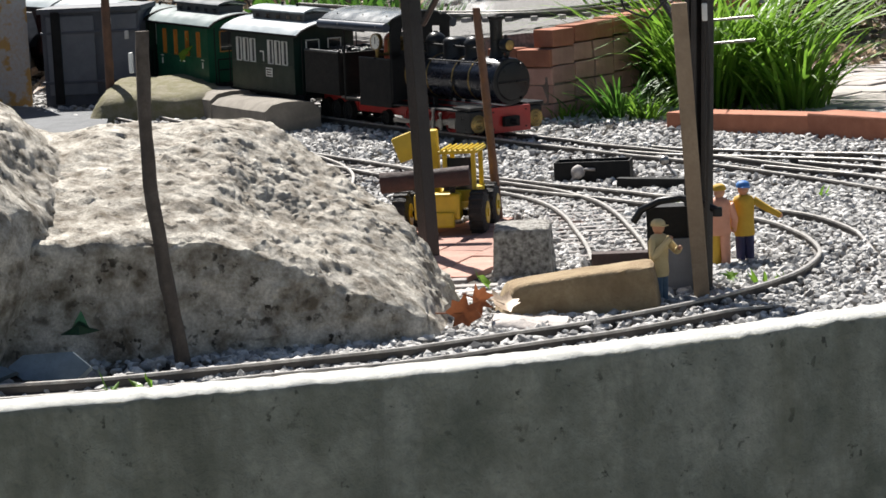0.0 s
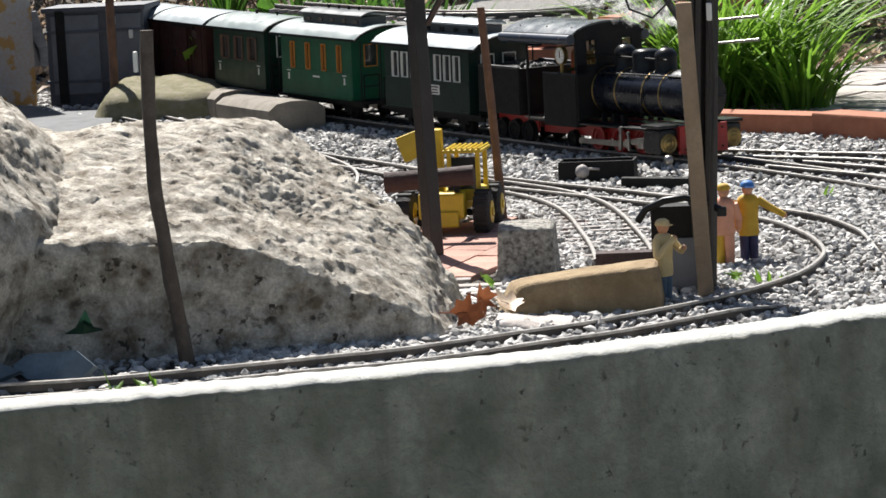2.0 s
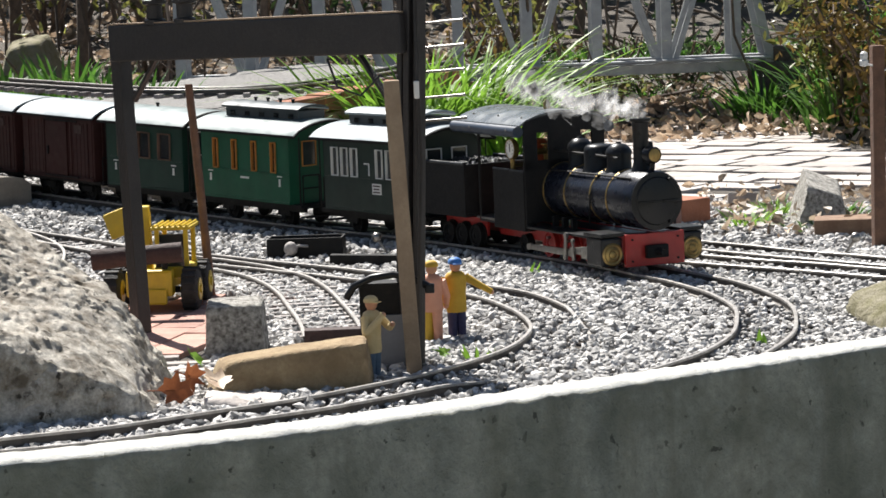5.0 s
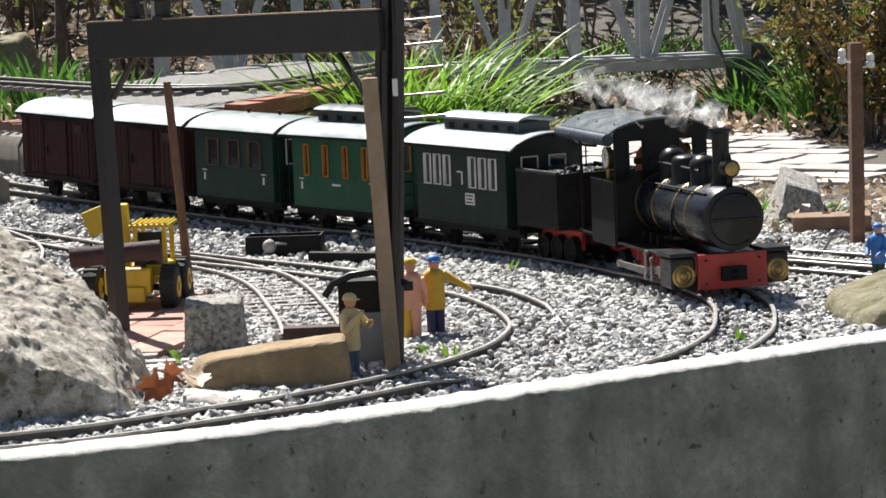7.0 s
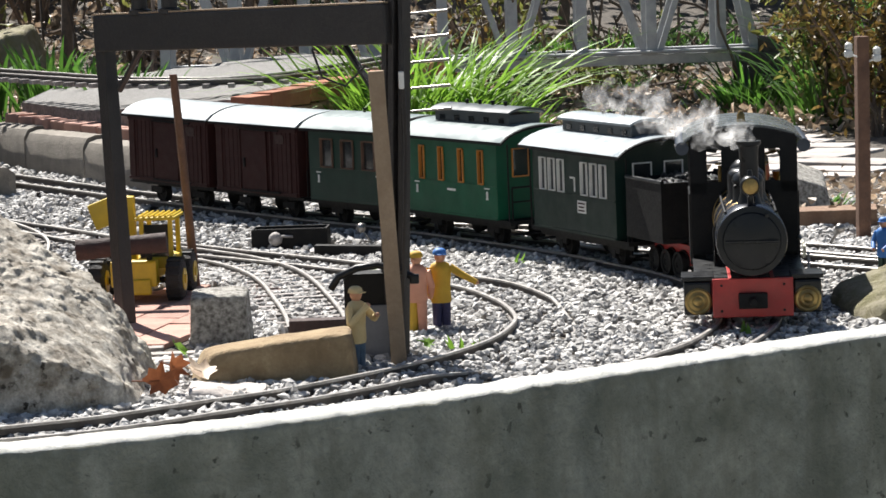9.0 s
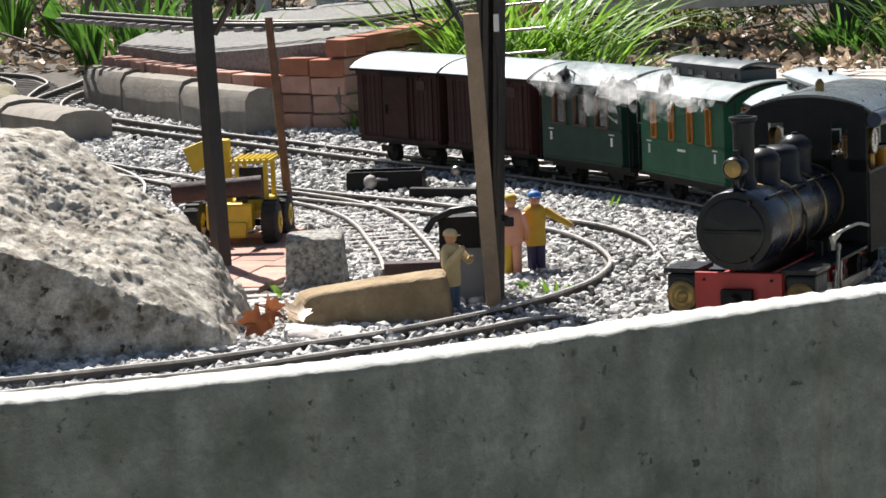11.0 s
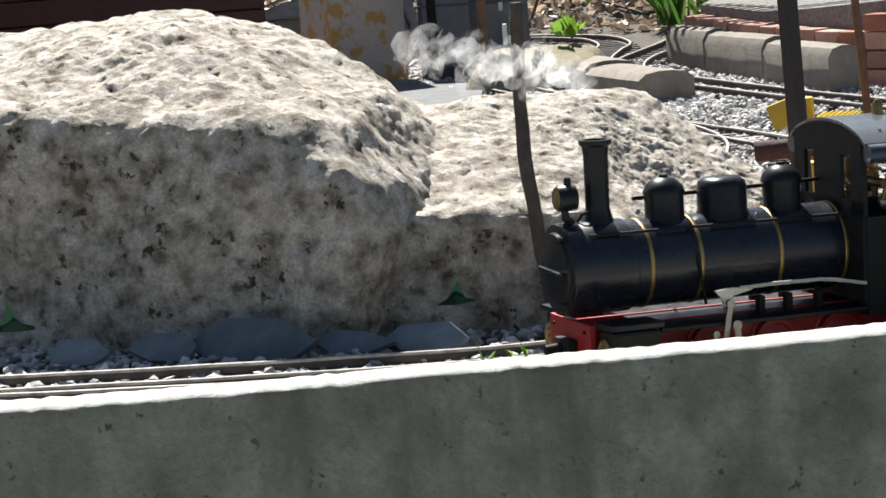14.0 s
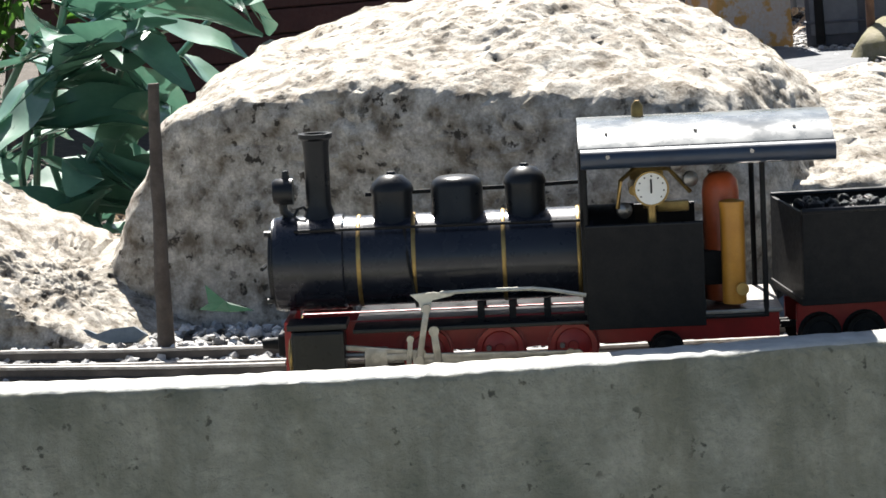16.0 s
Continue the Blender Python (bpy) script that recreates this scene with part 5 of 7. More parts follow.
pole("pole", [(-0.832, 3.76, 0.0), (-0.831, 3.76, 0.21)], 0.0062, 0.0058, "wood_brown", "brown upright pole before the grey crate", "pole", wob=0.1)
bm = bmesh.new()
box(bm, (0, 0, 0.105), (0.0115, 0.006, 0.232), bevel=0.0008)
solid("plank", bm, "wood_pale", pose(-0.0245, 2.070, -0.010, 3, -2.2, 0), "pale raw wooden plank leaning on the gantry post", "plank")
bm = bmesh.new()
box(bm, (0, 0, 0.10), (0.0125, 0.012, 0.21), bevel=0.001)
post = solid("post", bm, "wood_brown", pose(0.430, 2.766, -0.015, 0, 0.6, 8), "square brown wooden post beside the track", "post")
for x, z in ((-0.0150, 0.192), (0.0135, 0.187)):
    bm = bmesh.new()
    lathe(bm, [(0.0018, -0.007), (0.0042, -0.006), (0.0044, -0.001), (0.0030, 0.0), (0.0040, 0.002), (0.0036, 0.006), (0.0015, 0.008)], pose(x, -0.006, z), 14)
    rod(bm, (x, -0.006, z - 0.004), (0.0, -0.004, z - 0.008), 0.0010, seg=6)
    part("insulator", bm, "white_paint", post, "small white porcelain insulator", smooth=40)


# ---------------------------------------------------------------- stones, slabs, small timber
boulder("stone_block", (-0.168, 2.240, 0.008),
        [((-0.193, 2.24, 0), (-1, -0.05, 0.06)), ((-0.143, 2.24, 0), (1, 0, 0.08)), ((-0.168, 2.216, 0), (0.05, -1, 0.10)), ((-0.168, 2.268, 0), (0, 1, 0.1)), ((-0.168, 2.24, 0.0305), (0, -0.05, 1)), ((-0.168, 2.24, -0.015), (0, 0, -1))],
        "stone", "squared grey granite block with a sunlit top", 5, 0.0022, 0.0012, 14.0, 2.0, "stone")
boulder("stone_slab", (-0.112, 2.040, 0.004),
        [((-0.172, 2.04, 0), (-1, -0.2, 0.5)), ((-0.056, 2.04, 0), (1, 0, 0.1)), ((-0.112, 2.014, 0), (0.04, -1, 0.06)), ((-0.112, 2.075, 0), (0, 1, 0.2)), ((-0.105, 2.04, 0.0205), (-0.10, 0, 1)), ((-0.112, 2.04, -0.015), (0, 0, -1))],
        "sandstone", "ochre sandstone slab lying on the gravel", 5, 0.0035, 0.0010, 12.0, 8.0, "stone")
boulder("flat_stone", (-0.148, 1.965, -0.008),
        [((-0.172, 1.965, 0), (-1, 0, 0.3)), ((-0.118, 1.965, 0), (1, 0, 0.4)), ((-0.15, 1.948, 0), (0, -1, 0.3)), ((-0.15, 1.985, 0), (0, 1, 0.3)), ((-0.15, 1.965, -0.001), (0.1, -0.15, 1)), ((-0.15, 1.965, -0.02), (0, 0, -1))],
        "paving", "small flat pale stone by the rails", 4, 0.006, 0.003, 9.0, 4.0, "stone")
boulder("mossy_stone", (-0.755, 3.74, 0.024),
        [((-0.845, 3.74, 0.02), (-1, 0, 0.4)), ((-0.665, 3.74, 0.02), (1, 0, 0.3)), ((-0.755, 3.65, 0.02), (0, -1, 0.3)), ((-0.755, 3.84, 0.02), (0, 1, 0.3)), ((-0.755, 3.74, 0.052), (0.02, -0.1, 1)), ((-0.755, 3.74, -0.02), (0, 0, -1))],
        "moss", "rounded stone covered with greenish moss", 5, 0.006, 0.002, 6.0, 6.0, "stone")
boulder("sandstone_rock", (-1.06, 1.88, 0.01),
        [((-1.25, 1.9, 0), (-1, 0, 0)), ((-0.93, 1.85, 0), (1, -0.1, 0.5)), ((-1.05, 1.805, 0), (0.05, -1, 0.05)), ((-1.05, 2.02, 0), (0, 1, 0.2)), ((-1.05, 1.84, 0.022), (0.50, -0.12, 1)), ((-1.05, 1.9, -0.03), (0, 0, -1))],
        "rock", "layered pale grey rock lying by the rails", 6, 0.010, 0.006, 9.0, 12.0)
boulder("mossy_rock", (0.395, 2.25, 0.0),
        [((0.336, 2.24, 0), (-1, -0.1, 0.2)), ((0.46, 2.24, 0), (1, 0, 0)), ((0.375, 2.185, 0), (0, -1, 0.15)), ((0.375, 2.31, 0), (0, 1, 0.2)), ((0.395, 2.22, 0.024), (-0.35, -0.1, 1)), ((0.375, 2.24, -0.03), (0, 0, -1))],
        "moss", "yellow-green mossy rock on the ballast", 6, 0.006, 0.003, 8.0, 15.0)
boulder("rough_block", (-0.700, 4.93, 0.10),
        [((-0.76, 4.93, 0.1), (-1, -0.1, 0.3)), ((-0.655, 4.93, 0.1), (1, -0.1, 0.35)), ((-0.70, 4.87, 0.1), (0.1, -1, 0.25)), ((-0.70, 5.0, 0.1), (0, 1, 0.2)), ((-0.70, 4.93, 0.162), (-0.15, -0.1, 1)), ((-0.70, 4.93, 0.02), (0, 0, -1))],
        "moss", "squared mossy stone block standing in the flower bed", 5, 0.005, 0.002, 14.0, 31.0, "stone")
boulder("angular_stone", (0.405, 3.02, 0.008),
        [((0.378, 3.02, 0), (-1, 0, 0.3)), ((0.436, 3.02, 0), (1, -0.1, 0.2)), ((0.405, 2.985, 0), (0.5, -1, 0.2)), ((0.405, 3.08, 0), (0, 1, 0.2)), ((0.405, 3.02, 0.036), (0.45, -0.2, 1)), ((0.405, 3.02, -0.02), (0, 0, -1))],
        "stone", "angular grey building stone at the path edge", 4, 0.003, 0.0012, 16.0, 21.0, "stone")


def loose_brick(m, size, mat, label):
    bm = bmesh.new()
    box(bm, (0, 0, size[2] / 2), size, bevel=0.0015)
    for v in bm.verts:
        v.co += Vector([0.0012 * noise.noise(v.co * 40 + Vector((k, 0, m[0][3] * 9))) for k in (0, 7, 13)])
    return solid("loose_brick", bm, mat, m, label, "brick", "loose bricks")


loose_brick(pose(0.425, 2.90, -0.012, 0, 0, -8), (0.080, 0.05, 0.020), "mortar_brick", "single red brick lying at the path edge")
loose_brick(pose(0.335, 3.09, -0.012, 2, -10, 20), (0.030, 0.06, 0.014), "paving", "pale broken paving piece")
loose_brick(pose(0.33, 3.00, -0.012, 0, 0, 10), (0.065, 0.04, 0.006), "paving", "flat pale broken paving piece")
loose_brick(pose(0.345, 3.22, -0.010, -14, 0, -5), (0.034, 0.075, 0.012), "paving", "pale stone slab tilted on the soil")
bm = bmesh.new()
box(bm, (0, 0, 0.019), (0.022, 0.008, 0.040), bevel=0.002)
slot = solid("slotted_tile", bm, "brick", pose(0.249, 3.048, -0.012, -4, 0, -10), "small upright pink clay tile with slots", "tile")
for dx in (-0.004, 0.004):
    bm = bmesh.new()
    box(bm, (dx, -0.0046, 0.016), (0.0028, 0.001, 0.022))
    part("slot", bm, "wood_dark", slot)


def slate(m, size, seed):
    bm = bmesh.new()
    rnd = random.Random(seed)
    n = 6
    ring = [(math.cos(2 * math.pi * i / n) * size[0] / 2 * rnd.uniform(0.75, 1.15), math.sin(2 * math.pi * i / n) * size[1] / 2 * rnd.uniform(0.75, 1.15)) for i in range(n)]
    a = [bm.verts.new((x, y, 0)) for x, y in ring]
    b = [bm.verts.new((x * 0.97, y * 0.97, size[2])) for x, y in ring]
    bm.faces.new(a[::-1])
    bm.faces.new(b)
    for i in range(n):
        bm.faces.new((a[i], a[(i + 1) % n], b[(i + 1) % n], b[i]))
    return solid("slate_piece", bm, "slate", m, "thin blue-grey slate piece leaning on the boulder", "slate", "slate pieces")


for i, (x, y, z, sx, sy, rx, rz) in enumerate(((-0.575, 1.806, 0.002, 0.090, 0.046, 62, -4), (-0.635, 1.803, 0.000, 0.055, 0.030, 50, 5), (-0.505, 1.812, -0.002, 0.055, 0.022, 55, -6), (-0.455, 1.812, 0.0, 0.075, 0.026, 58, -8),
                                               (-0.440, 1.812, -0.004, 0.026, 0.018, 52, -14), (-0.70, 1.802, -0.002, 0.05, 0.024, 55, 3), (-0.80, 1.802, -0.003, 0.045, 0.02, 50, 3), (-1.0, 1.79, -0.002, 0.06, 0.014, 70, 0), (-0.955, 1.788, -0.002, 0.045, 0.014, 70, 6))):
    slate(pose(x, y, z, rx, 0, rz), (sx, sy, 0.004), i)
bm = bmesh.new()
rim = [(-0.20, 0.34), (0.05, 0.10), (0.105, -0.18), (-0.04, -0.16), (-0.26, 0.10)]
low = [bm.verts.new((x, y, -0.003)) for x, y in rim]
top = [bm.verts.new((x * 0.98, y * 0.98, 0.009)) for x, y in rim]
bm.faces.new(low)
bm.faces.new(top[::-1])
for k in range(5):
    bm.faces.new((low[k], top[k], top[(k + 1) % 5], low[(k + 1) % 5]))
bmesh.ops.recalc_face_normals(bm, faces=bm.faces)
solid("slate_slab", bm, "slab", pose(-0.880, 3.64, 0.003, 0.8, 0, 0), "large flat grey slate slab", "slab")
bm = bmesh.new()
box(bm, (0, 0, 0), (0.0475, 0.016, 0.018), bevel=0.001)
solid("timber_stop", bm, "wood_dark", pose(-0.0885, 2.219, -0.001, 0, 0, 0), "dark brown timber block at the end of the siding", "timber")
bm = bmesh.new()
box(bm, (0, 0, 0), (0.080, 0.012, 0.013), bevel=0.0008)
solid("timber", bm, "black_matt", pose(-0.073, 2.79, -0.005, 0, 1.5, -10), "black timber baulk lying on the gravel", "timber")
for i, (x, y, w, rz) in enumerate(((-0.225, 2.155, 0.085, 3), (-0.232, 2.128, 0.075, 4), (-0.150, 2.118, 0.11, 1), (-0.235, 2.19, 0.05, 2))):
    bm = bmesh.new()
    box(bm, (0, 0, 0), (w, 0.013, 0.006), bevel=0.0008)
    solid("lath", bm, "paving" if i != 3 else "sleeper_sunlit", pose(x, y, -0.008, 0, 0, rz), "pale weathered flat lath on the ground", "lath", "laths")


def trough():
    t = thing("trough", pose(-0.140, 2.885, -0.011, 0, 0, -4), "black open plastic trough sunk in gravel", "trough")
    bm = bmesh.new()
    for y in (-0.016, 0.016):
        box(bm, (0, y, 0.0115), (0.078, 0.002, 0.023), bevel=0.0005)
    for x in (-0.038, 0.038):
        box(bm, (x, 0, 0.0115), (0.002, 0.030, 0.023), bevel=0.0005)
    box(bm, (0, 0, 0.004), (0.074, 0.030, 0.004))
    part("tub", bm, "black_matt", t)
    bm = bmesh.new()
    bmesh.ops.create_icosphere(bm, subdivisions=2, radius=0.0075, matrix=pose(-0.014, -0.019, 0.013))
    tube(bm, [(-0.022, -0.022, 0.003), (-0.016, -0.021, 0.010), (-0.006, -0.020, 0.016), (0.004, -0.019, 0.015)], 0.0016, 6)
    part("valve", bm, "sleeper_sunlit", t, "small weathered valve on the rim", smooth=60)


trough()


def lever(m, label):
    t = thing("point_lever", m, label, "lever", "point levers")
    bm = bmesh.new()
    box(bm, (0, 0, 0.003), (0.030, 0.012, 0.006), bevel=0.001)
    part("base", bm, "black_matt", t)
    bm = bmesh.new()
    rod(bm, (0.0, 0, 0.004), (0.012, 0, 0.020), 0.0014, seg=8)
    bmesh.ops.create_icosphere(bm, subdivisions=2, radius=0.0052, matrix=pose(0.013, 0, 0.022))
    part("handle", bm, "steel", t, "bright ball handle", smooth=60)
    bm = bmesh.new()
    rod(bm, (-0.05, 0.0, 0.003), (0.0, 0, 0.004), 0.0012, seg=6)
    part("link_rod", bm, "steel", t)


lever(pose(0.385, 2.70, -0.012, 0, 0, -30), "black point lever with a bright ball handle")
lever(pose(-0.150, 3.30, -0.012, 0, 0, -35), "dark point lever beside the main line")
lever(pose(-0.055, 2.865, -0.012, 0, 0, 160), "small pale point lever in the gravel")


# ---------------------------------------------------------------- grey box with a bent pipe
def hopper():
    t = thing("hopper_box", pose(-0.042, 2.112, -0.012), "grey and black sheet metal box with a bent pipe over it", "box")
    bm = bmesh.new()
    box(bm, (0, 0.008, 0.034), (0.045, 0.022, 0.068), bevel=0.001)
    part("body", bm, "black_matt", t)
    bm = bmesh.new()
    box(bm, (0.002, -0.0045, 0.0225), (0.037, 0.002, 0.043), bevel=0.0005)
    part("panel", bm, "crate_grey", t, "plain blue-grey front panel")
    bm = bmesh.new()
    tube(bm, [(-0.032, -0.008, 0.058), (-0.026, -0.010, 0.067), (-0.012, -0.012, 0.0735), (0.004, -0.014, 0.0755), (0.018, -0.016, 0.072), (0.030, -0.018, 0.066)], 0.0028, 8)
    box(bm, (0.031, -0.018, 0.0645), (0.007, 0.006, 0.007), bevel=0.001)
    part("pipe", bm, "black_paint", t, "bent black pipe with a lit top", smooth=60)
    bm = bmesh.new()
    box(bm, (0, 0, -0.001), (0.056, 0.034, 0.004), bevel=0.0006)
    part("base", bm, "paving", t)


hopper()


# ---------------------------------------------------------------- model figures, each one plain mesh
def figure(m, label, height, coat, legs, cap, arms, skin="skin", long_coat=0.46, legs2=None):
    """coat, legs, cap: materials; arms: for each arm the elbow and the wrist, in parts of the height."""
    me = bpy.data.meshes.new("figurine")
    bm = bmesh.new()
    mats = [coat, legs, cap, skin, legs2 or legs]
    def add(k, fn):
        before = set(bm.faces)
        fn()
        for f in bm.faces:
            if f not in before:
                f.material_index = k
    for i, sx in enumerate((-1, 1)):
        add(1 if i == 0 else 4, lambda: (rod(bm, (sx * 0.055, 0, 0.03), (sx * 0.050, 0, 0.50), 0.050, 0.068, 10), box(bm, (sx * 0.058, -0.03, 0.022), (0.075, 0.14, 0.045), bevel=0.012)))
    add(0, lambda: lathe(bm, [(0.115, long_coat - 0.10), (0.125, long_coat - 0.06), (0.118, 0.55), (0.128, 0.68), (0.135, 0.76), (0.105, 0.815), (0.05, 0.84)], Matrix.Diagonal((1, 0.72, 1, 1)), 16))
    for sx, (elbow, wrist) in zip((-1, 1), arms):
        sh = Vector((sx * 0.118, 0, 0.765))
        add(0, lambda: (rod(bm, sh, elbow, 0.050, 0.042, 8), rod(bm, elbow, wrist, 0.042, 0.034, 8), bmesh.ops.create_icosphere(bm, subdivisions=1, radius=0.043, matrix=Matrix.Translation(elbow))))
        add(3, lambda: bmesh.ops.create_icosphere(bm, subdivisions=1, radius=0.033, matrix=Matrix.Translation(wrist)))
    add(3, lambda: (rod(bm, (0, 0, 0.80), (0, 0, 0.87), 0.045, seg=10), bmesh.ops.create_icosphere(bm, subdivisions=2, radius=0.072, matrix=pose(0, -0.004, 0.905) @ Matrix.Diagonal((0.92, 1, 1.1, 1)))))
    add(2, lambda: (lathe(bm, [(0.083, 0.925), (0.083, 0.945), (0.072, 0.975), (0.04, 0.997), (0.01, 1.0)], None, 16), box(bm, (0, -0.075, 0.928), (0.10, 0.07, 0.012), bevel=0.004)))
    bmesh.ops.scale(bm, vec=(height, height, height), verts=bm.verts)
    bmesh.ops.recalc_face_normals(bm, faces=bm.faces)
    bm.to_mesh(me)
    bm.free()
    for k in mats:
        me.materials.append(M[k])
    me.shade_smooth()
    me.set_sharp_from_angle(angle=radians(50))
    ob = new("figurine", me)
    ob.matrix_basis = m
    return tagged(ob, label, "figurine", "model figures")


figure(pose(-0.0545, 2.054, -0.012, 0, 0, 55), "small model figure in a cream coat and blue trousers", 0.0660, "cream", "denim", "cream",
       (((-0.20, -0.06, 0.60), (-0.05, -0.20, 0.80)), ((0.20, -0.10, 0.62), (0.06, -0.24, 0.68))))
figure(pose(-0.0100, 2.238, -0.012, 0, 0, 165), "model figure in pink coat and yellow helmet, arm raised", 0.0690, "pink", "pink", "mustard",
       (((-0.16, -0.05, 0.58), (-0.12, -0.14, 0.44)), ((0.22, 0.0, 0.86), (0.28, -0.04, 1.04))), long_coat=0.50, legs2="mustard")
figure(pose(0.0090, 2.252, -0.012, 0, 0, 15), "model figure in yellow coat and blue cap, arm outstretched", 0.0690, "mustard", "navy", "blue",
       (((-0.18, -0.02, 0.60), (-0.15, -0.10, 0.46)), ((0.24, -0.06, 0.68), (0.40, -0.12, 0.58))))
figure(pose(0.402, 2.470, -0.012, 0, 0, -40), "small model figure in blue overalls beside the track", 0.0560, "blue", "ivy", "blue",
       (((-0.18, -0.02, 0.60), (-0.10, -0.16, 0.50)), ((0.18, -0.06, 0.60), (0.10, -0.2, 0.50))))


# ---------------------------------------------------------------- yellow loader
def loader():
    L = thing("wheel_loader", pose(-0.258, 2.530, -0.010, 0, 0, -95), "yellow toy wheel loader carrying a dark log", "loader")
    bm = bmesh.new()                                 # x is forward
    box(bm, (-0.008, 0, 0.026), (0.078, 0.034, 0.016), bevel=0.002)
    box(bm, (0.036, 0, 0.027), (0.016, 0.042, 0.024), bevel=0.003)
    box(bm, (0.045, 0, 0.0155), (0.006, 0.032, 0.014), bevel=0.002)
    part("chassis", bm, "yellow", L)
    for x in (-0.030, 0.026):
        for sg in (-1, 1):
            bm = bmesh.new()
            lathe(bm, [(0.010, -0.0075), (0.0165, -0.007), (0.0192, -0.005), (0.0195, 0.0), (0.0192, 0.005), (0.0165, 0.007), (0.010, 0.0075)], pose(0, 0, 0, 90, 0, 0), 24)
            for i in range(16):
                a = 2 * math.pi * i / 16
                box(bm, (0.0193, 0, 0), (0.0022, 0.013, 0.0030), Matrix.Rotation(a, 4, "Y"))
            ty = part("wheel", bm, "tyre", L, "chunky black tyre", smooth=40, at=pose(x, sg * 0.035, 0.0195, 0, 12 * x, 0))
            bm = bmesh.new()
            lathe(bm, [(0.0100, -0.0082), (0.0100, 0.0082)], pose(0, 0, 0, 90, 0, 0), 16)
            lathe(bm, [(0.0040, -0.0095), (0.0040, 0.0095)], pose(0, 0, 0, 90, 0, 0), 12)
            part("hub", bm, "yellow", ty, "yellow wheel hub", smooth=40)
    bm = bmesh.new()
    rod(bm, (0.026, -0.036, 0.0195), (0.026, 0.036, 0.0195), 0.003, seg=8)
    rod(bm, (-0.030, -0.036, 0.0195), (-0.030, 0.036, 0.0195), 0.003, seg=8)
    part("axle", bm, "black_matt", L)
    bm = bmesh.new()                                 # cab on the side
    for x in (-0.022, 0.016):
        for y in (0.004, 0.030):
            box(bm, (x, y, 0.053), (0.0040, 0.0040, 0.040), bevel=0.0006)
    box(bm, (-0.003, 0.017, 0.034), (0.046, 0.032, 0.010), bevel=0.001)
    cab = part("cab", bm, "yellow", L, "yellow cab frame")
    bm = bmesh.new()
    box(bm, (-0.003, 0.017, 0.0735), (0.050, 0.036, 0.003), bevel=0.001)
    for i in range(7):
        rod(bm, (-0.028, 0.002 + i * 0.005, 0.0755), (0.022, 0.002 + i * 0.005, 0.0755), 0.0013, seg=6)
    part("cab_roof", bm, "yellow", cab, "ribbed yellow cab roof", smooth=40)
    bm = bmesh.new()
    box(bm, (0.0155, 0.017, 0.053), (0.0008, 0.022, 0.030))
    part("pane", bm, "pane", cab)
    bm = bmesh.new()
    box(bm, (-0.008, 0.017, 0.044), (0.012, 0.014, 0.012), bevel=0.002)
    part("seat", bm, "black_matt", cab)
    bm = bmesh.new()                                 # boom, folded up
    box(bm, (-0.010, -0.012, 0.062), (0.010, 0.014, 0.060), pose(0, 0, 0, 0, 4, 0), bevel=0.002)
    box(bm, (-0.016, -0.004, 0.084), (0.010, 0.030, 0.024), pose(0, 0, 0, 20, 0, 0), bevel=0.002)
    rod(bm, (-0.004, -0.012, 0.040), (-0.006, -0.012, 0.080), 0.0024, seg=8)
    part("boom", bm, "yellow", L, "folded yellow loader boom", smooth=40)
    bm = bmesh.new()
    for y in (-0.014, 0.014):
        box(bm, (0.052, y, 0.046), (0.030, 0.005, 0.004), bevel=0.0008)
        box(bm, (0.038, y, 0.050), (0.004, 0.005, 0.022), bevel=0.0008)
    part("fork", bm, "black_matt", L, "black lifting fork")


loader()
bm = bmesh.new()
for j, (ax, az) in enumerate(((-0.307, 0.0440), (-0.2675, 0.0462))):
    made = rod(bm, (ax, 2.455, az), (ax + 0.0395, 2.455, az + 0.0022), 0.0092 - 0.0003 * j, 0.0089 - 0.0003 * j, 14)
bmesh.ops.remove_doubles(bm, verts=bm.verts, dist=0.0002)
for v in bm.verts:
    v.co.z += 0.0012 * noise.noise(v.co * 170)
for x, r in ((-0.287, 0.006), (-0.245, 0.007)):
    rod(bm, (x, 2.455, 0.050), (x - 0.002, 2.455, 0.0565), 0.0016, 0.0010, 6)
solid("log", bm, "wood_dark", Matrix(), "short dark brown log lying on the loader fork", "log", smooth=50)

# ---------------------------------------------------------------- kerbs, brick wall, path, far things
def kerb_row(pts, z0, height, width, label, gap=0.003, mat="kerb"):
    for p, q in zip(pts, pts[1:]):
        a, b = Vector(far(*p)), Vector(far(*q))
        w = (b - a)
        n = w.length - gap
        bm = bmesh.new()
        sec = [(-width / 2, 0), (width / 2, 0), (width / 2, height * 0.78), (width * 0.36, height * 0.95), (width * 0.12, height), (-width * 0.12, height), (-width * 0.36, height * 0.95), (-width / 2, height * 0.78)]
        k = 12
        rings = []
        for i in range(k + 1):
            x = -n / 2 + n * i / k
            rings.append([bm.verts.new((x, y + 0.0006 * noise.noise((x * 12, y * 30, a.x * 9)), h + 0.0008 * noise.noise((x * 14, y * 40, 5 + a.x)))) for y, h in sec])
        for r, s in zip(rings, rings[1:]):
            for i in range(len(sec)):
                bm.faces.new((r[i], r[(i + 1) % len(sec)], s[(i + 1) % len(sec)], s[i]))
        bm.faces.new(rings[0][::-1])
        bm.faces.new(rings[-1])
        mid = (a + b) / 2
        solid("kerb_stone", bm, mat, Matrix.Translation((mid.x, mid.y, z0 + mid.z)) @ Matrix.Rotation(math.atan2(w.y, w.x), 4, "Z"), label, "kerb", "kerb stones", smooth=35)


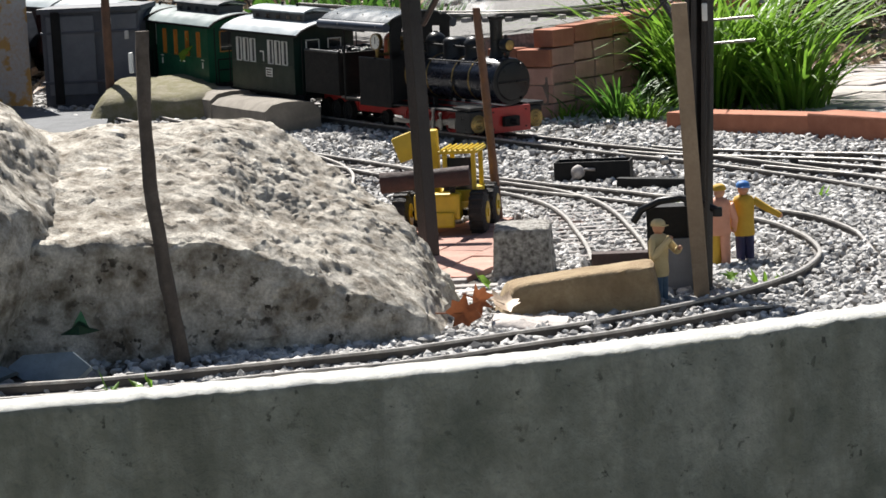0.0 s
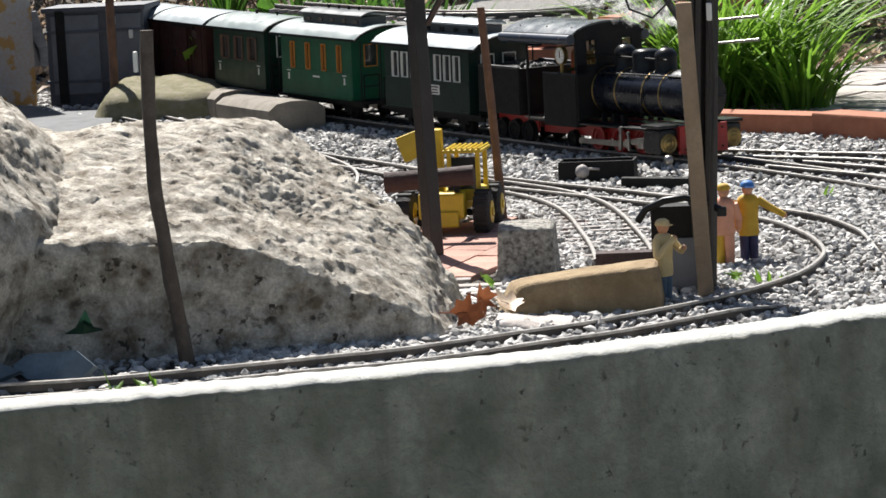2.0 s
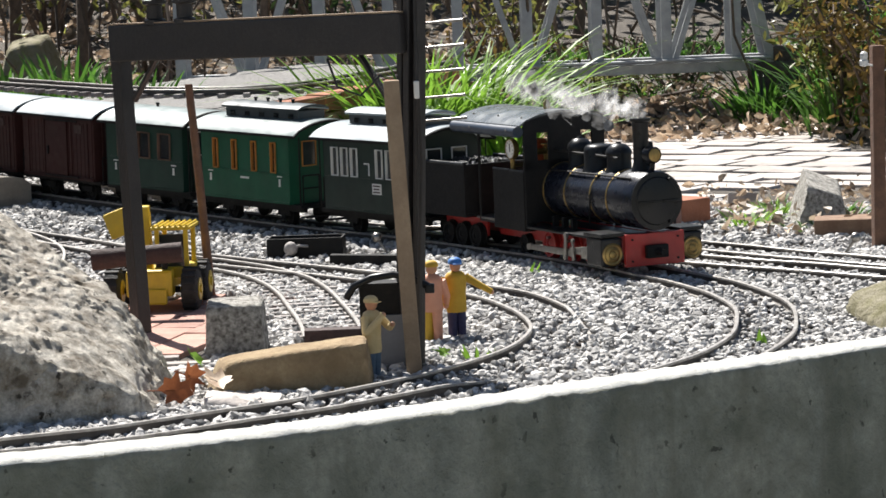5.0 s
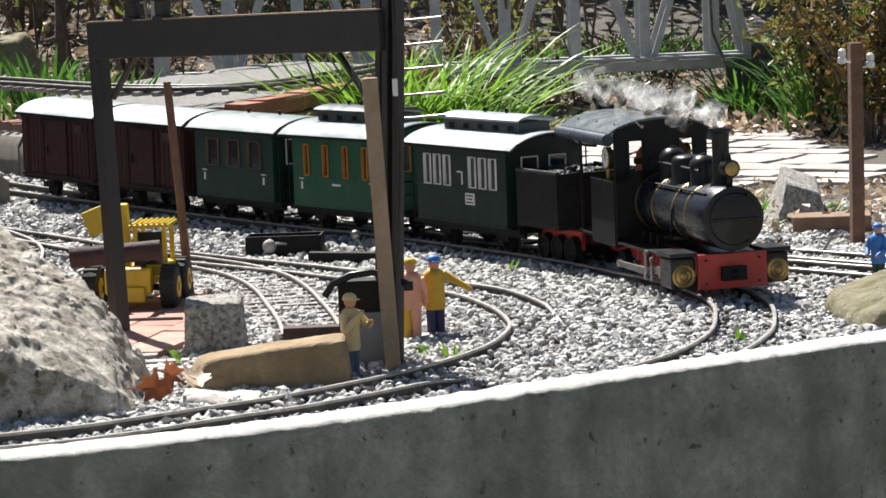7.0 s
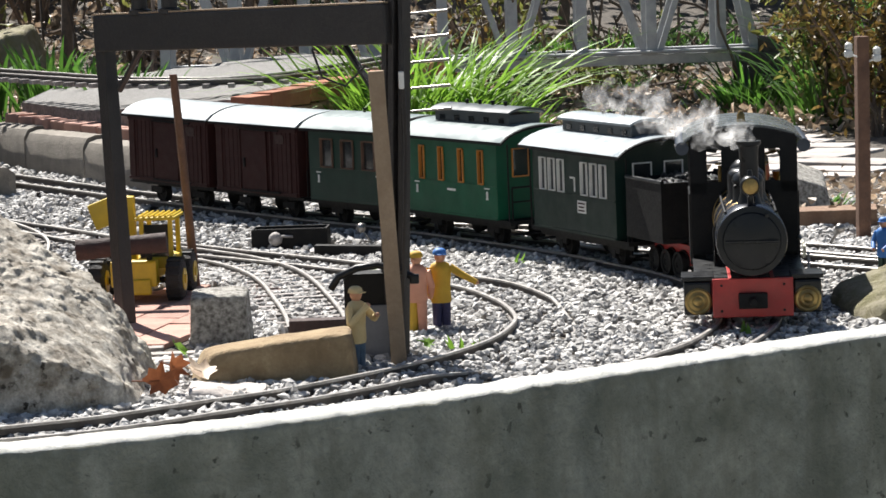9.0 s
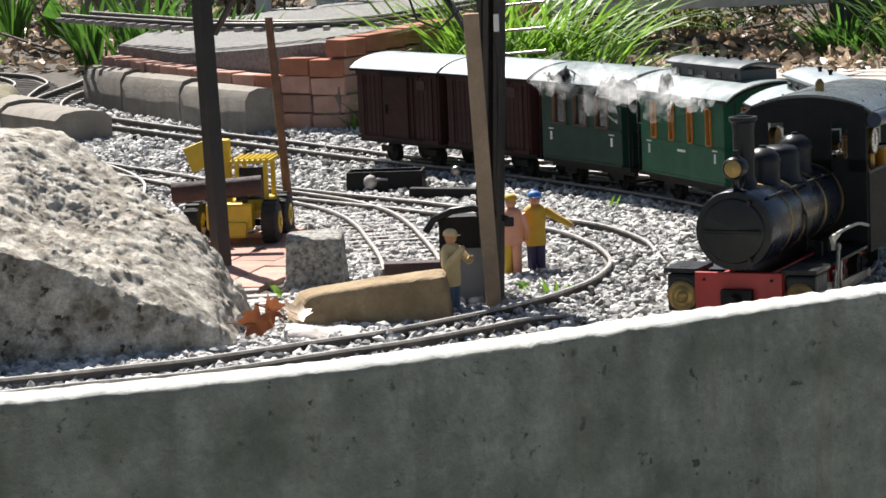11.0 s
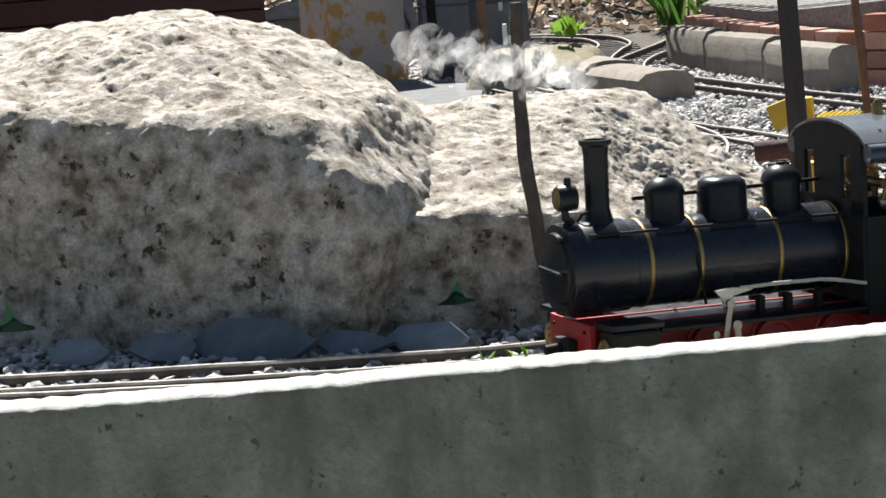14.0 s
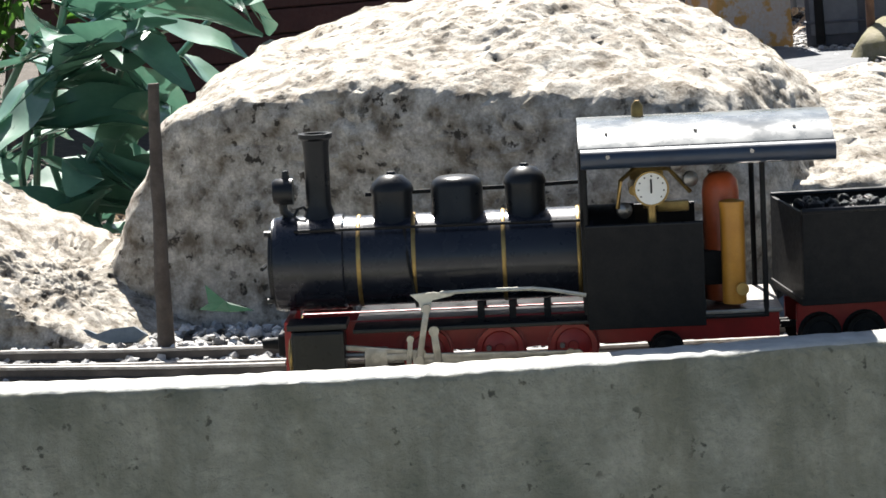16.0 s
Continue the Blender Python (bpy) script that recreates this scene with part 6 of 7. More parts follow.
kerb_row([(-0.76, 4.02), (-0.665, 3.80), (-0.555, 3.575)], -0.02, 0.047, 0.075, "round-topped grey-brown concrete kerb stone")
kerb_row([(-0.625, 4.20), (-0.545, 4.03), (-0.435, 3.80), (-0.325, 3.575)], -0.02, 0.066, 0.050, "round-topped grey-brown concrete kerb stone")


def clay_kerb(p, q, label, h=0.029, w=0.045):
    a, b = Vector((*p, 0)), Vector((*q, 0))
    bm = bmesh.new()
    box(bm, (0, 0, h / 2), ((b - a).length - 0.002, w, h), bevel=0.0025)
    mid = (a + b) / 2
    d = b - a
    solid("clay_kerb", bm, "terracotta", Matrix.Translation((mid.x, mid.y, -0.014)) @ Matrix.Rotation(math.atan2(d.y, d.x), 4, "Z"), label, "kerb", "clay kerbs")


clay_kerb((-0.062, 3.385), (0.105, 3.262), "long orange terracotta kerb brick by the track")
clay_kerb((0.105, 3.262), (0.278, 3.058), "long orange terracotta kerb brick by the track", 0.032)


def brick_wall():
    W = thing("wall_bricks", Matrix(), "low curved wall of pinkish bricks holding a raised track", "wall", kind="structure")
    rnd = random.Random(11)
    face1 = Line([(-0.62, 4.20), (-0.52, 4.00), (-0.416, 3.80), (-0.30, 3.64), (-0.222, 3.585)], climb=True)
    face2 = Line([(-0.222, 3.585), (-0.165, 3.72), (-0.10, 3.90), (-0.02, 4.12), (0.06, 4.3)], climb=True)
    meshes = []
    for k in range(6):
        bm = bmesh.new()
        box(bm, (0, 0, 0), (0.0455, 0.030, 0.0218), bevel=0.0016)
        for v in bm.verts:
            v.co += Vector([0.0013 * noise.noise(v.co * 50 + Vector((k * 5, j * 3, 0))) for j in range(3)])
        meshes.append(mesh_of("brick", bm, M["brick"] if k < 4 else M["terracotta"]))
    for line in (face1, face2):
        s = 0.026
        while s < line.length - 0.02:
            top = 0.098 if line is face2 else 0.060 + 0.042 * min(1.0, max(0.0, (s - 0.45) / 0.22))
            lean = rnd.uniform(-0.05, 0.05)
            for row in range(5):
                z = row * 0.0232
                if z < top:
                    last = z + 0.0232 >= top
                    w = line.way(s)
                    ob = new("brick", meshes[4 + rnd.randrange(2) if last and (line is face2 or s > line.length - 0.16) else rnd.randrange(4)])
                    ob.parent = W
                    p = line.at(s, -0.014 + (0.002 if last else 0.0), z)
                    ob.matrix_basis = Matrix.Translation(p + Vector((rnd.uniform(-1, 1), rnd.uniform(-1, 1), rnd.uniform(-1, 1))) * 0.001) @ Matrix.Rotation(math.atan2(w.y, w.x) + lean + rnd.uniform(-0.02, 0.02), 4, "Z")
            s += 0.0478
    bm = bmesh.new()
    for line in (face1, face2):
        n = 30
        sec = [(-0.006, -0.03), (-0.006, 0.045), (-0.026, 0.045), (-0.026, -0.03)]
        sweep(bm, [line.at(line.length * i / n) for i in range(n + 1)], sec)
    part("mortar", bm, "mortar", W, "grey-brown mortar between the bricks")
    # fill behind the bricks that carries the raised track
    bm = bmesh.new()
    outline = [face1.at(face1.length * i / 12, -0.026) for i in range(13)] + [face2.at(face2.length * i / 12, -0.026) for i in range(1, 13)] + [Vector((-0.2, 4.55, 0.02)), Vector((-0.56, 4.42, 0.02))]
    lo = [bm.verts.new((p.x, p.y, -0.03)) for p in outline]
    hi = [bm.verts.new((p.x, p.y, p.z + 0.070 + 0.028 * min(1, max(0, (p.x + 0.45) / 0.2)))) for p in outline]
    bm.faces.new(hi)
    for i in range(len(lo)):
        j = (i + 1) % len(lo)
        bm.faces.new((lo[i], lo[j], hi[j], hi[i]))
    part("fill", bm, "ballast", W, "grey ballast fill of the raised track bed")


brick_wall()
RAISED = Line([(-0.75, 4.45), (-0.56, 4.15), (-0.40, 3.93), (-0.24, 3.86), (-0.13, 4.02), (-0.04, 4.25), (0.05, 4.5)], climb=True)
track(RAISED, 0.1, RAISED.length - 0.1, "raised track on the brick retaining wall", "sleeper_sunlit", -0.002, 0.113)


def flagstones():
    P = thing("path", Matrix(), "pale flagstone garden path in sunlight", "path", kind="structure")
    rnd = random.Random(3)
    turn = pose(0.20, 3.80, -0.0075, 0, 0, -33)
    y, row = -0.62, 0
    while y < 0.62:
        d = rnd.uniform(0.050, 0.085)
        x = -0.62 + rnd.uniform(0, 0.12)
        while x < 0.60:
            w = rnd.uniform(0.07, 0.15)
            c = turn @ Vector((x + w / 2, y + d / 2, 0))
            if c.x > -0.13 and c.y > 3.42 - 0.62 * c.x and c.y < 4.35 and c.x < 0.58 and not (c.x > 0.30 and c.y < 3.42):
                bm = bmesh.new()
                box(bm, (0, 0, -0.006), (w - 0.009, d - 0.009, 0.012), bevel=0.002)
                for v in bm.verts:
                    v.co += Vector([0.007 * noise.noise(v.co * 14 + Vector((row * 3 + j * 5, x * 7, 0))) for j in range(2)] + [0.0015 * noise.noise(v.co * 30 + Vector((x * 9, y * 9, 0)))])
                part("flagstone", bm, "paving", P, at=turn @ pose(x + w / 2, y + d / 2, rnd.uniform(-0.001, 0.002), rnd.uniform(-0.5, 0.5), rnd.uniform(-0.5, 0.5), rnd.uniform(-5, 5)))
            x += w
        y += d
        row += 1


flagstones()


def crate():
    C = thing("crate", pose(-0.880, 3.875, 0.012, 0, 0, 0), "stack of dark grey plastic crates with ribs", "crate")
    bm = bmesh.new()
    box(bm, (0, 0.05, 0.068), (0.140, 0.10, 0.136), bevel=0.003)
    part("body", bm, "crate", C)
    for x, w in ((-0.028, 0.068), (0.046, 0.040)):
        bm = bmesh.new()
        box(bm, (x, -0.002, 0.072), (w, 0.004, 0.110), bevel=0.001)
        part("panel", bm, "crate_grey", C, "lighter grey rib panel")
    bm = bmesh.new()
    for z in (0.035, 0.104):
        box(bm, (0, -0.003, z), (0.142, 0.006, 0.004), bevel=0.001)
    box(bm, (0, 0.048, 0.135), (0.148, 0.110, 0.007), bevel=0.001)
    part("rim", bm, "crate", C)
    bm = bmesh.new()
    box(bm, (-0.048, -0.005, 0.07), (0.013, 0.004, 0.130), bevel=0.001)
    part("strap", bm, "black_matt", C, "black upright strap")
    for x, z in ((0.028, 0.118), (0.052, 0.098)):
        bm = bmesh.new()
        box(bm, (x, -0.006, z), (0.006, 0.004, 0.012), bevel=0.001)
        part("label_tag", bm, "white_paint", C, "small white tag")


crate()
bm = bmesh.new()
box(bm, (0, 0.03, 0.10), (0.115, 0.115, 0.35), bevel=0.003)
bm.faces.ensure_lookup_table()
flk = solid("painted_post", bm, "flaky", pose(-1.040, 3.90, 0.0, 0, 0, 38), "square post with flaking white and ochre paint", "post")
flk.data.materials.append(M["flaky_grey"])
for f in flk.data.polygons:
    if f.normal.x > 0.5:
        f.material_index = 1


def shed():
    S = thing("garden_shed", pose(-1.365, 3.20, 0.0, 0, 0, 17), "dark red-brown boarded garden shed with a grey roof sheet", "shed")
    for i in range(14):
        bm = bmesh.new()
        box(bm, (0, 0, 0.016 + i * 0.031), (0.76, 0.02, 0.0295), bevel=0.002)
        part("board", bm, "shed", S)
    bm = bmesh.new()
    box(bm, (0, 0.18, 0.22), (0.75, 0.34, 0.43))
    part("core", bm, "wood_dark", S)
    bm = bmesh.new()
    box(bm, (0, 0.17, 0.455), (0.80, 0.44, 0.02), pose(0, 0, 0, 6, 0, 0), bevel=0.003)
    part("roof", bm, "slate", S)


shed()
bm = bmesh.new()
n = 16
grid = [[bm.verts.new((-0.19 + 0.38 * i / n, -0.10 + 0.20 * j / n, 0.10 - 0.006 * j + 0.012 * noise.noise((i * 0.4, j * 0.5, 2)))) for j in range(n + 1)] for i in range(n + 1)]
for a, b in zip(grid, grid[1:]):
    for j in range(n):
        bm.faces.new((a[j], b[j], b[j + 1], a[j + 1]))
bmesh.ops.solidify(bm, geom=bm.faces, thickness=0.004)
box(bm, (0, 0.02, 0.045), (0.34, 0.14, 0.09))
solid("tarpaulin", bm, "crate_grey", pose(-1.225, 4.22, 0.020, 0, -6, 10), "creased grey tarpaulin sheet over a low pile", "tarpaulin", smooth=40)


def truss():
    T = thing("truss_bridge", Matrix(), "grey painted lattice girder bridge", "bridge")
    x0, x1, z0, z1 = -0.42, 0.545, 0.083, 0.36
    n = 8
    for y in (4.60, 4.70):
        bm = bmesh.new()
        box(bm, ((x0 + x1) / 2, y, z0), (x1 - x0, 0.012, 0.016), bevel=0.001)
        box(bm, ((x0 + x1) / 2, y - 0.008, z0 + 0.013), (x1 - x0, 0.022, 0.004), bevel=0.001)
        part("bottom_chord", bm, "aluminium", T)
        bm = bmesh.new()
        box(bm, ((x0 + x1) / 2 - 0.04, y, z1), (x1 - x0 - 0.15, 0.012, 0.016), bevel=0.001)
        part("top_chord", bm, "aluminium", T)
        for i in range(n + 1):
            x = x1 - 0.055 - i * 0.113
            bm = bmesh.new()
            box(bm, (x, y, (z0 + z1) / 2), (0.017, 0.008, z1 - z0), bevel=0.001)
            part("upright", bm, "aluminium", T)
            if i < n:
                bm = bmesh.new()
                sl = 1 if i % 2 else -1
                a, b = Vector((x - 0.012, y, z0 + 0.01 if sl > 0 else z1)), Vector((x - 0.101, y, z1 if sl > 0 else z0 + 0.01))
                m = Matrix.Translation((a + b) / 2) @ (b - a).to_track_quat("Z", "Y").to_matrix().to_4x4()
                box(bm, (0, 0, 0), (0.009, 0.009, (b - a).length), m)
                part("diagonal", bm, "aluminium", T)
        bm = bmesh.new()
        a, b = Vector((x1 - 0.055, y, z1)), Vector((x1 + 0.002, y, z0))
        m = Matrix.Translation((a + b) / 2) @ (b - a).to_track_quat("Z", "Y").to_matrix().to_4x4()
        box(bm, (0, 0, 0), (0.010, 0.014, (b - a).length), m)
        part("end_post", bm, "aluminium", T)
    bm = bmesh.new()
    box(bm, ((x0 + x1) / 2, 4.65, z0 - 0.004), (x1 - x0, 0.09, 0.006))
    part("deck", bm, "wood_grey", T)


truss()
for x in (0.56, -0.38):
    bm = bmesh.new()
    box(bm, (0, 0, 0.055), (0.085, 0.13, 0.115), bevel=0.003)
    box(bm, (0.0, 0, -0.02), (0.10, 0.14, 0.06), bevel=0.003)
    solid("bridge_pier", bm, "wood_grey", pose(x, 4.65, -0.025, 0, 0, 0), "squat weathered timber pier under the bridge", "pier", "bridge piers")
bm = bmesh.new()
box(bm, (0, 0, 0), (0.55, 0.05, 0.05), bevel=0.004)
solid("timber", bm, "wood_grey", pose(0.82, 4.62, 0.088, 0, 0, 0), "long weathered beam running on from the bridge", "timber")

# ---------------------------------------------------------------- plants
def leaf_mesh(name, co, ways, sizes, mat, fold=0.25, seed=0, width=0.42, kind="pointed"):
    """Many small folded leaves, each of 6 corners: place, way of growth, length."""
    rs = np.random.RandomState(seed)
    n = len(co)
    w = ways / np.linalg.norm(ways, axis=1, keepdims=True)
    r = rs.normal(size=(n, 3))
    side = np.cross(w, r)
    side /= np.linalg.norm(side, axis=1, keepdims=True)
    up = np.cross(side, w)
    L = sizes[:, None]
    W = L * width * rs.uniform(0.7, 1.2, (n, 1))
    f = fold * L * rs.uniform(-1, 1, (n, 1))
    bend = up * L * rs.uniform(-0.35, 0.35, (n, 1))
    v = np.stack([co, co + w * L * 0.5 + bend * 0.4, co + w * L + bend, co + w * L * 0.38 + side * W * 0.5 + up * f, co + w * L * 0.38 - side * W * 0.5 + up * f,
                  co + w * L * 0.72 + side * W * 0.36 + up * f + bend * 0.6, co + w * L * 0.72 - side * W * 0.36 + up * f + bend * 0.6], 1)
    fa = np.array([[0, 3, 1], [1, 3, 5], [1, 5, 2], [0, 1, 4], [1, 6, 4], [1, 2, 6]])
    faces = (fa[None] + (np.arange(n) * 7)[:, None, None]).reshape(-1, 3)
    me = bpy.data.meshes.new(name)
    me.from_pydata(v.reshape(-1, 3).tolist(), [], faces.tolist())
    me.materials.append(M[mat])
    return me


def blades(name, n, spread, height, width, mat, seed, lean=0.6, arch=0.5, spots=None):
    """A tuft of long arching blades."""
    rs = np.random.RandomState(seed)
    verts, faces = [], []
    k = 7
    for i in range(n):
        a = rs.uniform(0, 6.283)
        if spots is None:
            rr = abs(rs.normal(0, 0.45))
            base = np.array([math.cos(a) * rr * spread[0], math.sin(a) * rr * spread[1], 0])
        else:
            s = spots[rs.randint(len(spots))]
            base = np.array([s[0] + rs.normal(0, spread[0]), s[1] + rs.normal(0, spread[1]), 0])
        out = np.array([math.cos(a), math.sin(a), 0])
        h = height * rs.uniform(0.45, 1.1)
        le = lean * rs.uniform(0.1, 1.0)
        ar = arch * rs.uniform(0.3, 1.3)
        side = np.array([-math.sin(a + rs.normal(0, 0.6)), math.cos(a + rs.normal(0, 0.6)), 0])
        b = len(verts)
        for j in range(k):
            u = j / (k - 1)
            p = base + out * h * (le * u + ar * u * u * 0.8) + np.array([0, 0, h * (u - ar * 0.55 * u ** 3)])
            w = width * rs.uniform(0.9, 1.1) * (0.55 + u) * (1 - u) ** 0.55 + 0.0002
            verts += [tuple(p - side * w / 2), tuple(p + side * w / 2)]
        for j in range(k - 1):
            q = b + 2 * j
            faces.append((q, q + 1, q + 3, q + 2))
    me = bpy.data.meshes.new(name)
    me.from_pydata(verts, [], faces)
    me.materials.append(M[mat])
    return me


def plant(name, me, at, label, category, group="", kind=""):
    ob = new(name, me)
    ob.matrix_basis = settle(at)
    return tagged(ob, label, category, group, kind)


def gz(x, y, d=0.0):
    return pose(x, y, rise(x, y) - 0.003 + d)


TALL = "tall bright green arching grass clump in sunlight"
for i, (x, y, n, h, sp) in enumerate(((-0.02, 3.66, 260, 0.24, 0.07), (0.045, 3.72, 260, 0.23, 0.075), (0.085, 3.60, 170, 0.15, 0.05), (-0.075, 3.70, 190, 0.20, 0.05))):
    plant("grass_clump", blades("grass_clump", n, (sp, sp * 0.8), h, 0.0062, "leaf_lime", 20 + i, 0.6, 0.75), gz(x, y), TALL, "grass", "tall grass clumps")
for i, (x, y, n, h, sp, mat) in enumerate(((-0.135, 3.49, 120, 0.075, 0.035, "leaf_green"), (-0.20, 3.50, 50, 0.04, 0.04, "leaf_lime"), (-0.10, 3.47, 80, 0.05, 0.03, "leaf_lime"), (0.37, 3.10, 50, 0.035, 0.03, "leaf_lime"),
                                          (0.33, 3.02, 60, 0.03, 0.035, "leaf_lime"), (0.44, 3.06, 50, 0.03, 0.03, "leaf_green"), (0.40, 2.95, 40, 0.02, 0.03, "leaf_green"), (-0.26, 3.57, 40, 0.03, 0.03, "leaf_green"))):
    plant("grass_tuft", blades("grass_tuft", n, (sp, sp), h, 0.0038, mat, 40 + i, 0.7, 0.6), gz(x, y), "short green weeds and grass at the edge", "grass", "small grass tufts")
for i, (x, y, n, h, sp) in enumerate(((-0.58, 4.38, 90, 0.14, 0.06), (-0.50, 4.30, 80, 0.13, 0.05), (-0.44, 4.18, 70, 0.12, 0.05), (-0.68, 4.48, 60, 0.12, 0.05), (-0.37, 4.12, 40, 0.09, 0.04), (-0.85, 4.75, 40, 0.16, 0.05))):
    plant("iris_clump", blades("iris_clump", n, (sp, sp), h, 0.0085, "leaf_green", 60 + i, 0.35, 0.35), gz(x, y, 0.01), "upright green iris leaves behind the kerb", "plant", "iris clumps")
for i, (x, y, n, h, sp) in enumerate(((0.52, 4.50, 150, 0.11, 0.09), (0.62, 4.30, 160, 0.17, 0.10), (0.36, 4.85, 70, 0.05, 0.12), (0.75, 4.5, 150, 0.26, 0.10), (0.20, 4.95, 60, 0.05, 0.12))):
    plant("grass_clump", blades("grass_clump", n, (sp, sp), h, 0.006, "leaf_green", 80 + i, 0.6, 0.6), gz(x, y), "loose green grass by the path", "grass", "path grass")
plant("grass_lawn", blades("grass_lawn", 2600, (0.05, 0.05), 0.045, 0.006, "leaf_green", 99, 0.5, 0.4, [(x * 0.07, y * 0.09) for x in range(-2, 9) for y in range(-2, 6)]), gz(0.25, 5.3), "sunlit green lawn beyond the bridge", "grass", kind="stuff")


def shrub(label, centre, radius, n, leaf, mat, seed, stems=9, height=None, gaps=0.35):
    """Stems that fork, and leaves gathered in uneven clumps on them."""
    rs = np.random.RandomState(seed)
    S = thing("shrub", gz(*centre), label, "shrub", "garden shrubs")
    bm = bmesh.new()
    tips = []
    h = height or radius * 2
    for i in range(stems):
        a, o = rs.uniform(0, 6.283), rs.uniform(0.1, 1.0)
        p = Vector((rs.normal(0, radius * 0.1), rs.normal(0, radius * 0.1), -0.01))
        way = Vector((math.cos(a) * o * radius / h * 1.2, math.sin(a) * o * radius / h * 1.2, 1.0))
        pts = [p]
        for j in range(5):
            p = p + way * (h / 6.0) + Vector(rs.normal(0, radius * 0.06, 3))
            pts.append(p)
            if j > 0:
                q = p + Vector(rs.normal(0, radius * 0.28, 3))
                tube(bm, [p, (p + q) / 2 + Vector(rs.normal(0, radius * 0.04, 3)), q], radius * 0.010, 4)
                tips += [q, (p + q) / 2]
        tube(bm, pts, radius * 0.022, 5)
        tips += pts[2:]
    part("stem", bm, "twig", S, "bare brown stems")["kind"] = "stuff"
    tips = np.array([tuple(t) for t in tips])
    keep = rs.rand(len(tips)) > gaps * 0.5
    tips = tips[keep]
    c = tips[rs.randint(len(tips), size=n)] + rs.normal(0, radius * 0.13, (n, 3))
    c[:, 2] = np.maximum(c[:, 2], 0.005)
    ways = rs.normal(size=(n, 3)) + np.array([0, 0, 0.3])
    ob = new("leaves", leaf_mesh("leaves", c, ways, leaf * rs.uniform(0.6, 1.3, n), mat, seed=seed))
    ob.parent = S
    ob["kind"] = "stuff"
    return S


M["leaf_olive"] = leafy("leaf_olive", (0.27, 0.29, 0.07), (0.13, 0.13, 0.04), 60, 0.5, 0.4)
M["leaf_rust"] = leafy("leaf_rust", (0.22, 0.13, 0.035), (0.12, 0.09, 0.025), 60, 0.5, 0.4)
shrub("bush with small yellow-green and rusty leaves", (0.66, 4.05), 0.11, 1300, 0.016, "leaf_rust", 1, 12, 0.24)
shrub("bushy green shrub beside the post", (0.62, 4.25), 0.13, 1100, 0.018, "leaf_olive", 2, 12, 0.30)
shrub("green shrub at the edge of the path", (0.80, 4.2), 0.16, 1300, 0.02, "leaf_green", 3, 12, 0.36)
for i, (x, y, r, n, lf, mat, h) in enumerate(((-0.95, 5.2, 0.22, 500, 0.022, "leaf_olive", 0.45), (-0.50, 5.1, 0.22, 520, 0.022, "leaf_olive", 0.40), (-0.20, 5.0, 0.2, 480, 0.02, "leaf_shrub", 0.34), (0.10, 5.05, 0.2, 520, 0.02, "leaf_olive", 0.30),
                                             (-0.75, 5.6, 0.26, 500, 0.026, "leaf_shrub", 0.6), (-1.35, 5.5, 0.26, 600, 0.026, "leaf_olive", 0.55), (-0.25, 5.6, 0.25, 520, 0.026, "leaf_olive", 0.5), (0.42, 4.95, 0.13, 420, 0.016, "leaf_shrub", 0.14),
                                             (0.30, 4.78, 0.10, 300, 0.014, "leaf_olive", 0.12), (0.15, 4.62, 0.10, 260, 0.014, "leaf_shrub", 0.12), (-1.62, 2.75, 0.2, 900, 0.03, "leaf_green", 0.40), (-1.95, 3.1, 0.26, 900, 0.035, "leaf_shrub", 0.6),
                                             (0.05, 4.75, 0.12, 300, 0.016, "leaf_rust", 0.16))):
    shrub("sparse garden shrub with bare stems and dry leaves" if mat != "leaf_green" else "leafy green shrub behind the boulder", (x, y), r, n, lf, mat, 30 + i, 10, h, 0.6)


def hedge(label, x0, x1, y0, y1, h, n, leaf, mat, seed):
    rs = np.random.RandomState(seed)
    x, y, z = rs.uniform(x0, x1, n), y0 + (y1 - y0) * rs.beta(1, 2, n), h * rs.rand(n)
    lump = np.array([noise.noise((a * 1.6, b * 1.6, c * 2.2)) for a, b, c in zip(x, y, z)])
    ok = lump > -0.22
    x, y, z = x[ok], y[ok], z[ok]
    z += np.array([rise(a, b) for a, b in zip(x, y)])
    c = np.column_stack([x, y, z])
    ob = new("hedge", leaf_mesh("hedge", c, rs.normal(size=(len(c), 3)) + np.array([0, -0.3, 0.1]), leaf * rs.uniform(0.6, 1.4, len(c)), mat, seed=seed))
    tagged(ob, label, "hedge", kind="stuff")


hedge("dark distant hedge and undergrowth", -4.5, 4.0, 6.9, 8.0, 1.5, 16000, 0.07, "leaf_shrub", 5)
hedge("dark shaded shrubbery behind the bridge", 0.3, 2.2, 5.9, 6.6, 0.9, 5000, 0.05, "leaf_shrub", 6)
hedge("mixed shrubbery beyond the flower bed", -2.6, 0.2, 6.0, 6.8, 0.7, 5200, 0.05, "leaf_olive", 7)


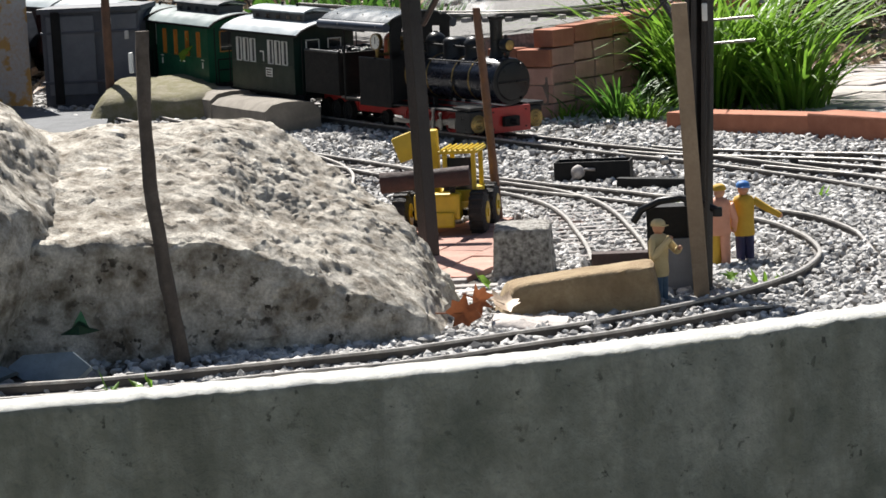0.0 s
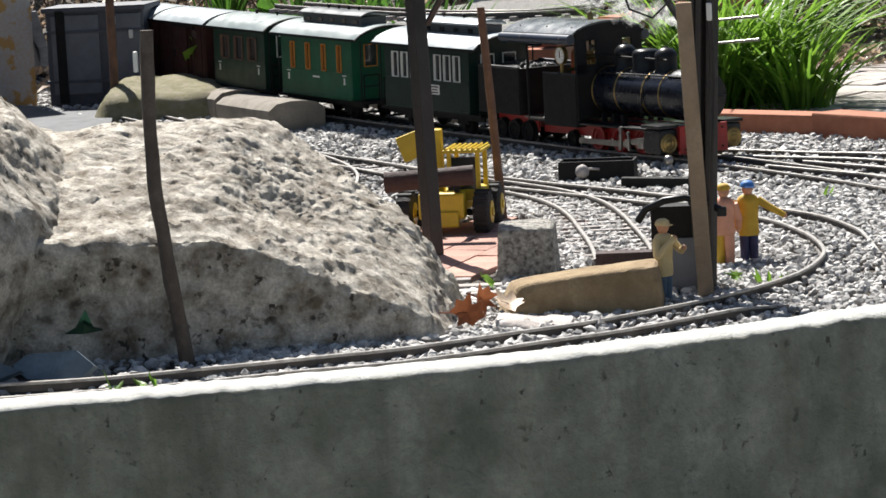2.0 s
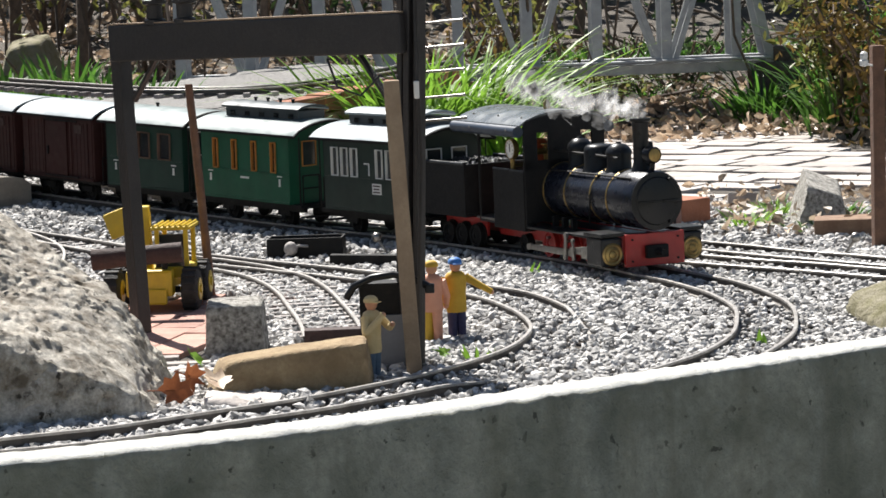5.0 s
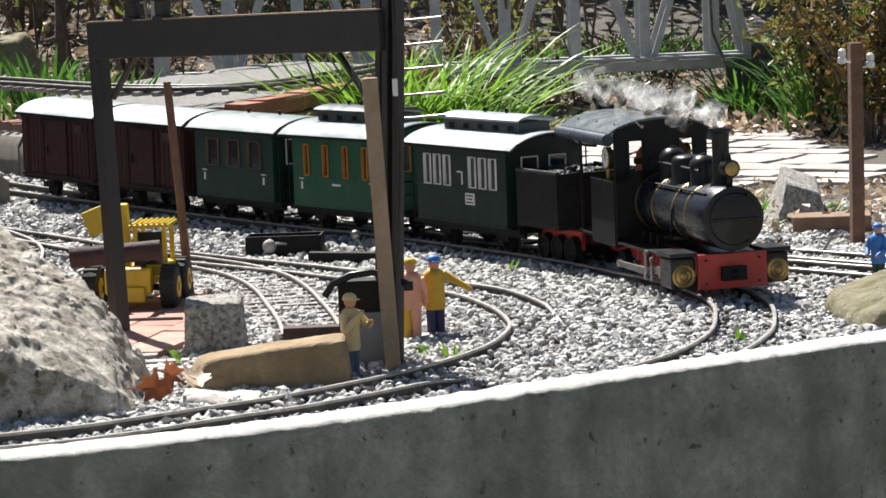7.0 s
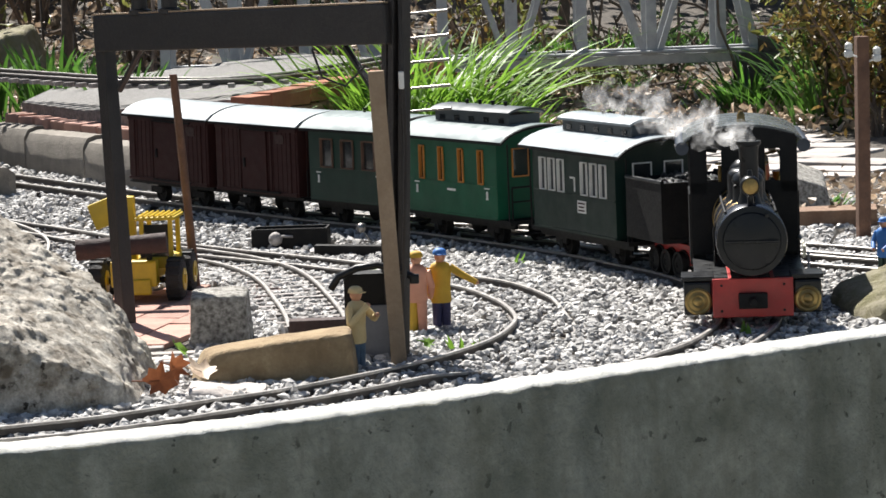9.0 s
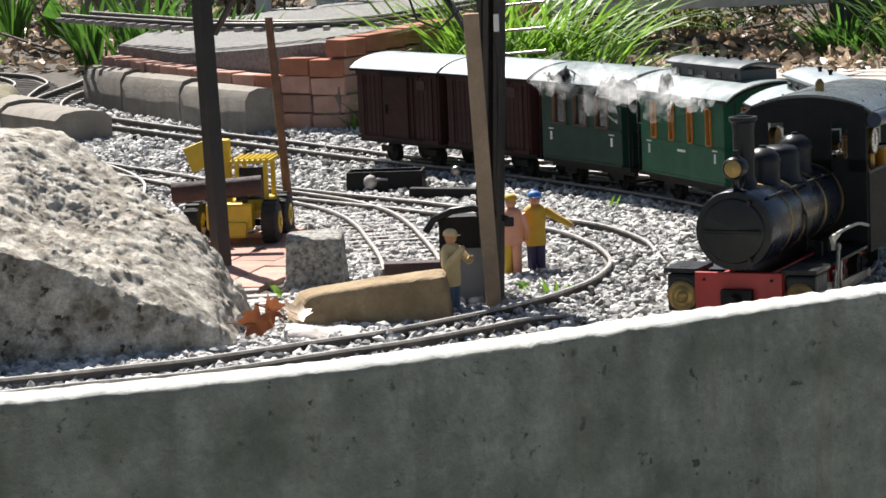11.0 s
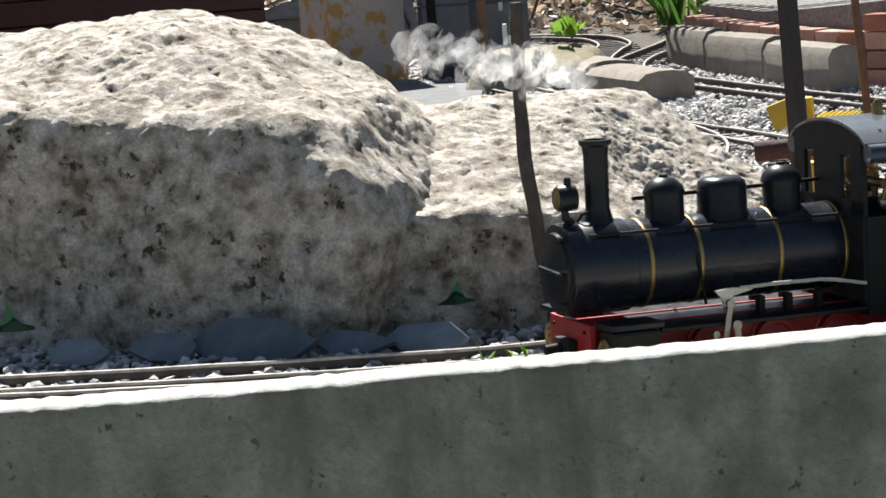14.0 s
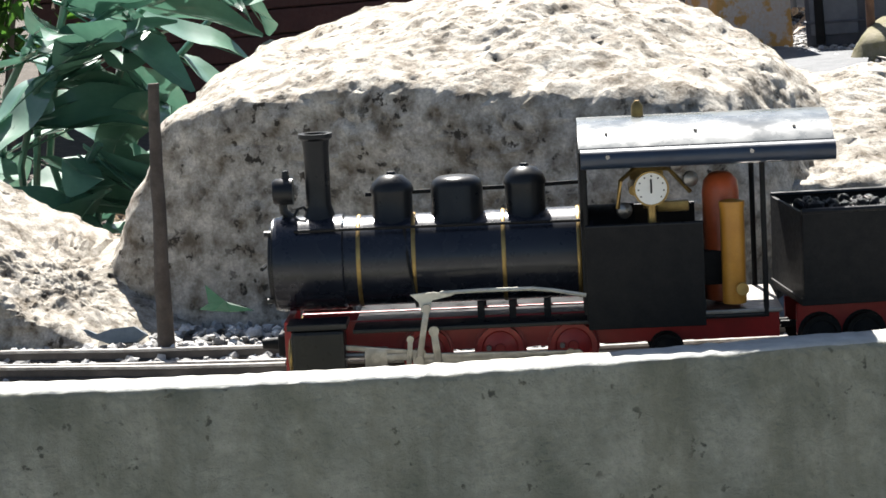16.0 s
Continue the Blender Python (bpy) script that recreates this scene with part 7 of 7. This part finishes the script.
def litter():
    rs = np.random.RandomState(17)
    n = 15000
    x, y = rs.uniform(-2.1, 1.3, n), 4.05 + 2.6 * rs.beta(1.1, 1.8, n)
    ok = ~((x > 0.05) & (y > 4.95)) & ~((x > -0.14) & (x < 0.56) & (y < 4.55)) & ~((x < -0.30 + 0.1) & (y < 4.45) & (x > -0.9))
    n2 = 1800
    x = np.concatenate([x[ok], rs.uniform(-1.35, -0.95, n2), rs.uniform(0.30, 0.62, 600), rs.uniform(0.0, 0.62, 1500)])
    y = np.concatenate([y[ok], rs.uniform(1.98, 2.7, n2), rs.uniform(2.88, 3.35, 600), rs.uniform(4.22, 4.75, 1500)])
    z = np.array([rise(a, b) for a, b in zip(x, y)]) + rs.uniform(0.0, 0.022, len(x))
    ways = np.column_stack([rs.normal(size=(len(x), 2)), rs.normal(0, 0.35, len(x))])
    size = rs.uniform(0.014, 0.034, len(x)) * np.where(y < 3.6, 0.5, 0.85)
    plant("leaf_litter", leaf_mesh("leaf_litter", np.column_stack([x, y, z]), ways, size, "leaf_dry", 0.35, 18, 0.6), Matrix(), "dry brown and cream fallen leaves covering the soil", "leaf litter", kind="stuff")
    bm = bmesh.new()
    rnd = random.Random(9)
    for i in range(520):
        a, b = rnd.uniform(-2.0, 1.2), rnd.uniform(4.5, 6.3)
        p = Vector((a, b, rise(a, b)))
        if rnd.random() < 0.45:
            way = Vector((rnd.gauss(0, 0.3), rnd.gauss(0, 0.3), 1)) * rnd.uniform(0.06, 0.30)
        else:
            way = Vector((rnd.gauss(0, 1), rnd.gauss(0, 1), 0.35)).normalized() * rnd.uniform(0.05, 0.16)
            p.z += 0.01
        mid = p + way * 0.5 + Vector((rnd.gauss(0, 0.012), rnd.gauss(0, 0.012), 0.004))
        tube(bm, [p, mid, p + way], rnd.uniform(0.0012, 0.0032), 5)
    plant("twigs", mesh_of("twigs", bm, M["twig"]), Matrix(), "thin bare twigs and dead stems in the bed", "twigs", kind="stuff")


litter()
for i, (x, y, h, r) in enumerate(((-0.62, 4.95, 0.5, 0.011), (-0.30, 4.9, 0.45, 0.008), (-1.02, 4.9, 0.5, 0.010), (-0.14, 5.05, 0.5, 0.009), (-0.80, 5.4, 0.6, 0.012), (0.28, 5.5, 0.5, 0.012))):
    z = rise(x, y)
    pole("sapling_trunk", [(x, y, z - 0.02), (x + 0.01, y, z + h * 0.4), (x - 0.006 + 0.01 * i, y, z + h)], r, r * 0.7, "twig", "thin bare grey-brown sapling trunk", "trunk", 8, 0.2)
plant("broad_leaf_plant", leaf_mesh("broad_leaf_plant", np.array([(0.0, 0.0, 0.0)] * 9) + np.random.RandomState(2).normal(0, 0.012, (9, 3)) * np.array([1, 1, 0]), np.random.RandomState(3).normal(0, 0.5, (9, 3)) + np.array([0, 0, 1.1]),
                                    np.random.RandomState(4).uniform(0.07, 0.12, 9), "leaf_green", 0.1, 5, 0.42), gz(-0.745, 4.72), "broad upright green leaves in the flower bed", "plant")
plant("lime_plant", leaf_mesh("lime_plant", np.random.RandomState(6).normal(0, 0.008, (10, 3)) + np.array([0, 0, 0.02]), np.random.RandomState(7).normal(0, 0.7, (10, 3)) + np.array([0.2, 0, 0.6]),
                              np.random.RandomState(8).uniform(0.025, 0.045, 10), "leaf_lime", 0.15, 9, 0.5), pose(-0.735, 3.83, 0.045), "small lime-green seedling beside the crate", "plant")


# laurel with large leaves, each one a part
def leaf_blade(length, width, seed):
    bm = bmesh.new()
    n = 8
    rows = []
    for i in range(n + 1):
        u = i / n
        w = width * (math.sin(math.pi * min(u * 0.94 + 0.03, 1.0)) ** 0.75) * (1 - 0.25 * u)
        x, z = length * u, -0.16 * length * u * u + 0.003 * math.sin(u * 9 + seed)
        rows.append([bm.verts.new((x, -w / 2, z + 0.10 * w)), bm.verts.new((x, -w / 4, z + 0.035 * w)), bm.verts.new((x, 0, z)), bm.verts.new((x, w / 4, z + 0.035 * w)), bm.verts.new((x, w / 2, z + 0.10 * w))])
    for a, b in zip(rows, rows[1:]):
        for j in range(4):
            bm.faces.new((a[j], b[j], b[j + 1], a[j + 1]))
    rod(bm, (-0.012, 0, 0.001), (length * 0.9, 0, -0.13 * length), 0.0011, 0.0003, 4)
    return bm


def laurel():
    rnd = random.Random(21)
    S = thing("laurel_shrub", pose(-1.150, 2.20, rise(-1.150, 2.20)), "glossy green laurel shrub with large leaves", "shrub")
    stems = [[(-0.05, 0.0, -0.02), (-0.02, -0.01, 0.12), (0.03, -0.02, 0.22), (0.10, -0.03, 0.27)], [(-0.06, 0.02, -0.02), (-0.08, 0.0, 0.10), (-0.05, -0.02, 0.20), (0.0, -0.02, 0.34)],
             [(-0.04, -0.06, -0.02), (-0.03, -0.09, 0.05), (0.0, -0.10, 0.09), (0.03, -0.11, 0.12)], [(-0.06, 0.03, 0.0), (0.0, 0.05, 0.15), (0.10, 0.08, 0.25), (0.20, 0.10, 0.30)],
             [(-0.10, 0.0, -0.02), (-0.12, -0.02, 0.08), (-0.10, -0.03, 0.16), (-0.06, -0.03, 0.22)], [(-0.08, -0.05, -0.02), (-0.07, -0.07, 0.10), (-0.04, -0.08, 0.17), (0.02, -0.09, 0.21)],
             [(-0.09, -0.03, 0.0), (-0.06, -0.05, 0.14), (-0.02, -0.06, 0.20), (0.05, -0.07, 0.24)]]
    for s in stems:
        bm = bmesh.new()
        tube(bm, s, 0.0035, 6)
        part("stem", bm, "leaf_laurel", S, smooth=60)
        for k in range(1, 4):
            p, q = Vector(s[k - 1]), Vector(s[k])
            for j in range(5 if k > 1 else 3):
                at = p.lerp(q, rnd.uniform(0.2, 1.0))
                yaw = rnd.uniform(-150, 60) if j % 2 else rnd.uniform(-70, 120)
                m = Matrix.Translation(at) @ Euler((radians(rnd.uniform(-45, 45)), radians(rnd.uniform(-40, 35)), radians(yaw))).to_matrix().to_4x4()
                part("leaf", leaf_blade(rnd.uniform(0.085, 0.130), rnd.uniform(0.040, 0.056), rnd.random() * 9), "leaf_laurel", S, smooth=60, at=m)


M["leaf_laurel"].node_tree.nodes["Principled BSDF"].inputs["Coat Weight"].default_value = 0.9
laurel()
for i, (x, y, z, s, rx, rz) in enumerate(((-0.442, 1.850, 0.004, 0.027, 40, 200), (-0.872, 1.795, 0.0, 0.040, 35, 175), (-0.745, 1.806, 0.004, 0.030, 45, 190))):
    bm = bmesh.new()
    pts = [(0, 0), (0.42, -0.1), (0.5, 0.25), (0.22, 0.42), (0.0, 1.0), (-0.22, 0.42), (-0.5, 0.25), (-0.42, -0.1)]
    c = bm.verts.new((0, 0.25 * s, 0.004))
    ring = [bm.verts.new((a * s, b * s, 0.003 * math.sin(k * 2.0))) for k, (a, b) in enumerate(pts)]
    for k in range(len(ring)):
        bm.faces.new((c, ring[k], ring[(k + 1) % len(ring)]))
    solid("ivy_leaf", bm, "ivy", pose(x, y, z + 0.012, rx, 0, rz), "dark green lobed ivy leaf by the boulder", "leaf", "ivy leaves")


def fallen_leaf(m, s, mat, label, curl=0.5, seed=1):
    bm = bmesh.new()
    n = 14
    rim = []
    for i in range(n):
        a = 2 * math.pi * i / n
        r = s * (1.0 if i % 2 else 0.62) * (1 + 0.15 * math.sin(seed + i * 2.1))
        x, y = r * math.cos(a), r * math.sin(a)
        rim.append(bm.verts.new((x, y, curl * (x * x + 0.4 * y * y) / s + 0.1 * s * math.sin(3 * a + seed))))
    mid = [bm.verts.new((v.co.x * 0.5, v.co.y * 0.5, v.co.z * 0.3)) for v in rim]
    c = bm.verts.new((0, 0, 0))
    for i in range(n):
        j = (i + 1) % n
        bm.faces.new((mid[i], rim[i], rim[j], mid[j]))
        bm.faces.new((c, mid[i], mid[j]))
    rod(bm, (0, 0, 0), (-s * 1.5, 0, 0.3 * s), 0.0006, seg=4)
    return solid("fallen_leaf", bm, mat, m, label, "leaf", "fallen leaves", smooth=60)


fallen_leaf(pose(-0.192, 1.962, 0.004, 62, 0, 15), 0.0135, "leaf_orange", "curled orange-brown autumn leaf by the rails", 0.5, 1)
fallen_leaf(pose(-0.182, 1.972, 0.012, 80, 20, 40), 0.011, "leaf_orange", "curled orange-brown autumn leaf by the rails", 0.7, 4)
fallen_leaf(pose(-0.187, 2.06, 0.012, 50, 10, 80), 0.011, "leaf_lime", "yellow-green curled leaf on the laths", 0.4, 2)
fallen_leaf(pose(-0.165, 1.995, 0.004, 20, 10, 10), 0.014, "leaf_dry", "pale dry leaf against the slab", 0.5, 3)
fallen_leaf(pose(-0.003, 2.140, -0.003, 40, 10, 10), 0.006, "leaf_lime", "small yellow-green leaf on the gravel", 0.3, 5)
for i, (x, y, s) in enumerate(((-0.383, 1.668, 0.014), (-0.361, 1.678, 0.016), (-0.317, 1.840, 0.008), (0.020, 2.12, 0.016), (0.040, 2.12, 0.018), (0.085, 2.66, 0.014), (0.242, 2.14, 0.014), (-0.05, 2.63, 0.010), (-0.30, 1.79, 0.010))):
    plant("weed_sprig", leaf_mesh("weed_sprig", np.array([(0, 0, 0.0)] * 6) + np.random.RandomState(i).normal(0, s * 0.15, (6, 3)) * np.array([1, 1, 0.3]), np.random.RandomState(50 + i).normal(0, 0.6, (6, 3)) + np.array([0, 0, 0.8]),
                                  np.full(6, s * 1.1) * np.random.RandomState(90 + i).uniform(0.6, 1.1, 6), "leaf_lime", 0.1, i, 0.3), pose(x, y, 0.008 if y < 1.7 else -0.012), "tiny lime-green weed between the stones", "weed", "small weeds")


# ---------------------------------------------------------------- steam
def steam_material():
    m = bpy.data.materials.new("steam")
    m.use_nodes = True
    nt = m.node_tree
    nt.nodes.remove(nt.nodes["Principled BSDF"])
    d, t, mx = nt.nodes.new("ShaderNodeBsdfDiffuse"), nt.nodes.new("ShaderNodeBsdfTransparent"), nt.nodes.new("ShaderNodeMixShader")
    tl, ad = nt.nodes.new("ShaderNodeBsdfTranslucent"), nt.nodes.new("ShaderNodeMixShader")
    d.inputs["Color"].default_value = tl.inputs["Color"].default_value = (0.98, 0.98, 0.98, 1)
    k, mr = nt.nodes.new("ShaderNodeTexNoise"), nt.nodes.new("ShaderNodeMapRange")
    co = nt.nodes.new("ShaderNodeTexCoord")
    k.inputs["Scale"].default_value, k.inputs["Detail"].default_value = 70.0, 4.0
    nt.links.new(co.outputs["Object"], k.inputs["Vector"])
    for i, q in zip(("From Min", "From Max", "To Min", "To Max"), (0.38, 0.70, 0.0, 0.17)):
        mr.inputs[i].default_value = q
    nt.links.new(k.outputs["Fac"], mr.inputs["Value"])
    ad.inputs[0].default_value = 0.7
    nt.links.new(d.outputs[0], ad.inputs[1])
    nt.links.new(tl.outputs[0], ad.inputs[2])
    nt.links.new(mr.outputs[0], mx.inputs[0])
    nt.links.new(t.outputs[0], mx.inputs[1])
    nt.links.new(ad.outputs[0], mx.inputs[2])
    nt.links.new(mx.outputs[0], nt.nodes["Material Output"].inputs["Surface"])
    return m


M["steam"] = steam_material()


def steam_puff(seed, n, size):
    """A drifting wisp: many small thin flakes, dense at its root and thinning out."""
    rnd = random.Random(seed)
    bm = bmesh.new()
    for i in range(n * 13):
        u = rnd.random()
        wave = noise.noise((u * 3.0, seed * 5.0, 0.0))
        c = Vector(((u - 0.5) * n * size * 0.75, rnd.gauss(0, size * (0.14 + 0.16 * u)), size * 0.9 * wave + rnd.gauss(0, size * (0.13 + 0.20 * u))))
        r = size * rnd.uniform(0.20, 0.46)
        m = Matrix.Translation(c) @ Euler((rnd.random() * 6, rnd.random() * 6, rnd.random() * 6)).to_matrix().to_4x4() @ Matrix.Diagonal((r * 1.3, r, r, 1))
        hub = bm.verts.new(m @ Vector((0, 0, 0.35)))
        turns = [2 * math.pi * j / 14 for j in range(14)]
        rings = [[bm.verts.new(m @ Vector((k * math.cos(a) * (1 + 0.5 * k * noise.noise((a, i, k))), k * math.sin(a) * (1 + 0.5 * k * noise.noise((i, a, k))), 0.35 - 0.35 * k * k + 0.2 * noise.noise((a * 2, k * 3, i))))) for a in turns] for k in (0.5, 1.0)]
        for j in range(14):
            q = (j + 1) % 14
            bm.faces.new((hub, rings[0][j], rings[0][q]))
            bm.faces.new((rings[0][j], rings[1][j], rings[1][q], rings[0][q]))
    ob = solid("steam_puff", bm, "steam", Matrix(), "thin white puff of steam from the chimney", "steam", "steam puffs", kind="stuff", smooth=180)
    ob.visible_shadow = False
    return ob


PUFFS = [(steam_puff(1, 3, 0.016), 0.012, 0.152), (steam_puff(2, 3, 0.024), 0.044, 0.160), (steam_puff(3, 3, 0.024), 0.085, 0.168)]


# ---------------------------------------------------------------- what moves
def motions():
    for k, (ob, back, base) in enumerate(TRAIN):
        walk(ob, [(0.25 * i, on_line(front_at(0.25 * i) - back, base, loco_lead(front_at(0.25 * i)) if k == 0 else 0.0)) for i in range(65)])
    for ob, x, y in DRIVERS:                             # driving wheels roll with the way travelled
        walk(ob, [(0.08 * i, pose(x, y, 0.0135, 0, math.degrees((front_at(0.08 * i) - FRONT[0][1]) / 0.0135), 0)) for i in range(201)])
    for k, (ob, lag, height) in enumerate(PUFFS):        # steam trails behind the chimney and wavers
        rows = []
        for i in range(33):
            t = 0.5 * i
            p = MAIN.at(front_at(t) - 0.030)
            rows.append((t, pose(p.x - lag, p.y + 0.015 * k, p.z + height + 0.006 * math.sin(1.9 * t + k) + 0.09 * max(0.0, t - 13.8), 8 * math.sin(t + k), 6 * math.cos(t) + 10, 8 * math.sin(0.7 * t + k))))
        walk(ob, rows)


motions()
